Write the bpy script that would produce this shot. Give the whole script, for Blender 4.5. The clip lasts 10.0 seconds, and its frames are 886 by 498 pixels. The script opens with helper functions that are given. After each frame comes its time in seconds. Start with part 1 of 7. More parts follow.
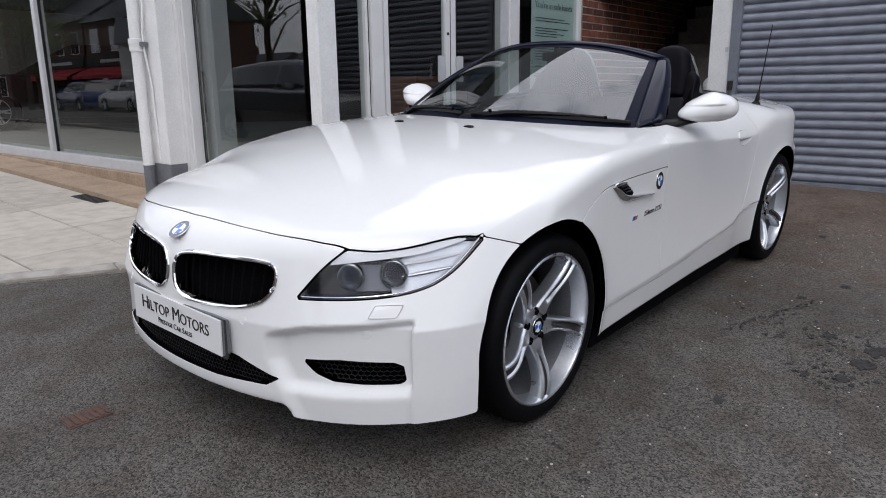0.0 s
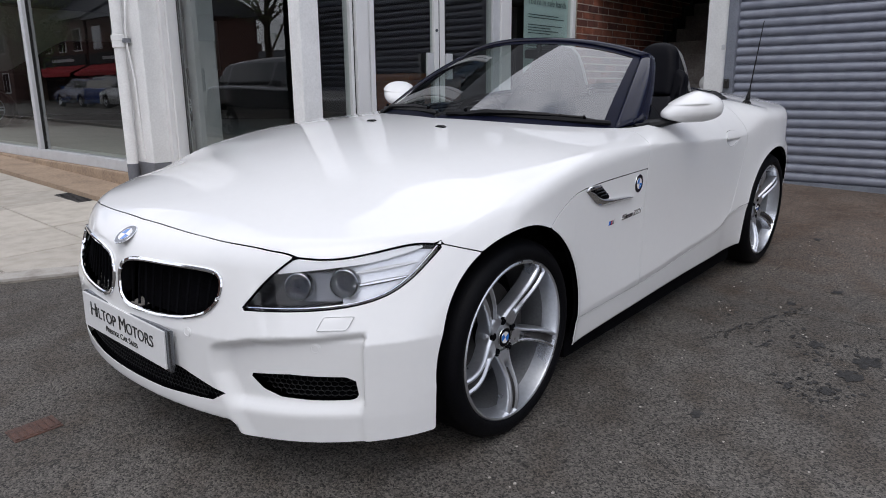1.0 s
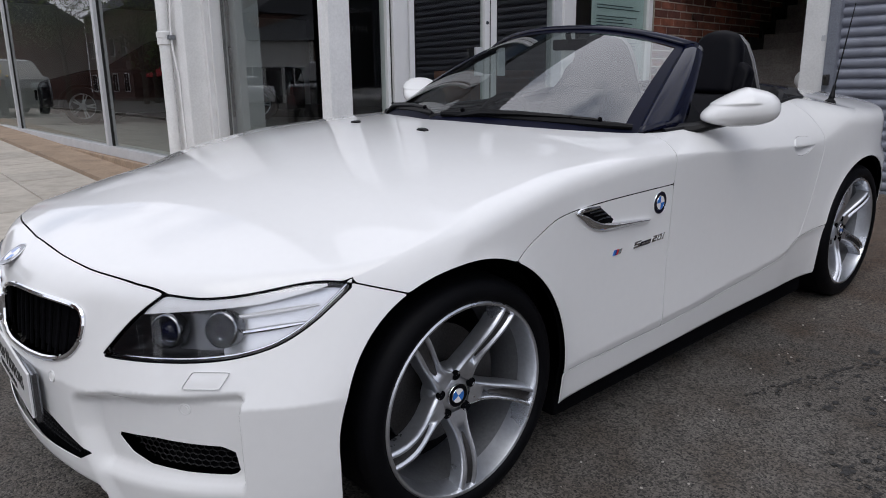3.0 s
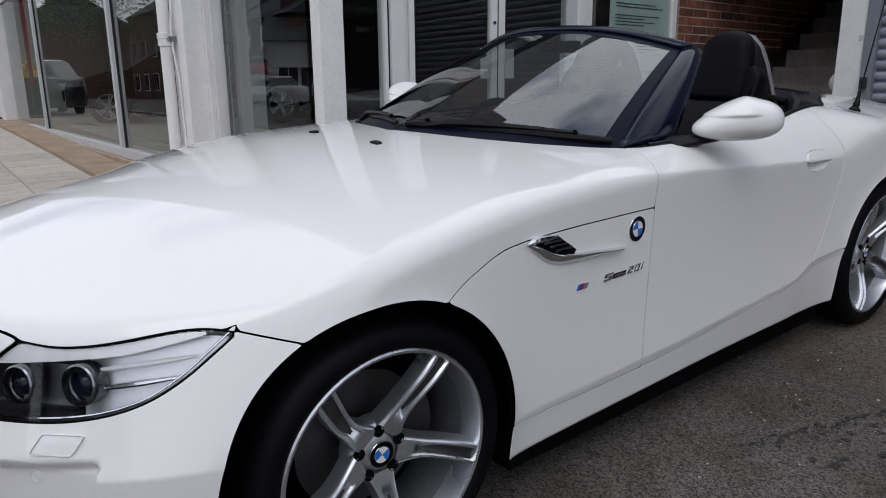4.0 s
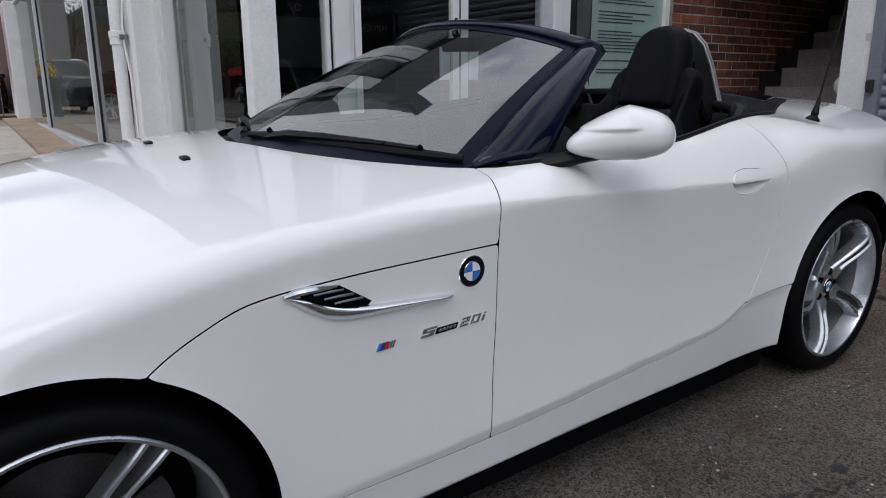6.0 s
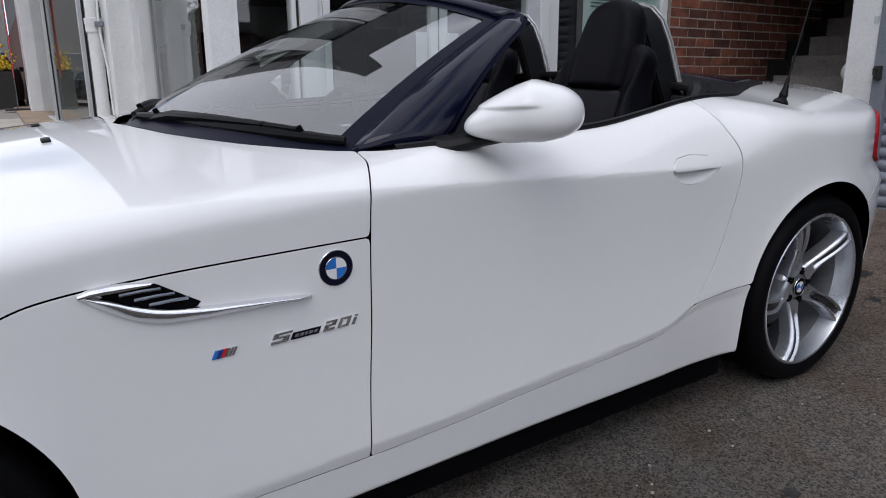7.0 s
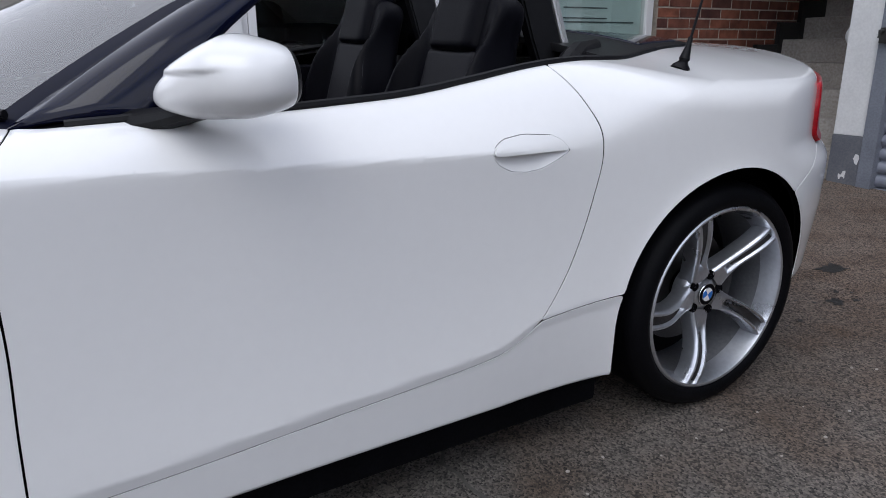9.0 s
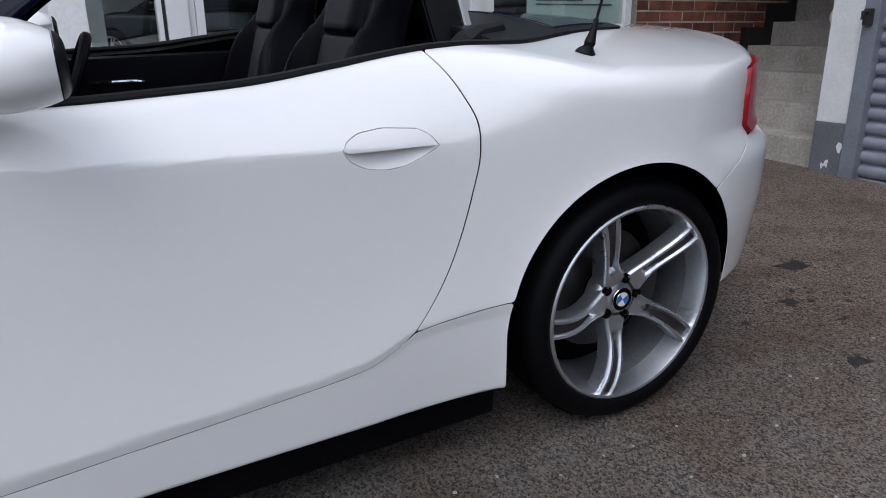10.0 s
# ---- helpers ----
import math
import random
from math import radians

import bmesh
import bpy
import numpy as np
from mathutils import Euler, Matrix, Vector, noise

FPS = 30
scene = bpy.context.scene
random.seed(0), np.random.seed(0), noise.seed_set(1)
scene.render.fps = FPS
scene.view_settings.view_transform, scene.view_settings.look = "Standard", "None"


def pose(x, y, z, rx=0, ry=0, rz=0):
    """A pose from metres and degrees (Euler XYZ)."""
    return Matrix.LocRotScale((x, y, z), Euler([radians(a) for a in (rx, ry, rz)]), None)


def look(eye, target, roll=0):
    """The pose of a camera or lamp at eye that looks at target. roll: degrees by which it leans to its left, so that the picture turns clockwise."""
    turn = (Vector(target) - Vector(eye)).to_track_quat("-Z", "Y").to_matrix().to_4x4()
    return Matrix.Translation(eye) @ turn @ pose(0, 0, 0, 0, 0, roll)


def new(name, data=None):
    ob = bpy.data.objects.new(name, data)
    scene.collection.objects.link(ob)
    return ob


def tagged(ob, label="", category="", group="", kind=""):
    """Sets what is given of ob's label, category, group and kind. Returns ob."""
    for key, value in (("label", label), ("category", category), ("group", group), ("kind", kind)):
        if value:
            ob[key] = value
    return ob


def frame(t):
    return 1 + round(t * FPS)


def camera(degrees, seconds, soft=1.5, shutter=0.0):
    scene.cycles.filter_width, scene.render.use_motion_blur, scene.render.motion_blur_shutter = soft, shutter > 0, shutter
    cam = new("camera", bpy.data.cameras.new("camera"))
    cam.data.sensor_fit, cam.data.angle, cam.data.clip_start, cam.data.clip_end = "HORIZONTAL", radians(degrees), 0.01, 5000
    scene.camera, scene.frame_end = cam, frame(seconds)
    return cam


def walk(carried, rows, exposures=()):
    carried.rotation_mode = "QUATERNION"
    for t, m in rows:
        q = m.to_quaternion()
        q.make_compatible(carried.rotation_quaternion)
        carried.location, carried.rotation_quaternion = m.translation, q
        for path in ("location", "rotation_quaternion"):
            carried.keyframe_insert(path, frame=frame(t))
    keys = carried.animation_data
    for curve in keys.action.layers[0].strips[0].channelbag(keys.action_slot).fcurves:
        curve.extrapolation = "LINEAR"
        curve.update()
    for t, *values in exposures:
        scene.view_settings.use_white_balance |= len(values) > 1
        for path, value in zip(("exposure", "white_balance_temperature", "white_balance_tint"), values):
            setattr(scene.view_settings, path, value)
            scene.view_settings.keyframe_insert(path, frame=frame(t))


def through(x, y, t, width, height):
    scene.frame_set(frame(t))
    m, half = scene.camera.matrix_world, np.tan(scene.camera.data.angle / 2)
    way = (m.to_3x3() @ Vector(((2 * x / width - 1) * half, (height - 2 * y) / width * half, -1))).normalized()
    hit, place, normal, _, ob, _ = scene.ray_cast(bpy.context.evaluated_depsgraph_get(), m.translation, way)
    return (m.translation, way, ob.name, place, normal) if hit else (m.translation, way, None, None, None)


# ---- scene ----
# The forecourt slopes down towards the street; the car's own frame (x to its left, y to its tail, z up from its
# tyres) is turned into the upright world by SLOPE.
SLOPE = Vector((-0.034, 0.028, 1.0)).rotation_difference(Vector((0, 0, 1))).to_matrix().to_4x4()
cam = camera(65.8, 10.0, soft=0.95)
PATH = [
    (0, (1.966, -1.823, 1.185), (0.712, -0.36, 0.647), -0.2),
    (0.5, (1.974, -1.756, 1.169), (0.724, -0.292, 0.628), -0.1),
    (1, (1.994, -1.654, 1.184), (0.733, -0.2, 0.639), -0.1),
    (1.5, (1.999, -1.541, 1.18), (0.691, -0.131, 0.632), -0.0),
    (2, (1.998, -1.382, 1.166), (0.626, -0.034, 0.618), -0.2),
    (2.5, (1.999, -1.228, 1.158), (0.583, 0.074, 0.61), -0.4),
    (4, (1.955, -0.7, 1.167), (0.432, 0.475, 0.619), -0.6),
    (4.5, (1.957, -0.553, 1.177), (0.418, 0.602, 0.63), -0.5),
    (5, (1.975, -0.384, 1.178), (0.43, 0.763, 0.633), -0.5),
    (6.5, (1.983, 0.134, 1.134), (0.38, 1.196, 0.582), -0.6),
    (7, (2.002, 0.32, 1.102), (0.384, 1.354, 0.54), -0.7),
    (7.5, (2.042, 0.506, 1.081), (0.412, 1.507, 0.498), -0.6),
    (8, (2.032, 0.653, 1.062), (0.385, 1.617, 0.461), -0.7),
    (8.5, (2.009, 0.839, 1.058), (0.357, 1.78, 0.437), -0.8),
    (9, (1.99, 1.007, 1.061), (0.338, 1.93, 0.414), -0.8),
    (9.5, (1.988, 1.207, 1.055), (0.338, 2.109, 0.374), -0.5),
    (10, (2.016, 1.345, 1.049), (0.357, 2.226, 0.363), -1.1),
]
walk(cam, [(t, SLOPE @ look(eye, target, roll)) for t, eye, target, roll in PATH],
     exposures=((0.0, -0.05, 6500, 10), (2.5, -0.20, 6500, 10), (4.5, -0.38, 6480, 10), (6.5, -0.22, 6420, 10), (8.5, -0.05, 6280, 10), (10.0, 0.02, 6200, 10)))

# ---- daylight: a bright sky with thin cloud and a wide, weak sun ----
world = bpy.data.worlds.new("sky")
scene.world = world
world.use_nodes = True
wn = world.node_tree.nodes
wl = world.node_tree.links
sky = wn.new("ShaderNodeTexSky")
sky.sky_type = "NISHITA"
sky.sun_disc = False
SUN_EL, SUN_AZ = radians(56), radians(142)
sky.sun_elevation, sky.sun_rotation = SUN_EL, SUN_AZ
# broken cloud over the blue
wco = wn.new("ShaderNodeTexCoord")
wmap = wn.new("ShaderNodeMapping")
wmap.inputs["Scale"].default_value = (1.0, 1.0, 2.2)
wnoise = wn.new("ShaderNodeTexNoise")
wnoise.inputs["Scale"].default_value = 2.3
wnoise.inputs["Detail"].default_value = 4
wnoise.inputs["Roughness"].default_value = 0.5
wramp = wn.new("ShaderNodeValToRGB")
wramp.color_ramp.elements[0].position, wramp.color_ramp.elements[1].position = 0.31, 0.50
wmix = wn.new("ShaderNodeMix")
wmix.data_type = "RGBA"
wmix.inputs["B"].default_value = (9.6, 9.8, 10.9, 1)
wl.new(wco.outputs["Generated"], wmap.inputs["Vector"])
wl.new(wmap.outputs["Vector"], wnoise.inputs["Vector"])
wl.new(wnoise.outputs["Fac"], wramp.inputs["Fac"])
wl.new(wramp.outputs["Color"], wmix.inputs["Factor"])
wl.new(sky.outputs["Color"], wmix.inputs["A"])
wl.new(wmix.outputs["Result"], wn["Background"].inputs["Color"])
wn["Background"].inputs["Strength"].default_value = 0.137
sun = new("sun", bpy.data.lights.new("sun", "SUN"))
sun.data.energy, sun.data.angle, sun.data.color = 0.95, radians(38), (1.0, 0.98, 0.95)
# the sky's sun stands at azimuth SUN_AZ, clockwise from north (+y)
sun_dir = Vector((math.sin(SUN_AZ) * math.cos(SUN_EL), math.cos(SUN_AZ) * math.cos(SUN_EL), math.sin(SUN_EL)))
sun.matrix_world = look(sun_dir * 60, (0, 0, 0))

# ---- materials ----
def mat(name, color, rough=0.5, metal=0.0, coat=0.0, spread=0.0, scale=8.0, bump=0.0, bump_scale=60.0, second=None, ior=1.5,
        rough_spread=0.0, spec=0.5):
    """A surface with two scales of colour variation (spread; second: the other colour) and fine relief."""
    m = bpy.data.materials.new(name)
    m.use_nodes = True
    n, l = m.node_tree.nodes, m.node_tree.links
    b = n["Principled BSDF"]
    b.inputs["Base Color"].default_value = (*color, 1)
    b.inputs["Roughness"].default_value = rough
    b.inputs["Metallic"].default_value = metal
    b.inputs["Coat Weight"].default_value = coat
    b.inputs["Coat Roughness"].default_value = 0.03
    b.inputs["IOR"].default_value = ior
    b.inputs["Specular IOR Level"].default_value = spec
    co = n.new("ShaderNodeTexCoord")
    if spread or second:
        big = n.new("ShaderNodeTexNoise")
        big.inputs["Scale"].default_value, big.inputs["Detail"].default_value = scale, 5
        fine = n.new("ShaderNodeTexNoise")
        fine.inputs["Scale"].default_value, fine.inputs["Detail"].default_value = scale * 13, 3
        add = n.new("ShaderNodeMath")
        add.operation = "ADD"
        half = n.new("ShaderNodeMath")
        half.operation, half.inputs[1].default_value = "MULTIPLY", 0.5
        ramp = n.new("ShaderNodeValToRGB")
        other = second or tuple(max(0.0, c * (1 - spread)) for c in color)
        ramp.color_ramp.elements[0].color = (*other, 1)
        ramp.color_ramp.elements[1].color = (*(color if second else tuple(min(1, c * (1 + spread * 0.6)) for c in color)), 1)
        ramp.color_ramp.elements[0].position, ramp.color_ramp.elements[1].position = 0.36, 0.64
        for t in (big, fine):
            l.new(co.outputs["Object"], t.inputs["Vector"])
        l.new(big.outputs["Fac"], add.inputs[0])
        l.new(fine.outputs["Fac"], add.inputs[1])
        l.new(add.outputs[0], half.inputs[0])
        l.new(half.outputs[0], ramp.inputs["Fac"])
        l.new(ramp.outputs["Color"], b.inputs["Base Color"])
        if rough_spread:
            mr = n.new("ShaderNodeMapRange")
            mr.inputs["From Min"].default_value, mr.inputs["From Max"].default_value = 0.35, 0.65
            mr.inputs["To Min"].default_value, mr.inputs["To Max"].default_value = rough - rough_spread, rough + rough_spread
            l.new(big.outputs["Fac"], mr.inputs["Value"])
            l.new(mr.outputs["Result"], b.inputs["Roughness"])
    if bump:
        g = n.new("ShaderNodeTexNoise")
        g.inputs["Scale"].default_value, g.inputs["Detail"].default_value = bump_scale, 4
        bp = n.new("ShaderNodeBump")
        bp.inputs["Strength"].default_value, bp.inputs["Distance"].default_value = bump, 0.01
        l.new(co.outputs["Object"], g.inputs["Vector"])
        l.new(g.outputs["Fac"], bp.inputs["Height"])
        l.new(bp.outputs["Normal"], b.inputs["Normal"])
    return m


def glass_mat(name, tint=(1, 1, 1), through=0.9, rough=0.0, facing=0.12):
    """Thin clear glass: see-through with a mirror coat that grows at grazing angles."""
    m = bpy.data.materials.new(name)
    m.use_nodes = True
    n, l = m.node_tree.nodes, m.node_tree.links
    n.remove(n["Principled BSDF"])
    tr = n.new("ShaderNodeBsdfTransparent")
    tr.inputs["Color"].default_value = (*(c * through for c in tint), 1)
    gl = n.new("ShaderNodeBsdfGlossy")
    gl.inputs["Roughness"].default_value = rough
    fr = n.new("ShaderNodeFresnel")
    fr.inputs["IOR"].default_value = 1.5
    boost = n.new("ShaderNodeMapRange")
    boost.inputs["From Min"].default_value, boost.inputs["From Max"].default_value = 0.04, 1.0
    boost.inputs["To Min"].default_value, boost.inputs["To Max"].default_value = facing, 1.0
    mix = n.new("ShaderNodeMixShader")
    l.new(fr.outputs[0], boost.inputs["Value"])
    l.new(boost.outputs[0], mix.inputs["Fac"])
    l.new(tr.outputs[0], mix.inputs[1])
    l.new(gl.outputs[0], mix.inputs[2])
    l.new(mix.outputs[0], n["Material Output"].inputs["Surface"])
    return m


PAINT = mat("white_paint", (0.78, 0.78, 0.775), 0.35, coat=1.0, spread=0.012, scale=3.0, spec=0.15)
SATIN_BLACK = mat("black_plastic", (0.006, 0.006, 0.007), 0.42, spec=0.16, bump=0.08, bump_scale=400, spread=0.3, scale=20)
MATT_BLACK = mat("matt_black", (0.004, 0.004, 0.005), 0.9, spec=0.03, spread=0.4, scale=9)
GLOSS_BLACK = mat("gloss_black_blue", (0.003, 0.0042, 0.016), 0.10, spec=0.26, coat=0.10, spread=0.2, scale=4)
CHROME = mat("chrome", (0.82, 0.83, 0.85), 0.07, metal=1.0, spread=0.05, scale=30)
DARK_CHROME = mat("dark_chrome", (0.22, 0.23, 0.25), 0.2, metal=1.0, spread=0.1, scale=30)
ALLOY = mat("silver_alloy", (0.60, 0.62, 0.66), 0.32, metal=0.92, coat=0.25, spread=0.10, scale=6, rough_spread=0.06)
# Shade behind the spokes and in their channels is put into this colour.
ALLOY_SHADE = mat("shaded_wheel_metal", (0.075, 0.072, 0.072), 0.5, metal=0.8, spread=0.3, scale=14)
# Rim silver made darker: the shade inside the wheel is in the colour.
BARREL = mat("shaded_alloy_barrel", (0.34, 0.35, 0.37), 0.42, metal=0.8, spread=0.15, scale=9)
RUBBER = mat("tyre_rubber", (0.0030, 0.0031, 0.0042), 0.55, spec=0.09, spread=0.35, scale=12, bump=0.1, bump_scale=220)
LEATHER = mat("black_leather", (0.0022, 0.0022, 0.0040), 0.44, spec=0.075, spread=0.25, scale=10, bump=0.07, bump_scale=260)
LEATHER_GREY = mat("dark_grey_leather", (0.017, 0.017, 0.020), 0.5, spec=0.10, spread=0.2, scale=10, bump=0.10, bump_scale=300)
FRIT = mat("black_glass_border", (0.003, 0.004, 0.014), 0.4, spec=0.10, spread=0.2, scale=6)
DASH = mat("black_dash_plastic", (0.006, 0.006, 0.007), 0.9, spec=0.0, spread=0.25, scale=14)
CARPET = mat("black_carpet", (0.008, 0.008, 0.008), 0.95, spread=0.4, scale=40, bump=0.3, bump_scale=500)
SILVER_TRIM = mat("satin_silver_trim", (0.60, 0.60, 0.60), 0.35, metal=0.8, spread=0.08, scale=12)
BLUE = mat("badge_blue", (0.02, 0.16, 0.55), 0.2, coat=1.0, spread=0.1)
WHITE_ENAMEL = mat("badge_white", (0.80, 0.80, 0.80), 0.2, coat=1.0, spread=0.05)
RED_LENS = mat("red_lens", (0.33, 0.004, 0.010), 0.3, coat=0.25, spread=0.4, scale=40, spec=0.3)
PURPLE = mat("badge_dark_blue", (0.02, 0.03, 0.20), 0.25, coat=1.0, spread=0.1)
RED = mat("badge_red", (0.5, 0.02, 0.03), 0.25, coat=1.0, spread=0.1)
PLATE_WHITE = mat("plate_white", (0.78, 0.78, 0.78), 0.25, coat=0.4, spread=0.03)
INK = mat("plate_ink", (0.012, 0.012, 0.012), 0.4, spread=0.2)
LAMP_REFLECTOR = mat("lamp_reflector", (0.90, 0.91, 0.93), 0.28, metal=0.5, spread=0.05, scale=12)
LAMP_DARK = mat("lamp_dark_bezel", (0.018, 0.019, 0.023), 0.4, spread=0.3, scale=20)
LAMP_BROW = mat("lamp_brow_silver", (0.88, 0.88, 0.89), 0.35, metal=0.1, coat=0.5, spread=0.04)
LAMP_SHELL = mat("lamp_shell_silver", (0.16, 0.165, 0.18), 0.30, metal=0.6, spread=0.15, scale=20)
LENS_GLASS = glass_mat("lamp_lens_glass", (0.97, 0.98, 1.0), 0.96, 0.0, 0.04)
SCREEN_GLASS = glass_mat("windscreen_glass", (0.82, 0.95, 0.91), 0.70, 0.0, 0.24)

# ---- mesh helpers ----
def link_mesh(name, verts, faces, material, parent=None, label="", normals=None, smooth=True):
    """One mesh object from vertex and face arrays, under its thing where one is given."""
    me = bpy.data.meshes.new(name)
    me.from_pydata([tuple(map(float, v)) for v in verts], [], [tuple(map(int, f)) for f in faces])
    me.materials.append(material)
    if smooth:
        me.polygons.foreach_set("use_smooth", [True] * len(me.polygons))
    me.update()
    if normals is not None and len(me.vertices) == len(normals):
        me.normals_split_custom_set_from_vertices([tuple(map(float, v)) for v in normals])
    ob = new(name, me)
    if parent is not None:
        ob.parent = parent
    if label:
        ob["label"] = label
    return ob


def part(name, bm, material, parent=None, label="", smooth=False, angle=35):
    """Links a bmesh as one mesh object; edges sharper than angle stay sharp."""
    me = bpy.data.meshes.new(name)
    bmesh.ops.recalc_face_normals(bm, faces=bm.faces)
    if smooth:
        for e in bm.edges:
            if len(e.link_faces) == 2 and e.calc_face_angle(0) > radians(angle):
                e.smooth = False
        for f in bm.faces:
            f.smooth = True
    bm.to_mesh(me)
    bm.free()
    me.materials.append(material)
    ob = new(name, me)
    if parent is not None:
        ob.parent = parent
    if label:
        ob["label"] = label
    return ob


def thing(name, label, category, m=None, group="", kind=""):
    """An empty at a thing's base, that parents its parts."""
    ob = new(name)
    ob.empty_display_size = 0.1
    if m is not None:
        ob.matrix_world = m
    return tagged(ob, label, category, group, kind)


def add_box(bm, a, b, bevel=0.0, m=None):
    """A box between two corners, with its edges bevelled."""
    c = [(a[i] + b[i]) / 2 for i in range(3)]
    s = [abs(b[i] - a[i]) for i in range(3)]
    t = Matrix.Translation(c) @ Matrix.Diagonal((*s, 1))
    got = bmesh.ops.create_cube(bm, size=1, matrix=(m @ t) if m is not None else t)
    if bevel:
        edges = list({e for v in got["verts"] for e in v.link_edges})
        bmesh.ops.bevel(bm, geom=edges, offset=bevel, segments=2, profile=0.7, affect="EDGES")


def box_bm(a, b, bevel=0.0):
    bm = bmesh.new()
    add_box(bm, a, b, bevel)
    return bm


def add_tube(bm, pts, radius, seg=10, closed=False, flat=1.0):
    """A tube along points; radius may be a list."""
    pts = [Vector(p) for p in pts]
    n = len(pts)
    rings = []
    for i, p in enumerate(pts):
        a = pts[(i - 1) % n] if closed or i else p
        b = pts[(i + 1) % n] if closed or i < n - 1 else p
        t = (b - a).normalized()
        up = Vector((0, 0, 1)) if abs(t.z) < 0.9 else Vector((1, 0, 0))
        u = t.cross(up).normalized()
        v = u.cross(t)
        r = radius[i] if isinstance(radius, (list, tuple)) else radius
        rings.append([bm.verts.new(p + r * (math.cos(k * math.tau / seg) * u + flat * math.sin(k * math.tau / seg) * v)) for k in range(seg)])
    for i in range(n if closed else n - 1):
        a, b = rings[i], rings[(i + 1) % n]
        for k in range(seg):
            bm.faces.new((a[k], a[(k + 1) % seg], b[(k + 1) % seg], b[k]))
    if not closed:
        bm.faces.new(rings[0][::-1])
        bm.faces.new(rings[-1])


def lathe(bm, profile, seg=48, axis="x", close=False):
    """Turns a profile of (radius, height along the axis) round the axis."""
    rings = []
    for r, h in profile:
        ring = []
        for k in range(seg):
            c, s = r * math.cos(k * math.tau / seg), r * math.sin(k * math.tau / seg)
            ring.append(bm.verts.new((h, c, s) if axis == "x" else ((c, h, s) if axis == "y" else (c, s, h))))
        rings.append(ring)
    for a, b in zip(rings, rings[1:] + (rings[:1] if close else [])):
        for k in range(seg):
            bm.faces.new((a[k], a[(k + 1) % seg], b[(k + 1) % seg], b[k]))
    return rings


def spl(xs, ys):
    """A smooth curve through knots that does not overshoot (monotone cubic)."""
    xs, ys = np.array(xs, float), np.array(ys, float)
    h, d = np.diff(xs), np.diff(ys) / np.diff(xs)
    m = np.zeros_like(ys)
    m[0], m[-1] = d[0], d[-1]
    for i in range(1, len(xs) - 1):
        if d[i - 1] * d[i] > 0:
            w1, w2 = 2 * h[i] + h[i - 1], h[i] + 2 * h[i - 1]
            m[i] = (w1 + w2) / (w1 / d[i - 1] + w2 / d[i])

    def at(x):
        x = np.clip(x, xs[0], xs[-1])
        i = np.clip(np.searchsorted(xs, x) - 1, 0, len(xs) - 2)
        t = (x - xs[i]) / h[i]
        return (ys[i] * (1 + 2 * t) * (1 - t) ** 2 + m[i] * h[i] * t * (1 - t) ** 2
                + ys[i + 1] * t * t * (3 - 2 * t) + m[i + 1] * h[i] * t * t * (t - 1))
    return at


def step(a, b, x):
    """0 below a, 1 above b, smooth between."""
    t = np.clip((x - a) / (b - a), 0, 1)
    return t * t * (3 - 2 * t)


def smax(a, b, k):
    """The larger of two fields, with a rounding of about k between them."""
    h = np.clip(0.5 + 0.5 * (a - b) / k, 0, 1)
    return b + (a - b) * h + k * h * (1 - h)


def poly_field(px, pz, corners, rounding=0.0):
    """Signed distance (positive inside) of 2D points to a polygon with its corners rounded."""
    c = np.array(corners, float)
    inside = np.zeros(px.shape, bool)
    best = np.full(px.shape, 1e9)
    for (x1, z1), (x2, z2) in zip(c, np.roll(c, -1, 0)):
        dx, dz = x2 - x1, z2 - z1
        t = np.clip(((px - x1) * dx + (pz - z1) * dz) / (dx * dx + dz * dz), 0, 1)
        best = np.minimum(best, np.hypot(px - x1 - t * dx, pz - z1 - t * dz))
        cross = ((z1 > pz) != (z2 > pz)) & (px < dx * (pz - z1) / (dz if abs(dz) > 1e-9 else 1e-9) + x1)
        inside ^= cross
    return np.where(inside, best, -best) + rounding


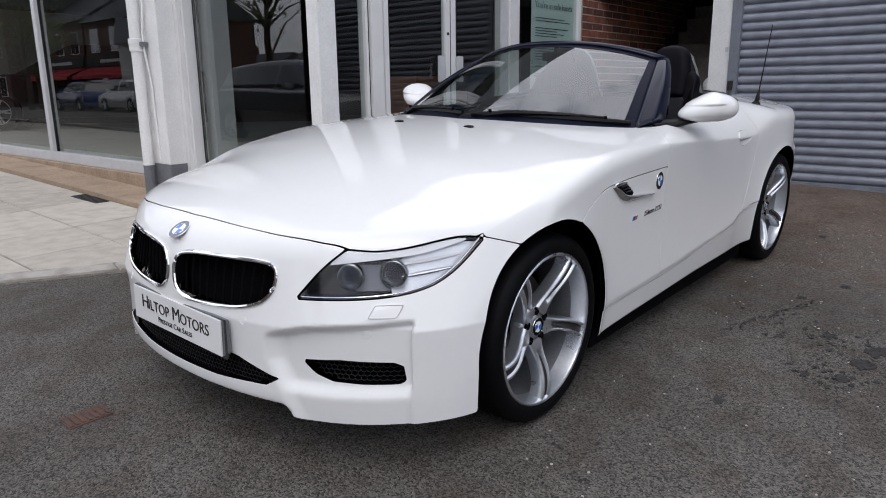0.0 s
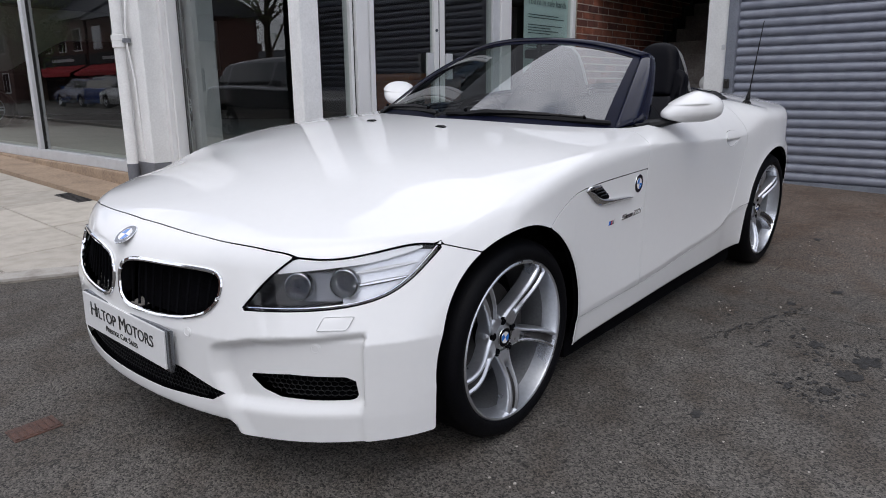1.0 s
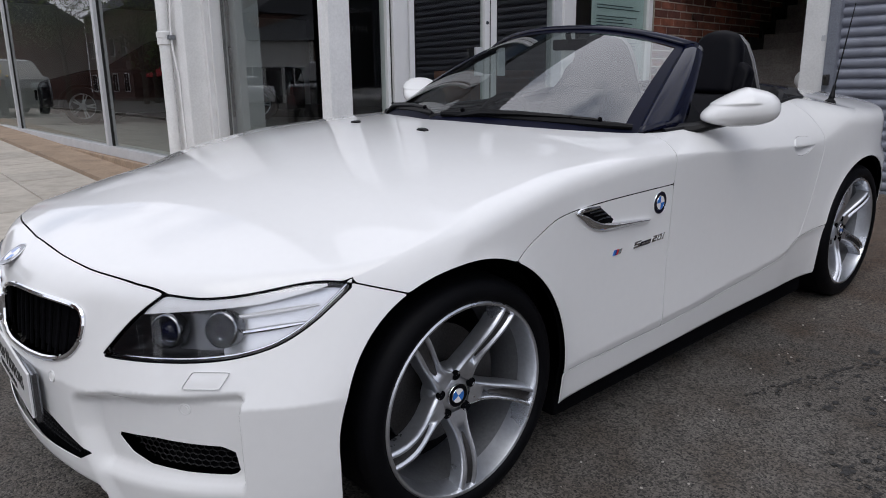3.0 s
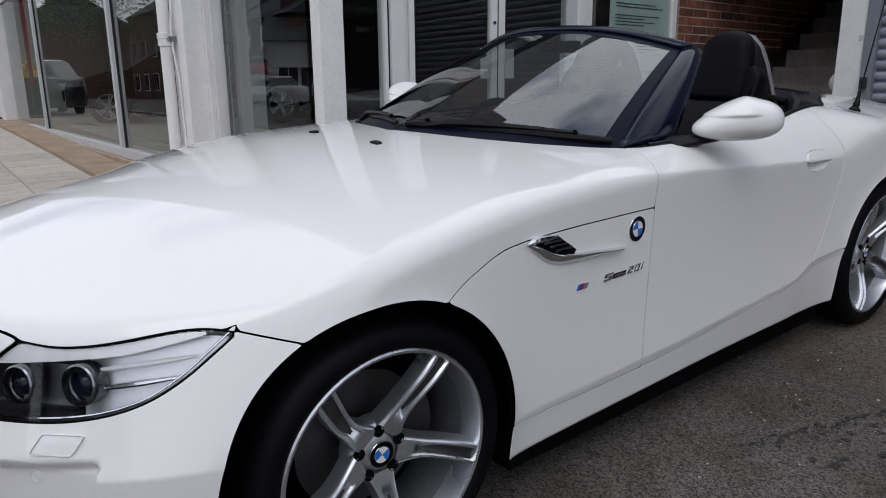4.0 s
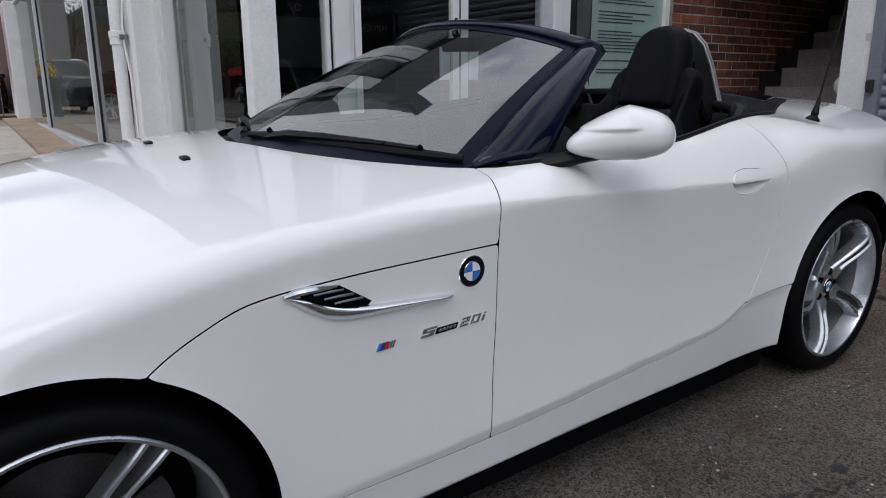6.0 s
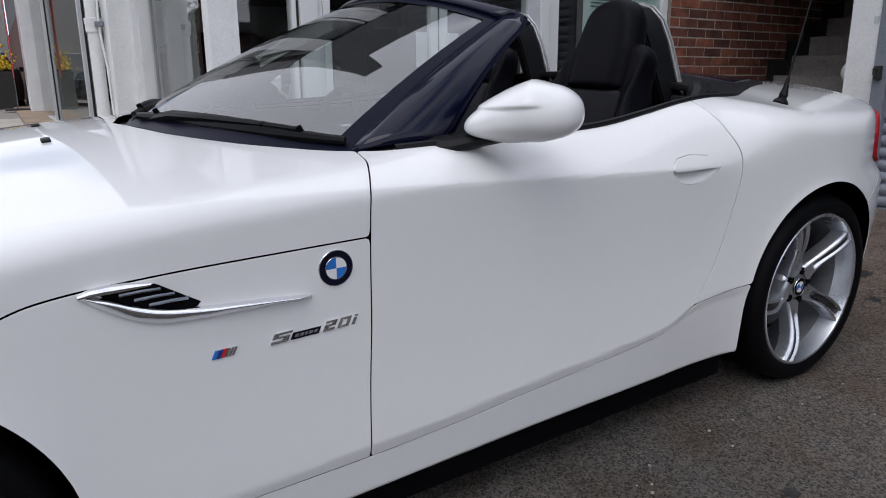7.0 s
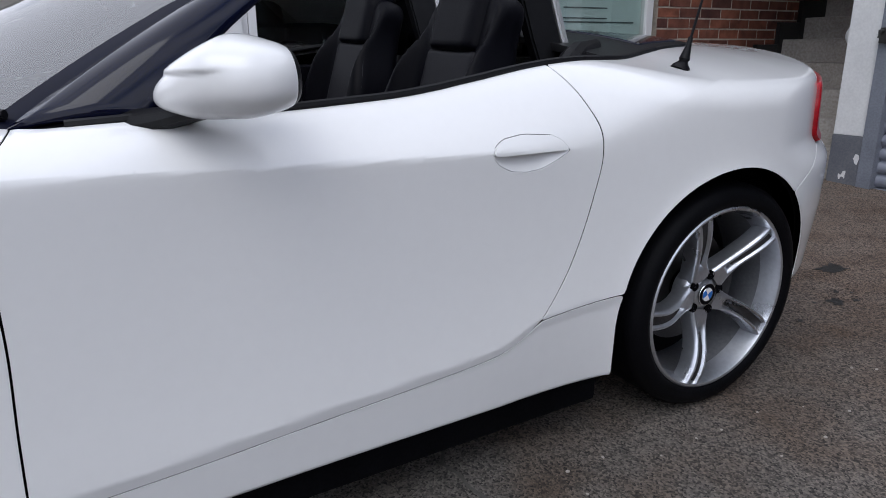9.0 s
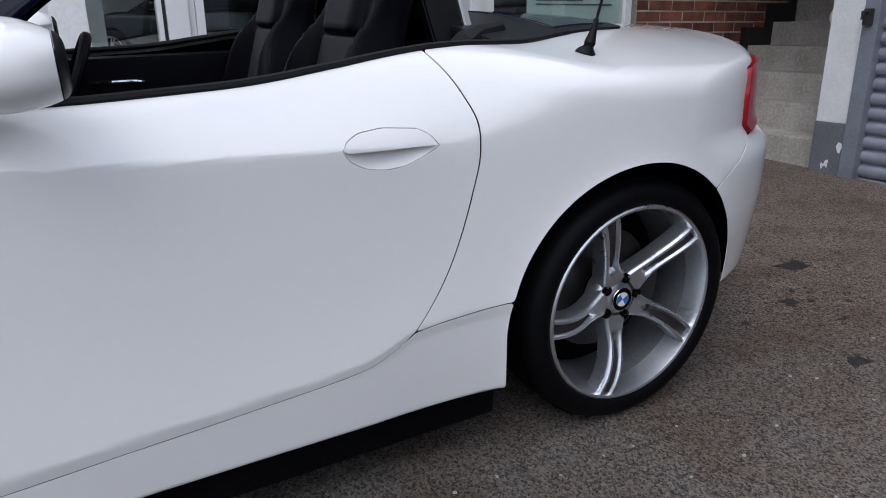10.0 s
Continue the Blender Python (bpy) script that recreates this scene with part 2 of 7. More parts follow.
def surface_net(field, lo, hi, h):
    """The zero surface of a field as quads: one vertex a cell, drawn onto the surface by its gradient."""
    ax = [np.arange(lo[i], hi[i] + h, h) for i in range(3)]
    g = field(ax[0][:, None, None], ax[1][None, :, None], ax[2][None, None, :])
    inside = g < 0
    n = [len(a) for a in ax]
    core = inside[:-1, :-1, :-1]
    mixed = np.zeros(core.shape, bool)
    for i in (0, 1):
        for j in (0, 1):
            for k in (0, 1):
                mixed |= inside[i:n[0] - 1 + i, j:n[1] - 1 + j, k:n[2] - 1 + k] != core
    ids = np.full(core.shape, -1)
    ids[mixed] = np.arange(mixed.sum())
    cell = np.argwhere(mixed)
    v = np.stack([ax[i][cell[:, i]] + h / 2 for i in range(3)], 1)
    quads = []
    for d in range(3):
        o = [k for k in range(3) if k != d]
        sl0 = [slice(1, -1)] * 3
        sl1 = [slice(1, -1)] * 3
        sl0[d], sl1[d] = slice(0, -1), slice(1, None)
        a, b = inside[tuple(sl0)], inside[tuple(sl1)]
        e = np.argwhere(a != b)
        flip = a[tuple(e.T)]
        e = e + 1
        e[:, d] -= 1
        corner = []
        for da, db in ((1, 1), (0, 1), (0, 0), (1, 0)):
            q = e.copy()
            q[:, o[0]] -= da
            q[:, o[1]] -= db
            corner.append(ids[tuple(q.T)])
        q = np.stack(corner, 1)
        if d == 1:
            flip = ~flip
        q[~flip] = q[~flip][:, ::-1]
        quads.append(q)
    quads = np.concatenate(quads)

    def grad(p, s=0.002):
        return np.stack([(field(*(p + s * np.eye(3)[i]).T) - field(*(p - s * np.eye(3)[i]).T)) / (2 * s) for i in range(3)], 1)
    for _ in range(6):
        gr = grad(v)
        move = (field(*v.T) / np.maximum((gr ** 2).sum(1), 0.05))[:, None] * gr
        v -= np.clip(move, -h * 0.7, h * 0.7)
    # even out the net along the surface
    for _ in range(3):
        s, c = np.zeros_like(v), np.zeros(len(v))
        for i in range(4):
            np.add.at(s, quads[:, i], v[quads[:, (i + 1) % 4]] + v[quads[:, (i + 3) % 4]])
            np.add.at(c, quads[:, i], 2)
        v += 0.6 * (s / np.maximum(c, 1)[:, None] - v)
        for _ in range(2):
            gr = grad(v)
            v -= np.clip((field(*v.T) / np.maximum((gr ** 2).sum(1), 0.05))[:, None] * gr, -h * 0.5, h * 0.5)
    nrm = grad(v, 0.004)
    nrm /= np.maximum(np.linalg.norm(nrm, axis=1), 1e-9)[:, None]
    return v, nrm, quads


def clip(v, nrm, faces, f):
    """The part of a mesh where the vertex values f are positive; faces across the border are cut."""
    v, nrm, f = np.asarray(v), np.asarray(nrm), np.asarray(f)
    keep, cut, poly = [], {}, []
    nv, nn = [], []
    base = len(v)
    pos = f > 0
    if isinstance(faces, np.ndarray):
        n = pos[faces].sum(1)
        poly = [tuple(q) for q in faces[n == faces.shape[1]].tolist()]
        faces = faces[(n > 0) & (n < faces.shape[1])].tolist()
    for face in faces:
        s = [pos[i] for i in face]
        if all(s):
            poly.append(tuple(face))
            continue
        if not any(s):
            continue
        out = []
        k = len(face)
        for j in range(k):
            a, b = face[j], face[(j + 1) % k]
            if f[a] > 0:
                out.append(a)
            if (f[a] > 0) != (f[b] > 0):
                key = (a, b) if a < b else (b, a)
                if key not in cut:
                    t = f[a] / (f[a] - f[b])
                    cut[key] = base + len(nv)
                    nv.append(v[a] + t * (v[b] - v[a]))
                    m = nrm[a] + t * (nrm[b] - nrm[a])
                    nn.append(m / max(np.linalg.norm(m), 1e-9))
                out.append(cut[key])
        if len(out) > 2:
            poly.append(tuple(out))
    if nv:
        v, nrm = np.concatenate([v, nv]), np.concatenate([nrm, nn])
    used = sorted({i for p in poly for i in p})
    new_id = {o: i for i, o in enumerate(used)}
    return v[used], nrm[used], [tuple(new_id[i] for i in p) for p in poly]


def rim(v, nrm, faces, depth):
    """Adds a lip that turns inwards along the border of a mesh, so that the panel shows a thickness."""
    count = {}
    for p in faces:
        for a, b in zip(p, p[1:] + p[:1]):
            count[(a, b)] = count.get((a, b), 0) + 1
    border = [(a, b) for (a, b) in count if (b, a) not in count]
    v, nrm, faces = list(v), list(nrm), list(faces)
    made = {}
    side = {}
    for a, b in border:
        e = v[b] - v[a]
        w = np.cross(e, nrm[a])
        for i in (a, b):
            side[i] = side.get(i, 0) + w
    for i, w in side.items():
        w = w / max(np.linalg.norm(w), 1e-9)
        top, low = len(v), len(v) + 1
        v.append(v[i]), nrm.append((w + nrm[i]) / max(np.linalg.norm(w + nrm[i]), 1e-9))
        v.append(v[i] - nrm[i] * depth), nrm.append(w)
        made[i] = (top, low)
    for a, b in border:
        faces.append((made[b][0], made[a][0], made[a][1], made[b][1]))
    return np.array(v), np.array(nrm), faces

# ---- the white roadster: body surface in the car's frame ----
car = thing("roadster_car", "white open-top two-seat roadster parked on the asphalt forecourt", "car", SLOPE)

HOOD_Z = spl([-0.95, -0.84, -0.79, -0.71, -0.5, -0.2, 0.1, 0.41, 0.65, 0.95, 1.3, 1.7, 2.0, 2.3, 2.5, 2.8, 3.1, 3.3, 3.5],
             [0.44, 0.60, 0.668, 0.722, 0.785, 0.845, 0.885, 0.914, 0.928, 0.94, 0.968, 0.988, 0.998, 1.006, 1.002, 0.982, 0.957, 0.942, 0.91])
HOOD_DROP = spl([-0.83, -0.5, -0.3, 0, 0.4, 0.95, 1.5, 2.0, 2.45, 3.0], [0.10, 0.115, 0.115, 0.073, 0.054, 0.056, 0.048, 0.055, 0.10, 0.09])
SIDE_W = spl([-0.9, -0.5, -0.3, 0, 0.4, 0.9, 1.4, 1.9, 2.2, 2.5, 2.8, 3.1, 3.4],
             [0.84, 0.86, 0.875, 0.886, 0.868, 0.856, 0.848, 0.852, 0.868, 0.884, 0.866, 0.81, 0.72])
CREASE_Z = spl([-0.9, -0.5, -0.1, 0.12, 0.26, 0.37, 0.48, 0.60, 0.72, 0.85, 1.08, 1.29, 1.51, 1.75, 1.97, 2.04, 2.08, 2.13, 2.23, 2.36, 2.52, 2.74, 3.0, 3.4],
               [0.60, 0.64, 0.76, 0.825, 0.846, 0.855, 0.859, 0.859, 0.855, 0.850, 0.837, 0.822, 0.8085, 0.796, 0.786, 0.793, 0.803, 0.820, 0.852, 0.886, 0.905, 0.900, 0.886, 0.86])
SHOULDER_A = spl([-0.6, 0, 0.25, 0.45, 0.6, 1.0, 1.6, 1.8, 2.0, 2.2, 2.45, 3.2], [0.25, 0.25, 0.62, 0.85, 0.88, 0.95, 0.86, 0.68, 0.50, 0.55, 0.85, 0.8])
SHOULDER_B = spl([-0.6, 0.3, 1.0, 1.4, 2.0, 2.4, 3.2], [9.0, 8.0, 5.0, 3.0, 2.0, 7.0, 8.0])
SILL_Z = spl([0.3, 0.52, 0.86, 1.08, 1.37, 1.6, 1.69, 1.78, 1.83, 1.87, 1.895, 1.95, 2.13], [0.293, 0.288, 0.284, 0.289, 0.305, 0.321, 0.328, 0.339, 0.357, 0.379, 0.396, 0.404, 0.42])
HOLLOW = spl([0.3, 0.6, 0.9, 1.6, 1.95, 2.2], [0.0, 0.005, 0.008, 0.009, 0.007, 0.0])
FLAME_Z = spl([0.3, 0.9, 1.37, 1.6, 1.78, 1.9, 2.3], [0.308, 0.311, 0.331, 0.343, 0.359, 0.405, 0.43])


def body_field(x, y, z):
    ax = np.abs(x)
    crease = CREASE_Z(y)
    rise = z - crease
    d = 0.5 * (rise + np.sqrt(rise * rise + 0.00003 + 0.0012 * step(1.85, 2.2, y)))
    low = FLAME_Z(y)
    t = np.clip((z - low) / np.maximum(crease - low, 0.05), 0, 1)
    half = SIDE_W(y) + 0.020 * np.clip(crease - z, 0, 0.5) - SHOULDER_A(y) * d - SHOULDER_B(y) * d * d - HOLLOW(y) * (1 - np.abs(2 * t - 1) ** 2.0) - 0.10 * np.maximum(0, low - z) - 0.13 * np.clip(low - z, 0, 0.03)
    # a slight flare round the wheel arches
    for cy, cz, r in ((-0.02, 0.335, 0.36), (2.474, 0.330, 0.358)):
        half = half + 0.008 * step(-0.40, -0.16, y) * np.exp(-np.maximum(0, np.hypot(y - cy, np.maximum(z - cz, 0)) - r) / 0.030)
    side = ax - half
    top = z - (HOOD_Z(y) - HOOD_DROP(y) * (ax / 0.8) ** 2)
    # front: bowed in plan, leaning back above the bumper, with a step under the bumper's shoulder
    plan = -0.838 + 0.31 * ax ** 2 + 0.5 * ax ** 6
    lean = (0.12 + 1.1 * ax ** 2) * np.maximum(0, z - 0.46)
    shoulder = 0.425 + 0.30 * np.clip(ax - 0.40, 0, 0.12) + 0.09 * np.maximum(0, ax - 0.52)
    inner = 0.398 + 0.42 * np.maximum(0, 0.36 - z)
    tuck = 0.036 * step(inner, inner + 0.050, ax) * step(0.768, 0.748, ax) * step(shoulder + 0.014, shoulder - 0.016, z) * (0.32 + 0.68 * step(0.255, 0.300, z))
    lip = 0.10 * np.maximum(0, 0.25 - z)
    front = plan + lean + tuck + lip - y
    # rear
    rear = y - (3.37 - 0.50 * ax ** 2 - 0.6 * ax ** 6 + 0.08 * step(0.73, 0.63, z) - 0.20 * np.maximum(0, 0.50 - z) - 0.10 * np.maximum(0, z - 0.62))
    f = smax(side, top, 0.055)
    f = smax(f, front, 0.05)
    f = smax(f, rear, 0.06)
    low_edge = np.where(y < -0.2, 0.158 + 0.06 * step(0.50, 0.445, ax), 0.19 + 0.11 * step(2.68, 2.83, y))
    return smax(f, low_edge - z, 0.012)


BV, BN, BF = surface_net(body_field, (-0.9375, -0.90, 0.135), (0.9375, 3.44, 1.03), 0.0105)
# draw the net onto the crease so that it stays crisp
rise = BV[:, 2] - CREASE_Z(BV[:, 1])
near = (np.abs(rise) < 0.0095) & (np.abs(BV[:, 0]) > 0.70) & (BV[:, 1] > -0.3) & (BV[:, 1] < 2.5)
BV[near, 2] -= (rise * (1 - np.abs(rise) / 0.0095))[near]
for _ in range(4):
    q = BV[near]
    BV[near, 0] -= body_field(*q.T) * np.sign(q[:, 0])
X, Y, Z = BV.T
AX = np.abs(X)
GAP = 0.0020

# seams and openings, as fields over the surface
COWL_Y = spl([0, 0.3, 0.5, 0.6, 0.66, 0.70, 0.78], [0.575, 0.645, 0.745, 0.83, 0.892, 0.955, 1.10])
cowl = Y - COWL_Y(AX)
OPEN_W = spl([0.9, 1.1, 1.3, 1.5, 1.7, 1.94, 2.05, 2.24, 2.45, 2.64, 2.9], [0.70, 0.738, 0.748, 0.738, 0.724, 0.700, 0.690, 0.66, 0.56, 0.475, 0.36])
cockpit = np.minimum(np.minimum(cowl, 2.88 - 0.4 * AX ** 2 - Y), np.minimum(OPEN_W(Y) - AX, Z - 0.80))
FRONT_C, REAR_C = (-0.02, 0.335), (2.474, 0.330)
arch_f = np.where(Z > FRONT_C[1], np.hypot(Y - FRONT_C[0], Z - FRONT_C[1]), np.abs(Y - FRONT_C[0]) + 0.03 * (FRONT_C[1] - Z)) - 0.36
arch_r = np.where(Z > REAR_C[1], np.hypot(Y - REAR_C[0], Z - REAR_C[1]), np.abs(Y - REAR_C[0]) + 0.05 * (REAR_C[1] - Z)) - 0.358
arch = np.where(AX > 0.55, np.minimum(arch_f, arch_r), 1.0)
DOOR_F = spl([0.25, 0.30, 0.435, 0.59, 0.752, 0.844, 0.870, 0.892, 0.95], [0.862, 0.864, 0.872, 0.884, 0.889, 0.895, 0.912, 0.936, 0.99])
DOOR_R = spl([0.38, 0.405, 0.527, 0.671, 0.764, 0.811, 0.873, 0.95], [1.87, 1.897, 1.980, 2.032, 2.052, 2.053, 2.038, 2.005])
GILL_Z = spl([0.05, 0.135, 0.22, 0.32, 0.40, 0.6, 0.9], [0.60, 0.665, 0.710, 0.744, 0.751, 0.755, 0.755])
HOOD_Y = spl([0, 0.2, 0.35, 0.5, 0.565, 0.61, 0.66, 0.72, 0.765, 0.79, 0.807, 0.83],
             [-0.730, -0.722, -0.702, -0.648, -0.613, -0.592, -0.552, -0.485, -0.415, -0.355, -0.289, -0.25])
door_f, door_r = Y - DOOR_F(Z), DOOR_R(Z) - Y
sill = Z - SILL_Z(Y)
gill = Z - GILL_Z(Y)
hood_front = np.where(Y < -0.287, Y - HOOD_Y(AX), Z - (0.686 - 0.33 * (Y + 0.287)))
P45 = (AX + Y) / math.sqrt(2)
def rounded(points, times=2):
    """Cuts the corners of an outline; a corner that is given twice stays sharp."""
    for _ in range(times):
        out = []
        for a, b in zip(points, points[1:] + points[:1]):
            if a == b:
                out += [a, b]
            else:
                out += [(a[0] * 0.75 + b[0] * 0.25, a[1] * 0.75 + b[1] * 0.25), (a[0] * 0.25 + b[0] * 0.75, a[1] * 0.25 + b[1] * 0.75)]
        points = out
    keep = [p for p, q in zip(points, points[1:] + points[:1]) if math.hypot(p[0] - q[0], p[1] - q[1]) > 1e-5]
    return keep


HEADLAMP = rounded([(-0.171, 0.541), (-0.171, 0.541), (-0.10, 0.62), (-0.035, 0.670), (-0.02, 0.675), (0.0, 0.673), (0.058, 0.668), (0.141, 0.674), (0.263, 0.694), (0.321, 0.695), (0.369, 0.685), (0.369, 0.685),
            (0.33, 0.65), (0.285, 0.612), (0.23, 0.580), (0.17, 0.562), (0.104, 0.552), (0.03, 0.547), (-0.08, 0.543)])
lamp = np.where((Y < -0.15) & (AX > 0.3), poly_field(P45, Z, HEADLAMP), -1)
KIDNEY = rounded([(0.026, 0.598), (0.050, 0.616), (0.117, 0.628), (0.25, 0.634), (0.382, 0.634), (0.410, 0.622), (0.421, 0.600), (0.420, 0.564), (0.405, 0.536),
          (0.377, 0.514), (0.289, 0.492), (0.102, 0.483), (0.050, 0.492), (0.024, 0.515), (0.014, 0.56)])
front_face = (Y < -0.45) & (Z < 0.68)
kidney = np.where(front_face, poly_field(AX, Z, KIDNEY), -1)
LOW_GRILLE = [(-0.44, 0.300), (-0.30, 0.345), (-0.15, 0.365), (0.15, 0.365), (0.30, 0.345), (0.44, 0.300), (0.40, 0.275), (0.2, 0.262), (-0.2, 0.262), (-0.40, 0.275)]
low_grille = np.where(front_face, poly_field(X, Z, LOW_GRILLE), -1)
INTAKE = [(0.492, 0.358), (0.595, 0.367), (0.715, 0.362), (0.733, 0.350), (0.738, 0.303), (0.725, 0.298), (0.649, 0.298), (0.575, 0.302), (0.53, 0.320)]
intake = np.where(front_face, poly_field(AX, Z, INTAKE), -1)
tail = np.where((Y > 2.6) & (AX > 0.3), poly_field(Y + 0.35 * (0.80 - AX), Z, [(2.90, 0.72), (2.905, 0.80), (2.935, 0.865), (3.3, 0.88), (3.3, 0.72), (2.97, 0.695), (2.93, 0.695)]), -1)
bumper_r = np.where(Y > 2.6, (0.615 + 0.47 * (Y - 2.76)) - Z, -1)
under = Z - 0.190 + 0.014 * step(0.44, 0.52, AX) * (Y < -0.2) - 0.008 * ((Y < -0.2) & (AX < 0.44))
opening = -cockpit


HANDLE = [(1.764, 0.790), (1.775, 0.806), (1.80, 0.818), (1.85, 0.823), (1.92, 0.816), (1.945, 0.803), (1.960, 0.782), (1.925, 0.765), (1.89, 0.752), (1.85, 0.748), (1.81, 0.754), (1.78, 0.770)]
handle = np.where(AX > 0.6, poly_field(Y, Z, HANDLE), -1)


def panel(name, fields, material=PAINT, label="", gap=GAP, lip=0.0022, hole=()):
    """A body panel: the surface where all the fields are positive, less the openings, with its border turned in."""
    f = np.full(len(BV), 1.0)
    for q in (*fields, arch, opening, under):
        f = np.minimum(f, q - gap)
    for q in hole:
        f = np.minimum(f, -q - gap)
    v, nrm, faces = clip(BV, BN, BF, f)
    if lip:
        v, nrm, faces = rim(v, nrm, faces, lip)
    return link_mesh(name, v, faces, material, car, label, nrm)


fore = np.where(Y < 1.3, 1.0, -1.0)
panel("bonnet", [hood_front, np.where(Y > 0.05, gill, 1.0), -door_f, fore], label="long white clamshell bonnet", hole=[lamp])
panel("front_bumper", [-hood_front, -0.02 - Y], label="white sculpted front bumper", hole=[lamp, kidney, low_grille, intake])
for sgn in (1, -1):
    s = sgn * X - 0.2
    panel("front_side_panel", [s, -gill, -door_f, sill, Y - 0.05])
    panel("door", [s, door_f, door_r, sill + 0.0004], label="closed white door", hole=[handle], gap=GAP)
    panel("side_skirt", [s, 0.0004 - sill, Y - 0.2, 2.3 - Y], label="white side skirt")
panel("rear_wing", [np.where(Y < 2.2, np.minimum(-door_r, sill), 1.0), Y - 1.3, -bumper_r], label="white rear wings and tail deck", hole=[tail])
panel("rear_bumper", [bumper_r, Y - 2.6], hole=[tail])


def patch(name, field, material, parent, offset=0.0, label="", lip=0.0):
    """The piece of the body surface where field is positive, moved along its normals."""
    v, nrm, faces = clip(BV, BN, BF, field)
    v = v + nrm * offset
    if lip:
        v, nrm, faces = rim(v, nrm, faces, lip)
    return link_mesh(name, v, faces, material, parent, label, nrm)




def on_body(origin, way):
    """Where a line first meets the body surface, and the normal there."""
    o, w = np.array(origin, float), np.array(way, float)
    w /= np.linalg.norm(w)
    s = np.linspace(0, 1.2, 1201)
    p = o + s[:, None] * w
    k = int(np.argmax(body_field(*p.T) < 0))
    q = p[k]
    e = 0.003
    g = np.array([float(body_field(*(q + e * np.eye(3)[i])) - body_field(*(q - e * np.eye(3)[i]))) for i in range(3)])
    return Vector(q), Vector(g / np.linalg.norm(g))


def seat_on(origin, way, up=(0, 0, 1)):
    """A frame on the body: z out of the surface, y as near to up as can be, x to the right of one who looks at it."""
    q, n = on_body(origin, way)
    yv = (Vector(up) - n * n.dot(Vector(up))).normalized()
    xv = yv.cross(n).normalized()
    return Matrix.Translation(q) @ Matrix((xv, yv, n)).transposed().to_4x4()


def placed(ob, m):
    ob.matrix_local = m
    return ob


# black liner inside the panels: shows in the gaps and behind the openings
f = np.minimum(np.minimum(opening, arch - 0.004), under)
f = np.minimum(f, np.minimum(-lamp - 0.004, np.minimum(-kidney - 0.02, np.minimum(-intake - 0.02, -low_grille - 0.02))))
v, nrm, faces = clip(BV - BN * 0.020, BN, BF, f)
link_mesh("inner_shell", v, faces, MATT_BLACK, car, normals=nrm)
# floor pan, wheel wells and engine bay walls: black boxes that close the body below and deepen the shade there
bm = bmesh.new()
# Black box reaches out and down under the sills to stand in for shadow.
add_box(bm, (-0.805, 0.40, 0.100), (0.805, 2.12, 0.20), 0.012)
add_box(bm, (-0.56, -0.60, 0.125), (0.56, 2.85, 0.24), 0.01)
part("floor_pan_and_shadow", bm, MATT_BLACK, car)
for sgn in (1, -1):
    for cy, cz, r in ((FRONT_C[0], FRONT_C[1], 0.375), (REAR_C[0], REAR_C[1], 0.368)):
        bm = bmesh.new()
        ring_o, ring_i = [], []
        for k in range(25):
            a = math.pi * k / 24
            ring_o.append(bm.verts.new((sgn * 0.79, cy + r * math.cos(a), cz + r * math.sin(a))))
            ring_i.append(bm.verts.new((sgn * 0.53, cy + r * math.cos(a), cz + r * math.sin(a))))
        lo_o = [bm.verts.new((sgn * 0.79, cy + q * r, 0.2)) for q in (1, -1)]
        lo_i = [bm.verts.new((sgn * 0.53, cy + q * r, 0.2)) for q in (1, -1)]
        for k in range(24):
            bm.faces.new((ring_o[k], ring_o[k + 1], ring_i[k + 1], ring_i[k]))
        bm.faces.new((lo_o[0], ring_o[0], ring_i[0], lo_i[0]))
        bm.faces.new((ring_o[-1], lo_o[1], lo_i[1], ring_i[-1]))
        bm.faces.new((lo_i[0], *ring_i, lo_i[1]))
        part("wheel_arch_liner", bm, MATT_BLACK, car, smooth=True)

# ---- wheels: five twin spokes with a groove, deep rim, low tyre ----
R_RIM, R_TYRE = 0.258, 0.320
wheel_meshes = []


def spoke_mesh(angle):
    """A spoke with two ribs along its edges and a channel between them, wide at the hub, leaning out to the rim."""
    nu, nv = 23, 22
    verts, faces = [], []
    for j in range(nv):
        q = j / (nv - 1)
        r = 0.046 + q * 0.207
        wide = 0.0190 + 0.015 * max(0.0, 1 - q * 2.6) ** 1.6 + 0.0070 * q ** 2
        face = -0.004 + 0.016 * math.sin(math.pi * min(1.0, q * 1.05)) + 0.048 * float(step(0.12, 1.02, q))
        bend = 0.013 * math.sin(math.pi * q) - 0.004 * q
        for i in range(nu):
            u = 2 * i / (nu - 1) - 1
            a = abs(u)
            if a > 0.86:
                k = (a - 0.86) / 0.14
                t, x = (1 if u > 0 else -1) * wide * (1.0 + 0.22 * k), face - 0.004 - 0.046 * k ** 1.3
            else:
                t = wide * u / 0.86
                groove = float(step(0.16, 0.34, q)) * (1 - float(step(0.40, 0.56, a)))
                x = face - 0.032 * groove - 0.003 * a ** 4
            c, s = math.cos(angle), math.sin(angle)
            verts.append((x, r * c - (t + bend) * s, r * s + (t + bend) * c))
    for j in range(nv - 1):
        for i in range(nu - 1):
            a = j * nu + i
            faces.append((a, a + nu, a + nu + 1, a + 1))
    return verts, faces


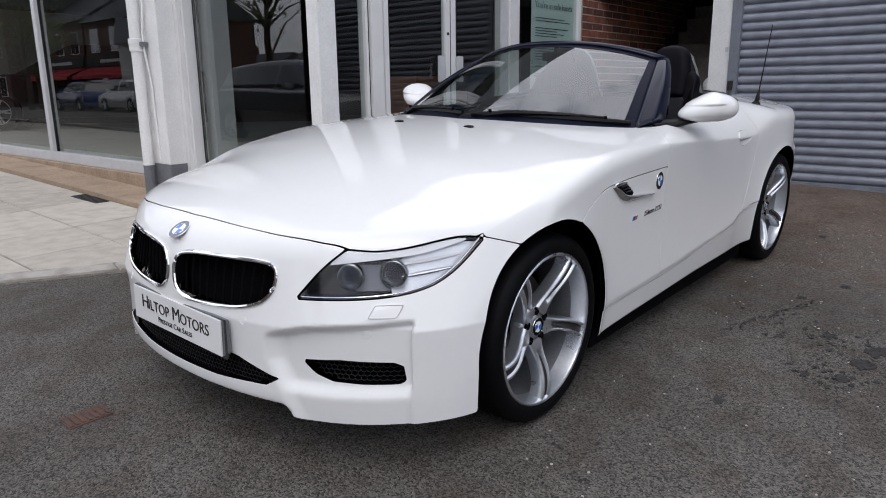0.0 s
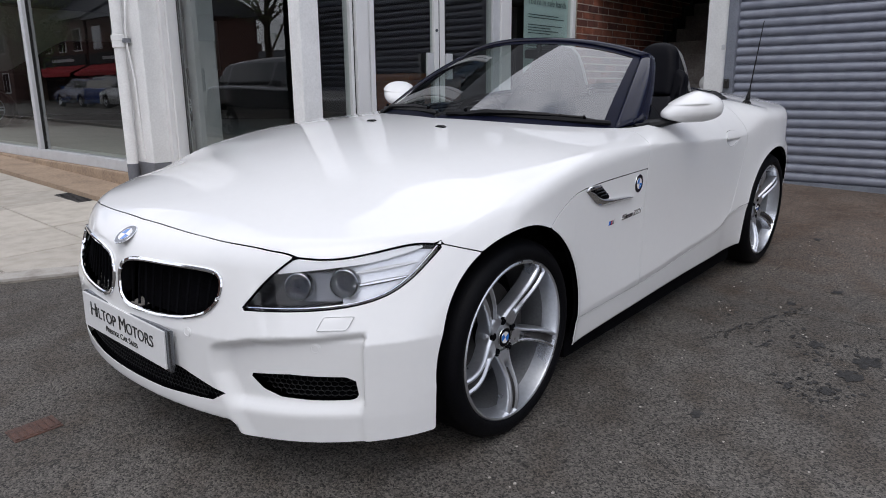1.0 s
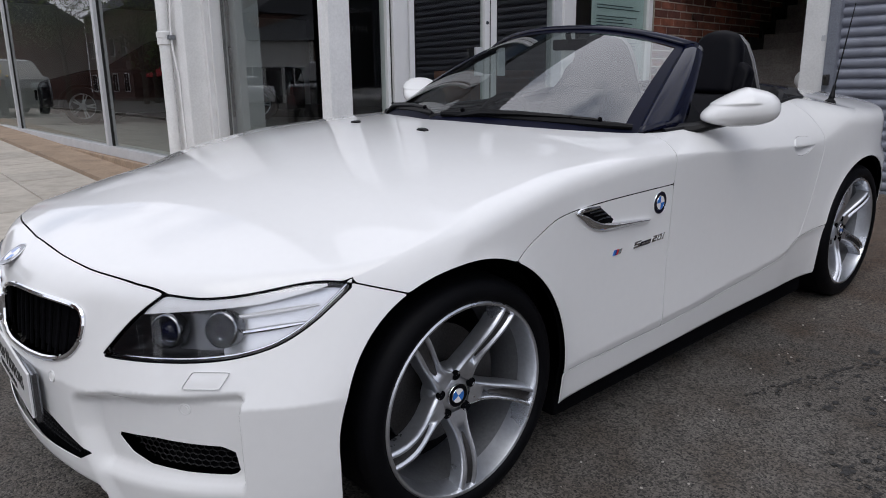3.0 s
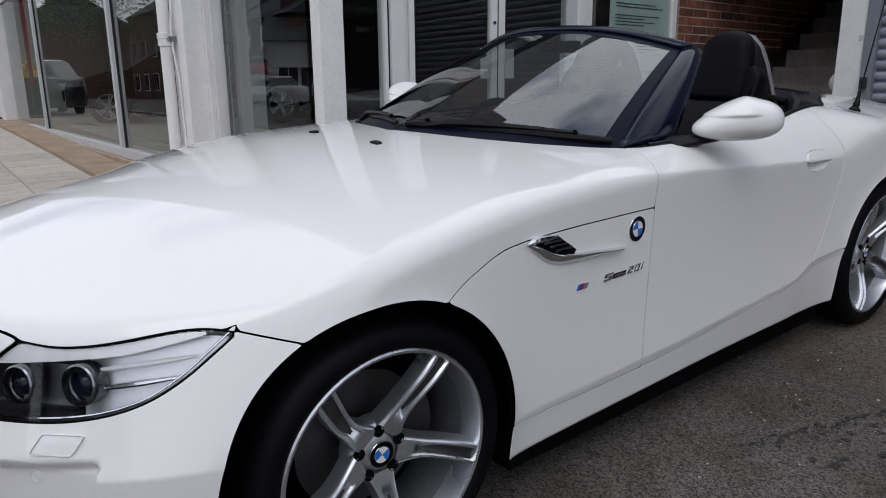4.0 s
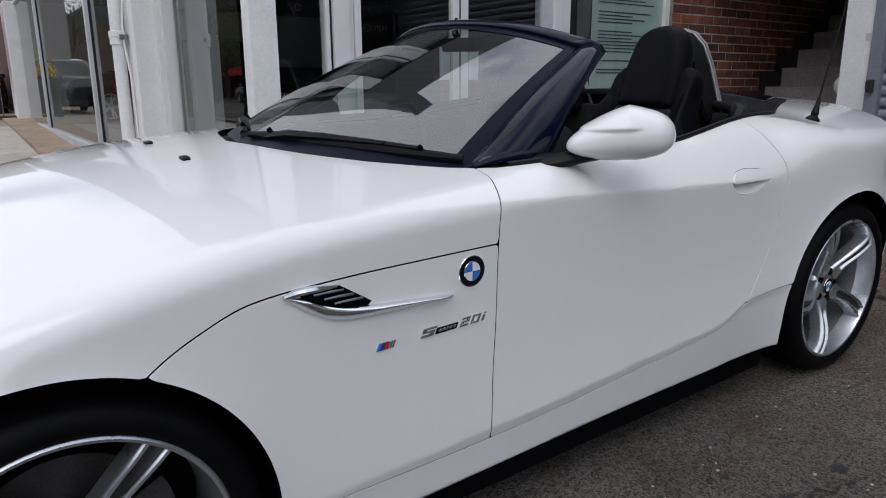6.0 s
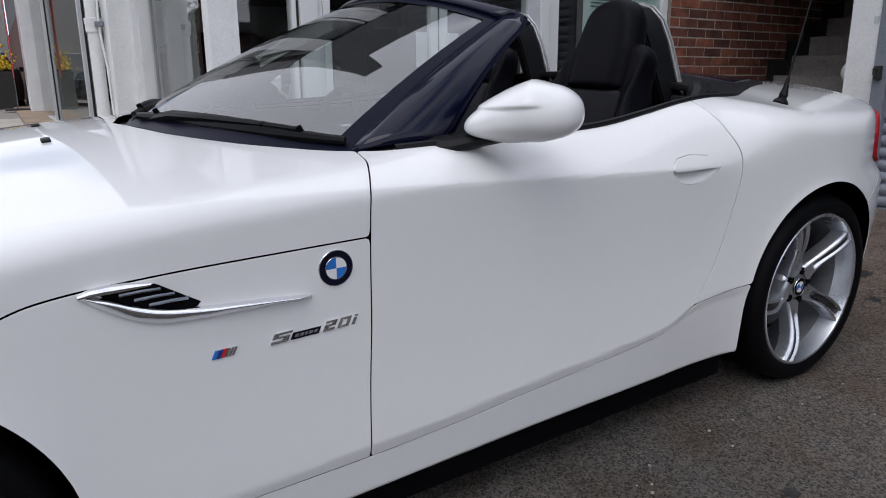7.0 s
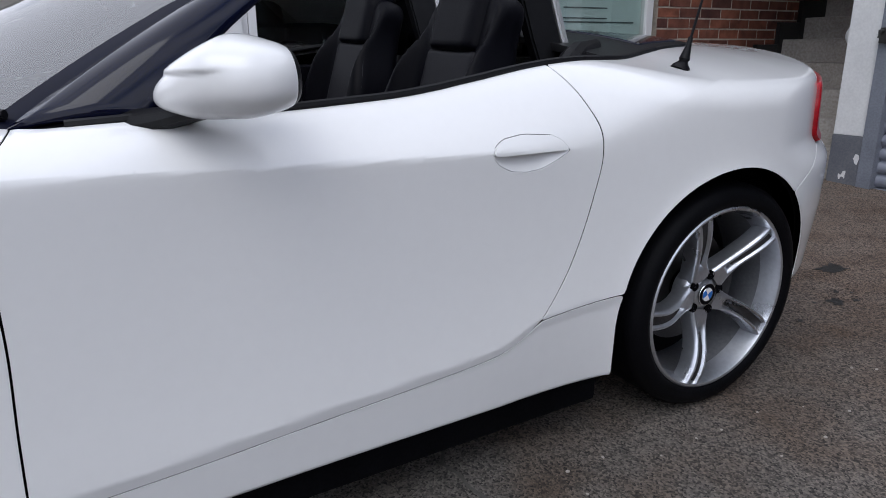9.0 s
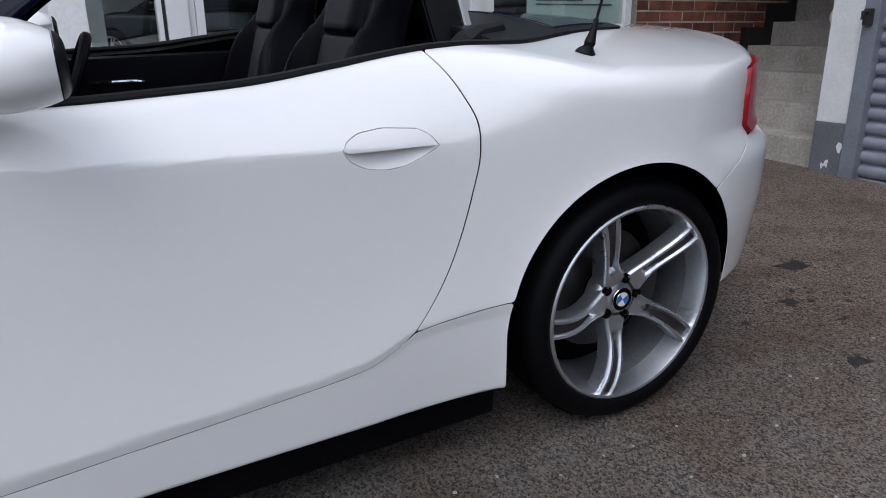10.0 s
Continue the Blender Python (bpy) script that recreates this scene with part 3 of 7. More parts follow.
def spoke_shade(angle):
    """A dark strip in the channel between a spoke's two ribs; its colour stands in for the shade there."""
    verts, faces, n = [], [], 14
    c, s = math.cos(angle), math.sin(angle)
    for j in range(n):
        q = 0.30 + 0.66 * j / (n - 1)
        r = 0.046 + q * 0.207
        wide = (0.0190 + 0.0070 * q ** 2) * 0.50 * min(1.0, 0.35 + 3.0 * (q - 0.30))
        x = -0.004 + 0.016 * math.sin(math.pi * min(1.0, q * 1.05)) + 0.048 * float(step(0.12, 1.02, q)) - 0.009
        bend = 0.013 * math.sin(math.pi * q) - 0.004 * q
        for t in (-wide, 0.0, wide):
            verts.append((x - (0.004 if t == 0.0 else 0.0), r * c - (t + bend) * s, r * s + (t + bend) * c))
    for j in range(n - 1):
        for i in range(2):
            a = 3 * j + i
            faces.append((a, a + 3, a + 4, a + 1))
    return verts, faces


def build_wheel(m, first, front):
    """One wheel under the car: rim with its tyre, spokes, hub, dark bolt-hole discs, valve, badge, disc and caliper."""
    bm = bmesh.new()
    prof = [(R_RIM, 0.036), (R_RIM + 0.002, 0.044), (R_RIM - 0.003, 0.048), (R_RIM - 0.009, 0.046), (R_RIM - 0.012, 0.036), (R_RIM - 0.016, 0.010), (R_RIM - 0.021, -0.012)]
    lathe(bm, prof, 72)
    w = part("wheel", bm, ALLOY, car, "silver twin-spoke alloy wheel with a low-profile tyre", smooth=True)
    w.matrix_local = m
    bm = bmesh.new()
    lathe(bm, [(R_RIM - 0.021, -0.012), (R_RIM - 0.024, -0.04), (R_RIM - 0.03, -0.09), (R_RIM - 0.02, -0.16), (R_RIM, -0.172)], 72)
    part("rim_barrel", bm, BARREL, w, "rim barrel, greyed for the shade inside the wheel", smooth=True)
    bm = bmesh.new()
    tp = [(R_RIM - 0.004, 0.038), (R_RIM + 0.005, 0.049), (R_RIM + 0.018, 0.054), (R_RIM + 0.036, 0.052), (R_RIM + 0.050, 0.043), (R_TYRE - 0.003, 0.028), (R_TYRE, 0.008), (R_TYRE, -0.05),
          (R_TYRE, -0.11), (R_TYRE, -0.15), (R_TYRE - 0.006, -0.172), (R_RIM + 0.03, -0.19), (R_RIM - 0.004, -0.172)]
    lathe(bm, tp, 72)
    part("tyre", bm, RUBBER, w, "black low-profile tyre", smooth=True)
    bm = bmesh.new()
    for k in range(72):
        for x0, x1, tw in ((0.012, -0.015, 0.10), (-0.035, -0.065, -0.06), (-0.085, -0.115, 0.06), (-0.130, -0.162, -0.10)):
            a = math.tau * k / 72
            vs = []
            for x, da in ((x0, 0), (x1, tw * 0.2), (x1, tw * 0.2 + 0.055), (x0, 0.055)):
                vs.append(bm.verts.new((x, (R_TYRE + 0.0035) * math.cos(a + da), (R_TYRE + 0.0035) * math.sin(a + da))))
            bm.faces.new(vs)
    o = part("tread", bm, RUBBER, w)
    tagged(o, kind="stuff")
    for k in range(5):
        link_mesh("spoke", *spoke_mesh(radians(first + 72 * k)), ALLOY, w)
        # Dark strip laid in the silver channel to paint in its shade.
        link_mesh("spoke_channel_shade", *spoke_shade(radians(first + 72 * k)), ALLOY_SHADE, w)
    bm = bmesh.new()
    lathe(bm, [(0.001, -0.004), (0.036, -0.004), (0.042, -0.008), (0.060, -0.014), (0.070, -0.026), (0.073, -0.060)], 48)
    part("hub", bm, ALLOY, w, smooth=True)
    # Flush black discs paint in the shade of the bolt holes.
    for k in range(5):
        a = radians(first + 36 + 72 * k)
        bm = bmesh.new()
        lathe(bm, [(0.0008, -0.0200), (0.0070, -0.0198), (0.0088, -0.0205), (0.0105, -0.0200), (0.0128, -0.0190), (0.0132, -0.026)], 20)
        o = part("bolt_hole_disc", bm, MATT_BLACK, w, "flush black disc for a shaded bolt hole", smooth=True)
        o.matrix_local = Matrix.Translation((0.0168, 0.054 * math.cos(a), 0.054 * math.sin(a)))
    badge(w, Matrix.Translation((0.0, 0, 0)) @ Matrix.Rotation(radians(90), 4, "Z") @ Matrix.Rotation(radians(90), 4, "X"), 0.031, ring=MATT_BLACK, name="hub_badge", turn=30)
    a = radians(first + 36 + (20 if front else 0))
    bm = bmesh.new()
    add_tube(bm, [(-0.045, (R_RIM - 0.02) * math.cos(a), (R_RIM - 0.02) * math.sin(a)), (-0.030, (R_RIM - 0.045) * math.cos(a), (R_RIM - 0.045) * math.sin(a))], [0.006, 0.004], 8)
    part("valve", bm, MATT_BLACK, w)
    bm = bmesh.new()
    lathe(bm, [(0.05, -0.088), (0.165, -0.088), (0.165, -0.110), (0.05, -0.110)], 48)
    part("brake_disc", bm, ALLOY_SHADE, w, smooth=True)
    bm = bmesh.new()
    for k in range(9):
        a0 = radians(-28 + 56 * k / 8)
        for rr in (0.105, 0.180):
            for x in (-0.060, -0.118):
                bm.verts.new((x, rr * math.cos(a0), rr * math.sin(a0)))
    bm.verts.ensure_lookup_table()
    vs = bm.verts
    for k in range(8):
        q = 4 * k
        for i0, i1 in ((0, 2), (2, 3), (3, 1), (1, 0)):
            bm.faces.new((vs[q + i0], vs[q + i1], vs[q + 4 + i1], vs[q + 4 + i0]))
    part("brake_caliper", bm, ALLOY_SHADE, w)
    bm = bmesh.new()
    lathe(bm, [(0.001, -0.14), (0.235, -0.14)], 40)
    part("backing_plate", bm, MATT_BLACK, w)
    return w


def badge(parent, m, r, ring=GLOSS_BLACK, name="badge", turn=0, edge=True):
    """A round badge: dark ring with a bright edge and four quarters in blue and white; z out of the surface."""
    bm = bmesh.new()
    lathe(bm, [(r * 0.985, -0.001), (r, 0.0015), (r * 0.96, 0.0032), (r * 0.66, 0.0034), (r * 0.62, 0.0030), (0.0005, 0.0028)], 40, "z")
    b = part(name, bm, ring, parent, "round badge in blue, white and black", smooth=True)
    b.matrix_local = m
    if edge:
        bm = bmesh.new()
        add_tube(bm, [(r * math.cos(k * math.tau / 40), r * math.sin(k * math.tau / 40), 0.002) for k in range(40)], r * 0.028 + 0.0003, 6, closed=True)
        add_tube(bm, [(r * 0.63 * math.cos(k * math.tau / 40), r * 0.63 * math.sin(k * math.tau / 40), 0.0034) for k in range(40)], r * 0.02 + 0.0002, 6, closed=True)
        part("badge_edge", bm, CHROME, b, smooth=True)
    for q, mt in ((0, WHITE_ENAMEL), (1, BLUE), (2, WHITE_ENAMEL), (3, BLUE)):
        bm = bmesh.new()
        vs = [bm.verts.new((0, 0, 0.0042))]
        for k in range(9):
            a = radians(turn) + (q + k / 8) * math.pi / 2
            vs.append(bm.verts.new((r * 0.61 * math.cos(a), r * 0.61 * math.sin(a), 0.0042)))
        bm.faces.new(vs)
        part("quarter", bm, mt, b)
    return b


for sgn in (1, -1):
    for wy, first, front in ((0.0, 55, True), (2.496, 39, False)):
        m = Matrix.Translation((sgn * 0.817, wy, 0.320))
        if sgn < 0:
            m = m @ Matrix.Rotation(math.pi, 4, "Z")
        build_wheel(m, first if sgn > 0 else first + 20, front)

def lamp_point(sgn, p, z, out):
    """The point of the body at a place of the headlamp's outline, moved along the surface normal."""
    q = 1.3
    pt, n = on_body((sgn * (p + q) / math.sqrt(2), (p - q) / math.sqrt(2), z), (-sgn, 1, 0))
    return pt + n * out


# ---- nose: headlamps, kidneys, grilles, badge, plate ----
for sgn in (1, -1):
    here = np.where(sgn * X > 0, lamp, -1)
    lens = patch("headlamp", here - 0.0005, LENS_GLASS, car, -0.003, "clear swept-back headlamp with twin round projectors")
    lens.visible_shadow = False
    # dark bowl behind the lens, with a bright inner half further out
    bowl = np.minimum(here - 0.001, 1.0)
    v, nrm, faces = clip(BV, BN, BF, bowl)
    deep = np.clip(poly_field((np.abs(v[:, 0]) + v[:, 1]) / math.sqrt(2), v[:, 2], HEADLAMP) / 0.012, 0, 1)
    v = v - nrm * (0.006 + 0.070 * deep)[:, None]
    link_mesh("lamp_bowl", v, faces, LAMP_DARK, lens, "dark lamp bowl", None)
    bright = np.minimum(here - 0.006, np.minimum(P45 - 0.098, 0.0 * P45 + 0.9))
    v, nrm, faces = clip(BV, BN, BF, bright)
    pr = (np.abs(v[:, 0]) + v[:, 1]) / math.sqrt(2)
    v = v - nrm * (0.030 + 0.012 * step(0.16, 0.10, pr))[:, None]
    link_mesh("lamp_reflector", v, faces, LAMP_REFLECTOR, lens, "bright reflector")
    for k, (p0, p1, z0) in enumerate(((0.120, 0.275, 0.603), (0.125, 0.300, 0.634))):
        bm = bmesh.new()
        add_tube(bm, [lamp_point(sgn, p0 + (p1 - p0) * i / 8, z0 + 0.10 * (p1 - p0) * i / 8, -0.017) for i in range(9)], [0.003 + 0.003 * math.sin(math.pi * i / 8) for i in range(9)], 8)
        part("light_guide", bm, LAMP_BROW if k % 2 else CHROME, lens, "bright light guide", smooth=True)
    mid = np.minimum(np.minimum(here - 0.010, 0.100 - P45), np.minimum(P45 + 0.015, 0.640 - Z))
    v, nrm, faces = clip(BV, BN, BF, np.minimum(mid, Z - 0.572))
    link_mesh("lamp_shell", v - nrm * 0.052, faces, LAMP_SHELL, lens, "silver shell between the projectors")
    brow = np.minimum(here - 0.002, Z - spl([-0.12, -0.03, 0.09, 0.175, 0.26, 0.34, 0.38], [0.628, 0.639, 0.650, 0.658, 0.674, 0.692, 0.70])(P45))
    patch("lamp_brow", brow, LAMP_BROW, lens, -0.008, "satin silver brow")
    low = [(p, z) for p, z in HEADLAMP if z < 0.557 + 0.235 * (p + 0.171)]
    low.sort()
    bm = bmesh.new()
    add_tube(bm, [lamp_point(sgn, p - 0.2 * max(0, p - 0.2) * 0.3, z + 0.007, -0.006) for p, z in low if p > -0.160], 0.0024, 6)
    part("lamp_rim", bm, CHROME, lens, "bright lower rim", smooth=True)
    bm = bmesh.new()
    add_tube(bm, [lamp_point(sgn, p, z, -0.0008) for p, z in HEADLAMP], 0.0015, 6, closed=True)
    part("lamp_seal", bm, MATT_BLACK, lens, smooth=True)
    for px, py, pz, r in ((0.588, -0.607, 0.598, 0.034), (0.672, -0.522, 0.603, 0.036)):
        q, n = Vector((sgn * px, py, pz)), Vector((sgn * 0.55, -0.80, 0.22)).normalized()
        fr = Matrix.Translation(q + n * 0.004) @ n.to_track_quat("Z", "Y").to_matrix().to_4x4()
        bm = bmesh.new()
        lathe(bm, [(r * 1.08, -0.012), (r * 1.10, 0.010), (r * 1.05, 0.019), (r * 0.96, 0.021), (r * 0.90, 0.014), (r * 0.86, 0.002)], 36, "z")
        o = part("projector_ring", bm, DARK_CHROME, lens, "bright ring round the projector", smooth=True)
        o.matrix_local = fr
        bm = bmesh.new()
        lathe(bm, [(r * 0.89, 0.004), (r * 0.80, 0.006), (r * 0.76, -0.006), (r * 0.70, -0.004)], 36, "z")
        o = part("projector_bezel", bm, CHROME, lens, smooth=True)
        o.matrix_local = fr
        bm = bmesh.new()
        lathe(bm, [(r * 0.72, -0.004), (r * 0.60, 0.008), (r * 0.40, 0.015), (r * 0.2, 0.018), (0.0005, 0.019)], 28, "z")
        o = part("projector_lens", bm, GLOSS_BLACK, lens, smooth=True)
        o.matrix_local = fr

    here = np.where(sgn * X > 0, kidney, -1)
    bm = bmesh.new()
    loop = []
    for x, z in KIDNEY:
        pt, n = on_body((sgn * x, -1.2, z), (0, 1, 0))
        loop.append(pt + n * 0.002)
    add_tube(bm, loop, 0.0065, 8, closed=True)
    k_ob = part("kidney_grille", bm, CHROME, car, "chrome-rimmed kidney grille with black slats", smooth=True)
    patch("grille_back", here + 0.004, MATT_BLACK, k_ob, -0.055)
    for i in range(11):
        x0 = 0.045 + i * 0.0355
        zt = min(0.633, 0.60 + (x0 - 0.014) * 0.5)
        zb = 0.484 + max(0, x0 - 0.2) * 0.13
        bm = bmesh.new()
        q = []
        for z in np.linspace(zb, zt, 6):
            pt, n = on_body((sgn * x0, -1.1, z), (0, 1, 0))
            q.append(pt + Vector((0, 0.024, 0)))
        add_tube(bm, q, 0.0045, 6)
        part("slat", bm, MATT_BLACK, k_ob)
    here = np.where(sgn * X > 0, intake, -1)
    patch("intake_back", here + 0.006, MATT_BLACK, car, -0.06, "black air intake")

patch("lower_grille_back", low_grille + 0.006, MATT_BLACK, car, -0.055, "black lower air intake")


def mesh_grille(name, x0, x1, z0, z1, inside, depth, sgn=1, cell=0.0078):
    """A black honeycomb of thin bars, set in an opening of the bumper."""
    bm = bmesh.new()
    wide, tall = cell * 1.9, cell * 1.15
    seat = {}

    def at(x, z):
        key = (round(x, 4), round(z, 4))
        if key not in seat:
            ok = float(poly_field(np.array([x]), np.array([z]), inside)[0]) > -0.006
            seat[key] = on_body((sgn * x, -1.0, z), (0, 1, 0))[0] + Vector((0, depth, 0)) if ok else None
        return seat[key]
    for r in range(int((z1 - z0) / (1.5 * tall)) + 2):
        for k in range(int((x1 - x0) / wide) + 2):
            cx, cz = x0 + (k + 0.5 * (r % 2)) * wide, z0 + r * 1.5 * tall
            ring = [(cx, cz + tall), (cx + wide / 2, cz + tall / 2), (cx + wide / 2, cz - tall / 2), (cx, cz - tall)]
            for a, b in zip(ring, ring[1:]):
                p, q = at(*a), at(*b)
                if p is not None and q is not None:
                    add_tube(bm, [p, q], 0.0016, 4)
    return part(name, bm, SATIN_BLACK, car, "black honeycomb grille")


mesh_grille("lower_grille_mesh", -0.44, 0.44, 0.262, 0.37, LOW_GRILLE, 0.022)
for sgn in (1, -1):
    mesh_grille("intake_mesh", 0.48, 0.75, 0.295, 0.37, INTAKE, 0.025, sgn)

badge(car, seat_on((0, -1.2, 0.80), (0, 0.42, -0.13)) @ Matrix.Translation((0, 0, 0.004)) @ Matrix.Rotation(radians(-16), 4, "X"), 0.037, ring=DARK_CHROME, name="bonnet_badge")
for sgn in (1, -1):
    m = seat_on((sgn * 1.2, -1.0, 0.515), (-0.51 * sgn, 0.42, 0.0))
    bm = bmesh.new()
    add_box(bm, (-0.040, -0.018, -0.004), (0.040, 0.018, 0.0022), 0.008)
    for vt in bm.verts:
        vt.co.x += vt.co.y * 0.6 * sgn
    placed(part("washer_cover", bm, PAINT, car, "flush white headlamp washer cover", smooth=True), m)
    for px, pz in ((0.66, 0.447), (0.334, 0.461)):
        m = seat_on((sgn * px, -1.2, pz), (0, 1, 0))
        bm = bmesh.new()
        lathe(bm, [(0.0135, -0.003), (0.0135, 0.0012), (0.0115, 0.0018), (0.0110, -0.0004), (0.0085, -0.0004), (0.0080, 0.0016), (0.0005, 0.0018)], 24, "z")
        placed(part("parking_sensor", bm, PAINT, car, smooth=True), m)
# number plate with the dealer's name, on a small silver bracket
plate_m = Matrix.Translation((0.018, -0.842, 0.402)) @ Matrix.Rotation(radians(88), 4, "X")
PW, PH = 0.26, 0.0555
plate = part("number_plate", box_bm((-PW, -PH, -0.003), (PW, PH, 0.003), 0.002), PLATE_WHITE, car, "white show plate with dark lettering")
plate.matrix_local = plate_m
part("plate_bracket", box_bm((-PW - 0.004, -PH - 0.008, -0.018), (PW + 0.016, PH + 0.003, -0.0035), 0.004), DARK_CHROME, plate, "grey plate bracket")


def lettering(name, text, size, m, material, parent, extrude=0.0006, shear=0.0, spacing=1.0):
    """Words as one mesh, centred, standing on the x axis of m."""
    cu = bpy.data.curves.new(name, "FONT")
    cu.body, cu.size, cu.extrude, cu.align_x, cu.shear, cu.space_character = text, size, extrude, "CENTER", shear, spacing
    tmp = bpy.data.objects.new(name, cu)
    scene.collection.objects.link(tmp)
    bpy.context.view_layer.update()
    me = bpy.data.meshes.new_from_object(tmp.evaluated_get(bpy.context.evaluated_depsgraph_get()))
    bpy.data.objects.remove(tmp)
    bpy.data.curves.remove(cu)
    me.materials.clear()
    me.materials.append(material)
    ob = new(name, me)
    if parent is not None:
        ob.parent = parent
    ob.matrix_local = m
    return ob


def small_caps(words, tall, low, y):
    """A line in small capitals: tall initials and lower letters, set tight and centred on the plate."""
    runs, x = [], 0.0
    for word in words:
        for txt, sz in ((word[0], tall), (word[1:], low)):
            ob = lettering("plate_lettering", txt, sz, Matrix.Identity(4), INK, plate)
            xs = [v.co.x for v in ob.data.vertices]
            runs.append((ob, x - min(xs)))
            x += max(xs) - min(xs) + sz * 0.07
        x += tall * 0.30
    for ob, dx in runs:
        ob.matrix_local = Matrix.Translation((dx - x / 2 + tall * 0.15, y, 0.0042))


small_caps(("HILTOP", "MOTORS"), 0.064, 0.050, -0.008)
small_caps(("PRESTIGE", "CAR", "SALES"), 0.026, 0.0205, -0.038)

# ---- windscreen, frame, mirrors and cabin ----
def glass_edge(x):
    """Foot of the windscreen over the bonnet's rear edge."""
    y = float(COWL_Y(abs(x))) + 0.03
    return Vector((x, y, float(HOOD_Z(y) - HOOD_DROP(y) * (abs(x) / 0.8) ** 2) - 0.012))


def glass_top(x):
    q = abs(x) / 0.53
    return Vector((x, 1.345 + 0.105 * q ** 2, 1.247 - 0.078 * q ** 2.4))


def glass_point(s, v, out=0.0):
    b, t = glass_edge(0.672 * s), glass_top(0.525 * s)
    n = Vector((0.25 * s, -0.52, 0.82)).normalized()
    return b.lerp(t, v) + n * (0.16 * v * (1 - v) * (1 - 0.35 * s * s) * 0.55 + out)


def grid_mesh(name, fn, nu, nv, material, parent, label="", thick=0.0):
    verts = [fn(i / (nu - 1), j / (nv - 1), 0.0) for j in range(nv) for i in range(nu)]
    faces = [(j * nu + i, j * nu + i + 1, (j + 1) * nu + i + 1, (j + 1) * nu + i) for j in range(nv - 1) for i in range(nu - 1)]
    ob = link_mesh(name, verts, faces, material, parent, label)
    if thick:
        md = ob.modifiers.new("thickness", "SOLIDIFY")
        md.thickness, md.offset = thick, 0.0
    return ob


screen = grid_mesh("windscreen", lambda a, b, c: glass_point(2 * a - 1, b), 41, 17, SCREEN_GLASS, car, "raked clear windscreen reflecting the sky")
screen.visible_shadow = False
grid_mesh("screen_border", lambda a, b, c: glass_point(2 * a - 1, 0.002 + 0.055 * b, 0.0022), 41, 4, FRIT, screen)
for sgn in (1, -1):
    grid_mesh("screen_border", lambda a, b, c: glass_point(sgn * (1 - 0.055 * a), 0.05 + 0.95 * b, 0.0022), 4, 17, FRIT, screen)
grid_mesh("screen_border", lambda a, b, c: glass_point(2 * a - 1, 0.955 + 0.045 * b, 0.0022), 41, 3, FRIT, screen)


def pillar_point(sgn):
    foot_f, foot_r = glass_edge(0.672), Vector((0.715, 1.150, 0.885))
    top_r = Vector((0.560, 1.515, 1.160))

    def at(a, b, c):
        f = glass_point(1, b, 0.003)
        r = foot_r.lerp(top_r, b) + Vector((0.02, -0.02, 0.03)) * (4 * b * (1 - b)) * 0.8
        p = f.lerp(r, a)
        p += Vector((0.55, -0.25, 0.55)) * (0.030 * math.sin(math.pi * a) * (1 - 0.3 * b))
        return Vector((sgn * p.x, p.y, p.z))
    return at


for sgn in (1, -1):
    grid_mesh("windscreen_pillar", pillar_point(sgn), 9, 15, GLOSS_BLACK, car, "dark blue-black gloss windscreen pillar", thick=0.012)


def header_point(a, b, c):
    s = 2 * a - 1
    f = glass_point(s, 1.0, 0.003)
    t = f + Vector((0.035 * s, 0.058, -0.004))
    p = f.lerp(t, b)
    return p + Vector((0, 0, 0.014 * math.sin(math.pi * b)))


grid_mesh("windscreen_header", header_point, 41, 7, GLOSS_BLACK, car, "dark gloss windscreen header", thick=0.014)
# interior mirror
bm = bmesh.new()
add_box(bm, (-0.095, 1.395, 1.165), (0.095, 1.425, 1.212), 0.013)
add_tube(bm, [(0, 1.385, 1.235), (0, 1.40, 1.20)], 0.012, 8)
part("interior_mirror", bm, SATIN_BLACK, car, smooth=True)
# scuttle between bonnet and glass, wipers, washer jets
patch("scuttle", np.minimum(np.minimum(cowl + 0.006, 0.085 - cowl), 0.70 - AX), SATIN_BLACK, car, -0.022, "black plastic scuttle")


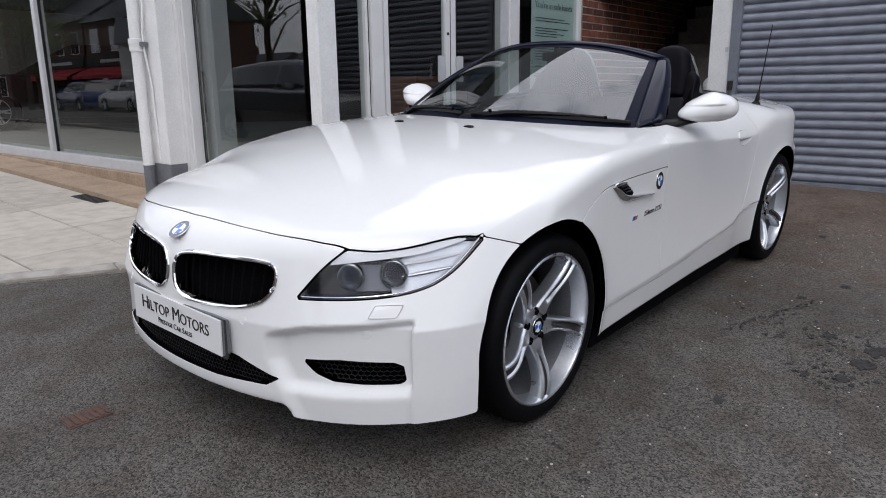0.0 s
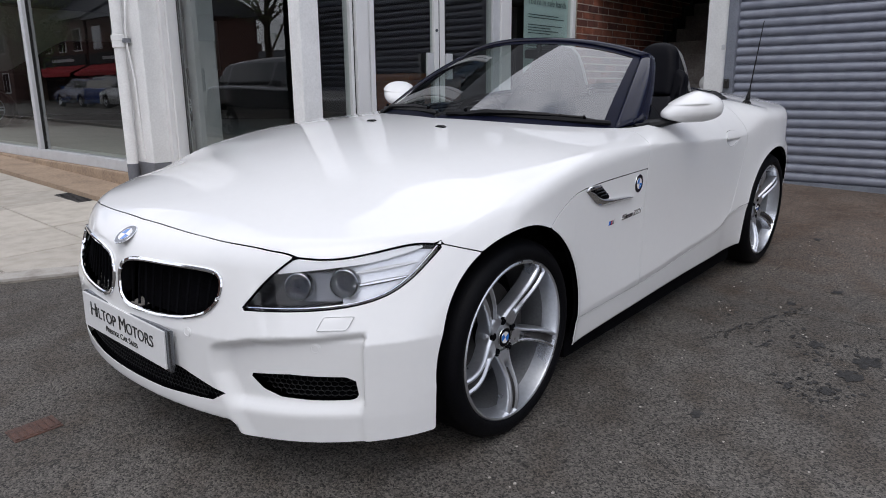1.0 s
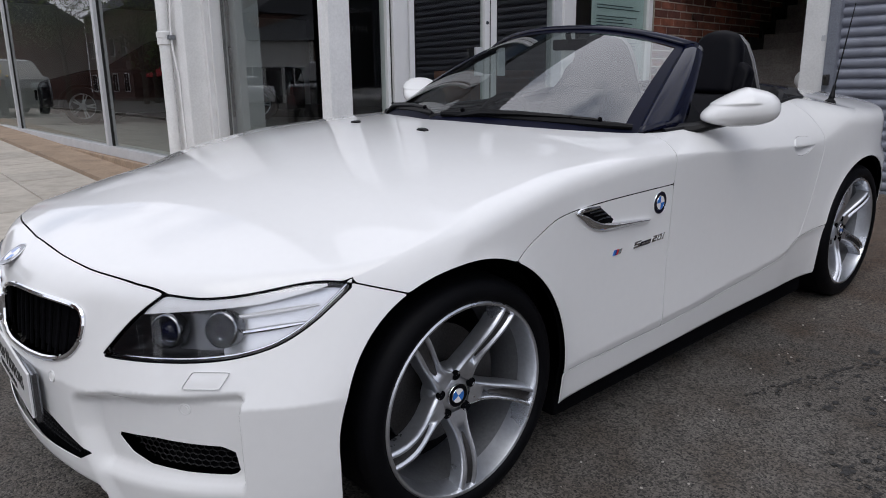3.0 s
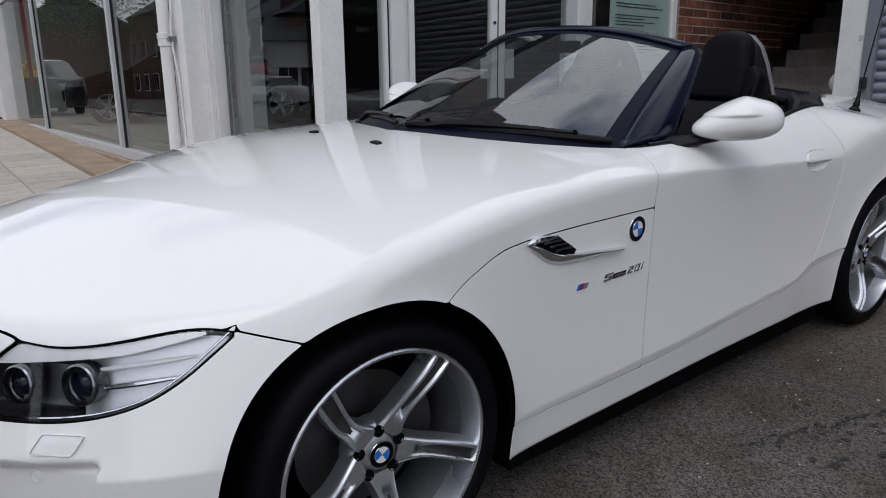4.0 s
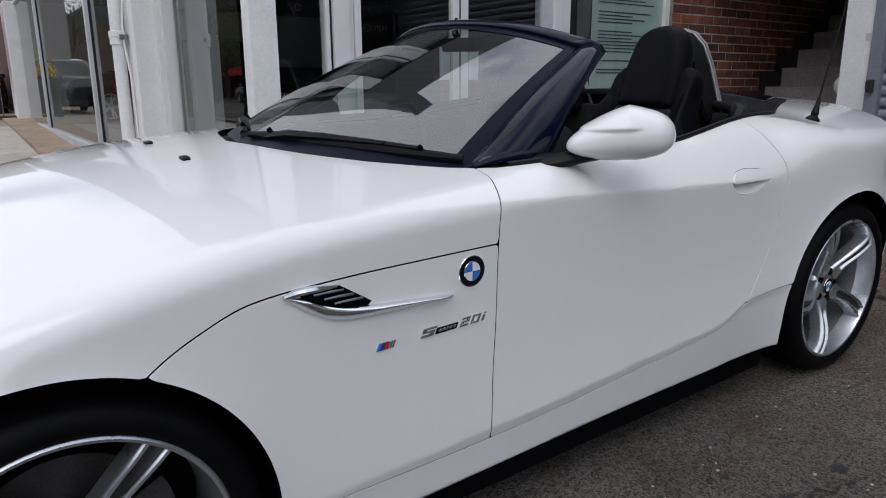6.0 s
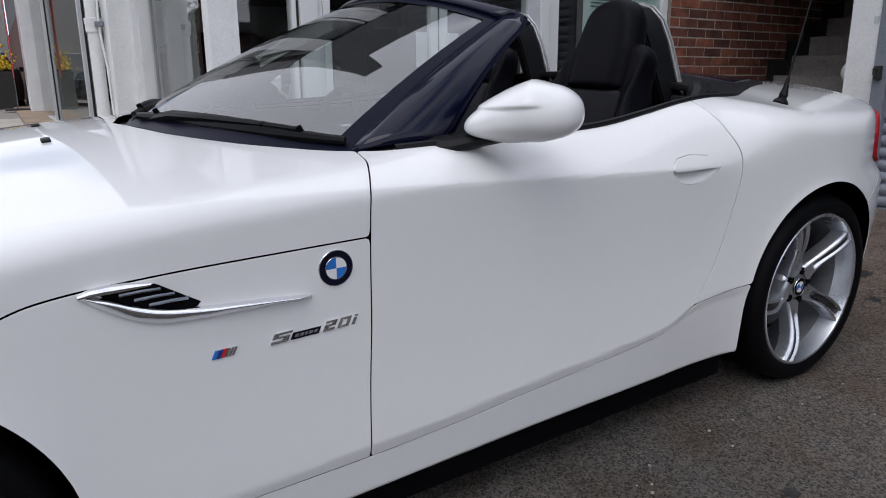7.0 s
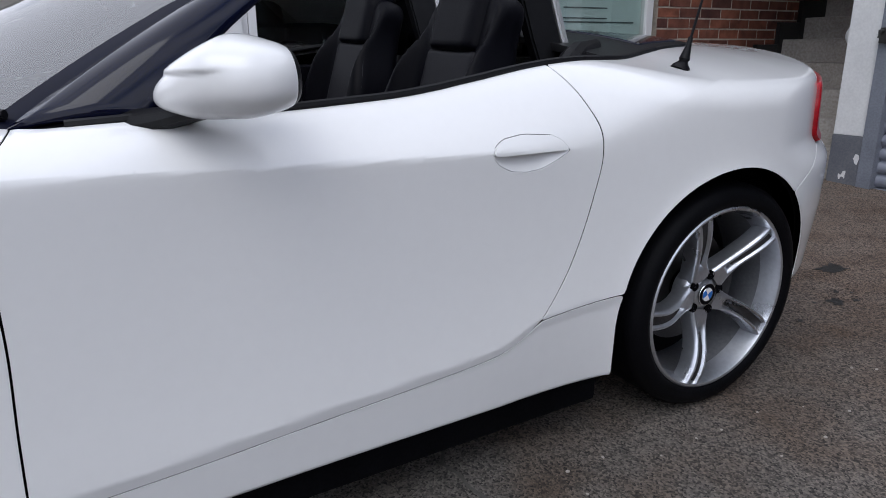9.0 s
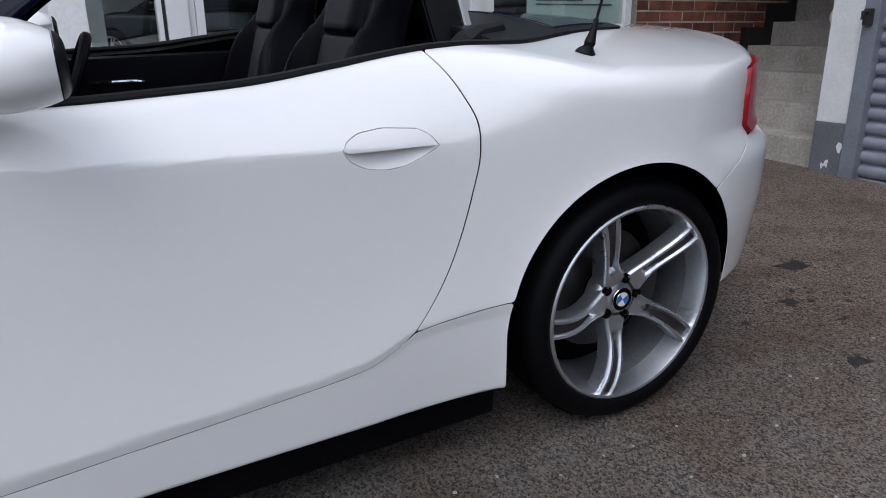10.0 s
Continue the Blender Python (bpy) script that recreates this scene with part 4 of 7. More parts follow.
def wiper(x0, x1, pivot):
    """Blade along the foot of the glass, a long arm above it from its pivot, and the clips between them."""
    pts = []
    for k in range(16):
        q = k / 15
        x = x0 + (x1 - x0) * q
        pts.append(glass_edge(x) + Vector((0, 0.030 + 0.040 * math.sin(math.pi * q), 0.012)) + Vector((0, -0.5, 0.85)) * 0.018)
    bm = bmesh.new()
    add_tube(bm, pts, [0.007 + 0.010 * math.sin(math.pi * k / 15) for k in range(16)], 8, flat=1.3)
    w = part("wiper", bm, SATIN_BLACK, car, "black windscreen wiper", smooth=True)
    bm = bmesh.new()
    a = Vector(pivot)
    arm = [a] + [p + Vector((0, -0.010 * (1 - i / 4), 0.012 + 0.006 * math.sin(math.pi * i / 4))) for i, p in enumerate(pts[4:15:3])]
    add_tube(bm, arm, [0.020, 0.018, 0.015, 0.011, 0.007], 8, flat=0.7)
    part("wiper_arm", bm, SATIN_BLACK, w, smooth=True)
    for k in (2, 5, 8, 11, 13):
        bm = bmesh.new()
        add_tube(bm, [pts[k] + Vector((0, 0.012, -0.012)), pts[k] + Vector((0, -0.006, 0.022))], [0.010, 0.007], 6)
        part("blade_clip", bm, MATT_BLACK, w)
    bm = bmesh.new()
    lathe(bm, [(0.0005, 0.034), (0.016, 0.034), (0.022, 0.024), (0.024, 0.0)], 16, "z")
    o = part("wiper_pivot", bm, SATIN_BLACK, w, smooth=True)
    o.matrix_local = Matrix.Translation(a - Vector((0, 0, 0.016)))


wiper(0.03, 0.655, (-0.02, 0.645, 0.922))
wiper(-0.60, -0.02, (-0.52, 0.80, 0.905))
for sgn in (1, -1):
    m = seat_on((sgn * 0.198, 0.405, 1.2), (0, 0, -1), up=(0, 1, 0))
    bm = bmesh.new()
    add_box(bm, (-0.021, -0.010, -0.002), (0.021, 0.010, 0.008), 0.004)
    for vt in bm.verts:
        if vt.co.z > 0.004:
            vt.co.x *= 0.7
    placed(part("washer_jet", bm, SATIN_BLACK, car, "small black washer jet", smooth=True), m)


# door mirrors
def mirror_field(x, y, z):
    """Housing that runs from a low point at its inner front end to a round outer rear end."""
    dx, dy = x - 0.872, y - 1.265
    u, v = -0.74 * dx - 0.67 * dy, 0.67 * dx - 0.74 * dy
    zc = 0.968 - 0.20 * np.maximum(0, u)
    uu = np.where(u > 0, np.abs(u / 0.142) ** 2.05, np.abs(u / 0.112) ** 2.4)
    tall = np.where(z > zc, 0.066, 0.056) * (1 - 0.34 * np.clip(u / 0.14, 0, 1) ** 1.2)
    ww = np.abs((z - zc) / tall) ** 2.3
    body = (uu + np.abs(v / 0.088) ** 2.2 + ww) ** 0.5 - 1
    ledge = 0.0065 * step(0.984, 0.991, z + 0.05 * u) * step(-0.05, 0.0, u) + 0.003 * step(0.931, 0.926, z) * step(-0.06, -0.02, u) * step(0.09, 0.05, u)
    return smax(body * 0.075 - ledge, y - 1.352, 0.012)


MV, MN, MF = surface_net(mirror_field, (0.70, 1.10, 0.87), (1.03, 1.40, 1.06), 0.0055)
for sgn in (1, -1):
    back = MV[:, 1] - 1.338
    flip = np.array([sgn, 1, 1])
    v, nrm, faces = clip(MV, MN, MF, -back - 0.001)
    h = link_mesh("door_mirror", v * flip, [f[::-1] for f in faces] if sgn < 0 else faces, PAINT, car, "white door mirror on a black foot", nrm * flip)
    v, nrm, faces = clip(MV, MN, MF, back - 0.001)
    link_mesh("mirror_frame", v * flip, [f[::-1] for f in faces] if sgn < 0 else faces, SATIN_BLACK, h, "", nrm * flip)
    bm = bmesh.new()
    pts = [(sgn * 0.83, 1.235, 0.925), (sgn * 0.785, 1.20, 0.912), (sgn * 0.745, 1.165, 0.900), (sgn * 0.70, 1.13, 0.892)]
    add_tube(bm, pts, [0.034, 0.034, 0.042, 0.052], 10, flat=0.5)
    part("mirror_foot", bm, SATIN_BLACK, h, "black mirror foot", smooth=True)
    # black sail panel in the corner of the door
    bm = bmesh.new()
    q = [(0.728, 1.05, 0.893), (0.722, 1.30, 0.898), (0.688, 1.265, 0.965), (0.672, 1.235, 0.985)]
    a = [bm.verts.new((sgn * x, y, z)) for x, y, z in q]
    b = [bm.verts.new((sgn * (x - 0.018), y, z - 0.002)) for x, y, z in q]
    bm.faces.new(a), bm.faces.new(b[::-1])
    for i in range(4):
        bm.faces.new((a[i], a[(i + 1) % 4], b[(i + 1) % 4], b[i]))
    bmesh.ops.bevel(bm, geom=list(bm.edges), offset=0.003, segments=1, affect="EDGES")
    part("sail_panel", bm, SATIN_BLACK, car, "black corner panel at the mirror")
    # black seal along the top of the door
    bm = bmesh.new()
    pts = []
    for y in np.linspace(1.02, 2.52, 40):
        x = float(OPEN_W(y)) - 0.004
        s = np.linspace(1.1, 0.7, 801)
        k = int(np.argmax(body_field(np.full_like(s, x), np.full_like(s, y), s) < 0))
        pts.append((sgn * x, float(y), float(s[k]) + 0.001))
    add_tube(bm, pts, 0.009, 8)
    part("door_seal", bm, SATIN_BLACK, car, "black rubber seal", smooth=True)
    bm = bmesh.new()
    add_box(bm, (sgn * 0.61, 0.98, 0.28), (sgn * 0.705, 2.16, 0.885), 0.02)
    add_box(bm, (sgn * 0.56, 1.25, 0.60), (sgn * 0.64, 1.90, 0.66), 0.02)
    part("door_card", bm, LEATHER, car, "black leather inner door panel", smooth=True)
    bm = bmesh.new()
    add_tube(bm, [(sgn * 0.598, 1.42, 0.80), (sgn * 0.585, 1.46, 0.806), (sgn * 0.585, 1.54, 0.806), (sgn * 0.60, 1.58, 0.80)], 0.007, 8)
    part("inner_handle", bm, CHROME, car, "chrome inner door handle", smooth=True)

# tub: floor, bulkheads, tunnel, dashboard
part("cabin_floor", box_bm((-0.66, 0.75, 0.20), (0.66, 2.26, 0.24), 0.01), CARPET, car)
part("rear_bulkhead", box_bm((-0.68, 2.20, 0.22), (0.68, 2.27, 0.945), 0.02), CARPET, car, "black carpeted bulkhead behind the seats")
bm = bmesh.new()
add_box(bm, (-0.12, 1.0, 0.22), (0.12, 2.22, 0.60), 0.04)
add_box(bm, (-0.10, 1.62, 0.56), (0.10, 2.05, 0.68), 0.03)
part("centre_console", bm, LEATHER, car, smooth=True)


def dash_field(x, y, z):
    ax = np.abs(x)
    hood = 0.040 * np.exp(-((x + 0.37) / 0.15) ** 4) * step(1.02, 1.2, y)
    top = z - (0.872 - 0.15 * np.maximum(0, y - 1.16) - 0.10 * np.maximum(0, ax - 0.5) + hood)
    f = smax(top, y - 1.33 + 0.35 * (0.85 - z), 0.05)
    f = smax(f, ax - 0.645, 0.03)
    return smax(smax(f, 0.70 - y, 0.02), 0.40 - z, 0.02)


v, nrm, q = surface_net(dash_field, (-0.70, 0.66, 0.36), (0.70, 1.40, 0.96), 0.025)
link_mesh("dashboard", v, q, DASH, car, "black moulded dashboard", nrm)
bm = bmesh.new()
sw = Matrix.Translation((-0.37, 1.345, 0.795)) @ Matrix.Rotation(radians(66), 4, "X")
ring = [(0.183 * math.cos(k * math.tau / 40), 0.183 * math.sin(k * math.tau / 40), 0) for k in range(40)]
add_tube(bm, ring, 0.0155, 10, closed=True)
wheel_ob = part("steering_wheel", bm, LEATHER, car, "black leather steering wheel", smooth=True)
wheel_ob.matrix_local = sw
bm = bmesh.new()
add_box(bm, (-0.065, -0.05, -0.02), (0.065, 0.05, 0.025), 0.02)
add_box(bm, (-0.17, -0.018, -0.008), (0.17, 0.018, 0.006), 0.006)
add_box(bm, (-0.020, -0.17, -0.008), (0.020, 0.0, 0.006), 0.006)
part("steering_hub", bm, SATIN_BLACK, wheel_ob, smooth=True)


# seats
def seat_fields():
    lean = radians(17)
    c, s = math.cos(lean), math.sin(lean)

    def local(y, z):
        dy, dz = y - 1.825, z - 0.52
        return dy * c - dz * s, dy * s + dz * c        # depth behind the face, height up the back

    def back(x, y, z):
        d, h = local(y, z)
        ax = np.abs(x)
        wide = 0.255 - 0.080 * step(0.26, 0.54, h) - 0.03 * step(0.25, 0.0, h)
        bolster = 0.055 * step(0.135, 0.20, ax) * step(0.64, 0.46, h) + 0.012 * step(0.15, 0.19, ax)
        f = smax(ax - wide, -d - bolster, 0.05)
        f = smax(f, d - 0.10, 0.05)
        return smax(smax(f, h - 0.625 + 0.55 * np.maximum(0, ax - 0.14), 0.04), -h, 0.03)

    def centre(x, y, z):
        d, h = local(y, z)
        f = smax(np.abs(x) - 0.128, -d - 0.010, 0.02)
        return smax(smax(f, d - 0.05, 0.02), np.maximum(h - 0.475, 0.02 - h), 0.02)

    def head(x, y, z):
        d, h = local(y, z)
        ax = np.abs(x)
        f = smax(ax - 0.128 + 0.20 * np.maximum(0, h - 0.60), np.abs(d - 0.030) - 0.056, 0.06)
        return smax(smax(f, h - 0.775, 0.09), 0.470 - h, 0.02)

    def cushion(x, y, z):
        ax = np.abs(x)
        f = smax(ax - 0.255, np.abs(y - 1.60) - 0.27, 0.05)
        return smax(smax(f, z - 0.50 - 0.04 * step(0.14, 0.2, ax), 0.04), 0.30 - z, 0.02)
    return back, centre, head, cushion


S_BACK, S_CENTRE, S_HEAD, S_CUSHION = seat_fields()
SEAT_BACK = surface_net(S_BACK, (-0.32, 1.60, 0.46), (0.32, 2.25, 1.24), 0.0125)
SEAT_REST = [(nm, surface_net(fld, lo, hi, 0.0125), mt) for nm, fld, lo, hi, mt in (
    ("seat_centre", S_CENTRE, (-0.2, 1.70, 0.48), (0.2, 2.10, 1.12), LEATHER_GREY),
    ("headrest", S_HEAD, (-0.2, 1.80, 0.92), (0.2, 2.25, 1.32), LEATHER),
    ("seat_cushion", S_CUSHION, (-0.32, 1.28, 0.27), (0.32, 1.93, 0.60), LEATHER))]
for sx in (0.345, -0.345):
    v, nrm, q = SEAT_BACK
    sb = link_mesh("seat", v + (sx, 0, 0), q, LEATHER, car, "black leather bucket seat", nrm)
    for nm, (v, nrm, q), mt in SEAT_REST:
        link_mesh(nm, v + (sx, 0, 0), q, mt, sb, "", nrm)
    # piping along the bolsters
    for e in (-1, 1):
        bm = bmesh.new()
        pts = []
        for h in np.linspace(0.05, 0.50, 14):
            wide = 0.255 - 0.080 * float(step(0.26, 0.54, h)) - 0.03 * float(step(0.25, 0.0, h)) - 0.006
            d = -0.055 * float(step(0.56, 0.40, h)) + 0.018
            c, s = math.cos(radians(17)), math.sin(radians(17))
            pts.append((sx + e * wide, 1.825 + d * c + h * s, 0.52 - d * s + h * c))
        add_tube(bm, pts, 0.0035, 6)
        part("piping", bm, LEATHER_GREY, sb, smooth=True)
    # roll hoop behind the seat: black frame with a silver outer band
    k = 1 if sx > 0 else -1
    arc = [(0.325 + dx, y, z) for dx, y, z in ((0.125, 2.285, 0.92), (0.100, 2.270, 1.00), (0.074, 2.250, 1.11), (0.060, 2.236, 1.165), (0.036, 2.215, 1.203), (0.0, 2.203, 1.216),
           (-0.036, 2.215, 1.203), (-0.060, 2.236, 1.165), (-0.074, 2.250, 1.11), (-0.100, 2.270, 1.00), (-0.125, 2.285, 0.92))]

    def band(lo, hi, front, rear):
        """A strip of the hoop's section, from lo to hi across its plane and from front to rear."""
        bm = bmesh.new()
        rings = []
        for x, y, z in arc:
            n = Vector((x - 0.325, 0, max(0.0, z - 1.10) * 1.6)).normalized() if abs(x - 0.325) > 0.001 or z > 1.1 else Vector((0, 0, 1))
            rings.append([bm.verts.new((k * (x + n.x * o), y - 0.045 + d, z + n.z * o)) for o, d in ((lo, front), (hi, front), (hi, rear), (lo, rear))])
        for p, q in zip(rings, rings[1:]):
            for i in range(4):
                bm.faces.new((p[i], p[(i + 1) % 4], q[(i + 1) % 4], q[i]))
        bm.faces.new(rings[0]), bm.faces.new(rings[-1][::-1])
        bmesh.ops.recalc_face_normals(bm, faces=bm.faces)
        bmesh.ops.bevel(bm, geom=[e for e in bm.edges if len(e.link_faces) == 2 and e.calc_face_angle(0) > 1.0], offset=0.006, segments=2, affect="EDGES")
        return bm
    hoop = part("roll_hoop", band(-0.022, 0.020, -0.075, 0.022), SATIN_BLACK, car, "black roll hoop with a satin silver band", smooth=True)
    part("hoop_band", band(-0.020, 0.026, 0.023, 0.044), SILVER_TRIM, hoop, "satin silver band", smooth=True)
# black cover over the roof stowage
deck = np.minimum(cockpit - 0.003, Y - 2.21)
patch("roof_cover", deck, SATIN_BLACK, car, 0.006, "black textured cover behind the seats", lip=0.02)
patch("rear_glass_cover", np.minimum(deck - 0.05, Y - 2.50), GLOSS_BLACK, car, 0.011, "dark folded rear window", lip=0.006)
bm = bmesh.new()
add_tube(bm, [(0.62, 2.10, 0.90), (0.60, 2.16, 0.945), (0.55, 2.22, 0.962), (0.50, 2.32, 0.975)], [0.028, 0.034, 0.03, 0.02], 10)
part("belt_guide", bm, SATIN_BLACK, car, "black belt guide", smooth=True)

# ---- door handles, badges, gills, aerial, tail lamps ----
for sgn in (1, -1):
    here = np.where(sgn * X > 0, handle, -1)
    line = 0.7855 - 0.02 * (Y - 1.85)
    pull = patch("door_handle", np.minimum(here - 0.0015, Z - line), PAINT, car, 0.004, "white pull handle over a round recess", lip=0.012)
    v, nrm, faces = clip(BV, BN, BF, here + 0.001)
    dep = np.clip(poly_field(v[:, 1], v[:, 2], HANDLE) / 0.030, 0, 1)
    v = v - nrm * (0.002 + 0.017 * dep)[:, None]
    link_mesh("handle_recess", v, faces, PAINT, pull)
    m = seat_on((sgn * 1.3, 0.812, 0.707), (-sgn, 0, 0))
    badge(car, m, 0.0345, name="side_badge")
    # chrome side gill: a blade with an upper face that looks up and a lower face that looks down, a lip and dark louvres
    def skin(y, z, out):
        p, n = on_body((sgn * 1.25, y, z), (-sgn, 0, 0))
        return p + Vector((sgn * out, 0, 0))
    low_z = spl([0.378, 0.42, 0.464, 0.512, 0.57, 0.66, 0.76], [0.740, 0.708, 0.682, 0.669, 0.665, 0.662, 0.659])
    top_z = spl([0.378, 0.42, 0.455, 0.50, 0.54, 0.57, 0.62, 0.70, 0.76], [0.745, 0.733, 0.716, 0.700, 0.692, 0.687, 0.682, 0.674, 0.666])
    verts, faces, ny = [], [], 34
    for i in range(ny):
        y = 0.378 + 0.382 * i / (ny - 1)
        a, b = float(low_z(y)), float(top_z(y))
        ends = min(1.0, i / 3, (ny - 1 - i) / 2)
        for q, out in ((0.0, 0.0), (0.03, 0.006), (0.60, 0.015), (0.70, 0.0165), (0.80, 0.015), (0.97, 0.008), (1.0, 0.0)):
            verts.append(skin(y, a + (b - a) * q, out * (0.25 + 0.75 * ends)))
    for i in range(ny - 1):
        for r in range(6):
            a = 7 * i + r
            faces.append((a, a + 7, a + 8, a + 1) if sgn > 0 else (a + 1, a + 8, a + 7, a))
    gl = link_mesh("side_gill", verts, faces, CHROME, car, "chrome side gill with dark louvres")
    bm = bmesh.new()
    add_tube(bm, [skin(y, z, 0.006) for y, z in ((0.378, 0.744), (0.396, 0.7475), (0.42, 0.748), (0.45, 0.7465), (0.485, 0.744))], [0.004, 0.007, 0.008, 0.007, 0.003], 8)
    part("gill_lip", bm, CHROME, gl, smooth=True)
    rec = np.where(sgn * X > 0.6, poly_field(Y, Z, [(0.405, 0.745), (0.490, 0.744), (0.575, 0.687), (0.535, 0.690), (0.495, 0.698), (0.452, 0.714), (0.415, 0.732)]), -1)
    patch("gill_recess", rec, MATT_BLACK, gl, 0.0015)
    for i in range(3):
        y0, z0 = 0.436 + 0.021 * i, 0.7345 - 0.0125 * i
        bm = bmesh.new()
        add_tube(bm, [skin(y0, z0, 0.004), skin(y0 + 0.035, z0 + 0.001, 0.006), skin(y0 + 0.062, z0 - 0.001, 0.004)], 0.0032, 6)
        part("louvre", bm, DARK_CHROME, gl, smooth=True)
    # small model badges: plain slanted bars on the panel
    def bars(name, y0, z0, items, h):
        m = seat_on((sgn * 1.3, y0, z0), (-sgn, 0, 0))
        for off, wd, lo, hi, mt in items:
            bm = bmesh.new()
            add_box(bm, (sgn * off, lo * h, -0.001), (sgn * (off + wd), hi * h, 0.0028 + 0.0004 * (hi - lo < 0.5)), 0.0007)
            for vt in bm.verts:
                vt.co.x += sgn * 0.5 * vt.co.y
            placed(part(name, bm, mt, car, "small slanted badge bar"), m)
    bars("model_badge", 0.566, 0.586, ((0.0, 0.0075, 0, 1, BLUE), (0.0078, 0.0075, 0, 1, PURPLE), (0.0156, 0.0075, 0, 1, RED), (0.0240, 0.0042, 0, 1, CHROME), (0.0295, 0.0042, 0, 1, CHROME), (0.0350, 0.0045, 0, 1, CHROME)), 0.015)
    bars("model_badge", 0.672, 0.586, ((0.0, 0.034, 0, 0.26, CHROME), (0.022, 0.012, 0.27, 0.42, CHROME), (0.0, 0.034, 0.43, 0.62, CHROME), (0.0, 0.011, 0.63, 0.76, CHROME), (0.0, 0.036, 0.77, 1.0, CHROME),
                                      (0.040, 0.056, 0, 0.66, GLOSS_BLACK), (0.045, 0.008, 0.2, 0.5, CHROME), (0.055, 0.008, 0.2, 0.5, CHROME), (0.065, 0.005, 0.2, 0.5, CHROME), (0.073, 0.008, 0.2, 0.5, CHROME), (0.084, 0.007, 0.2, 0.5, CHROME),
                                      (0.104, 0.024, 0, 0.24, CHROME), (0.104, 0.010, 0.25, 0.42, CHROME), (0.104, 0.024, 0.43, 0.62, CHROME), (0.118, 0.010, 0.63, 0.76, CHROME), (0.104, 0.024, 0.77, 1.0, CHROME),
                                      (0.134, 0.0075, 0, 1, CHROME), (0.1415, 0.010, 0, 0.24, CHROME), (0.1415, 0.010, 0.76, 1, CHROME), (0.1515, 0.0075, 0, 1, CHROME),
                                      (0.165, 0.0075, 0, 0.72, CHROME), (0.165, 0.0075, 0.80, 1, CHROME)), 0.0195)
    here = np.where(sgn * X > 0, tail, -1)
    tl = patch("tail_lamp", here - 0.002, RED_LENS, car, 0.012, "red tail lamp", lip=0.018)
    patch("tail_lamp_back", here + 0.005, MATT_BLACK, tl, -0.02)
q, n = on_body((0.715, 2.425, 1.2), (0, 0, -1))
bm = bmesh.new()
add_tube(bm, [q - Vector((0, 0.006, 0.006)), q + Vector((0, 0.000, 0.004)), q + Vector((0, 0.008, 0.022)), q + Vector((0, 0.017, 0.05)), q + Vector((0, 0.024, 0.075))], [0.026, 0.023, 0.014, 0.008, 0.006], 14)
ant = part("aerial", bm, SATIN_BLACK, car, "thin black whip aerial", smooth=True)
bm = bmesh.new()
add_tube(bm, [q + Vector((0, 0.023, 0.07)), q + Vector((0, 0.082, 0.265)), q + Vector((0, 0.135, 0.440))], [0.0035, 0.003, 0.0022], 8)
part("aerial_rod", bm, SATIN_BLACK, ant, smooth=True)

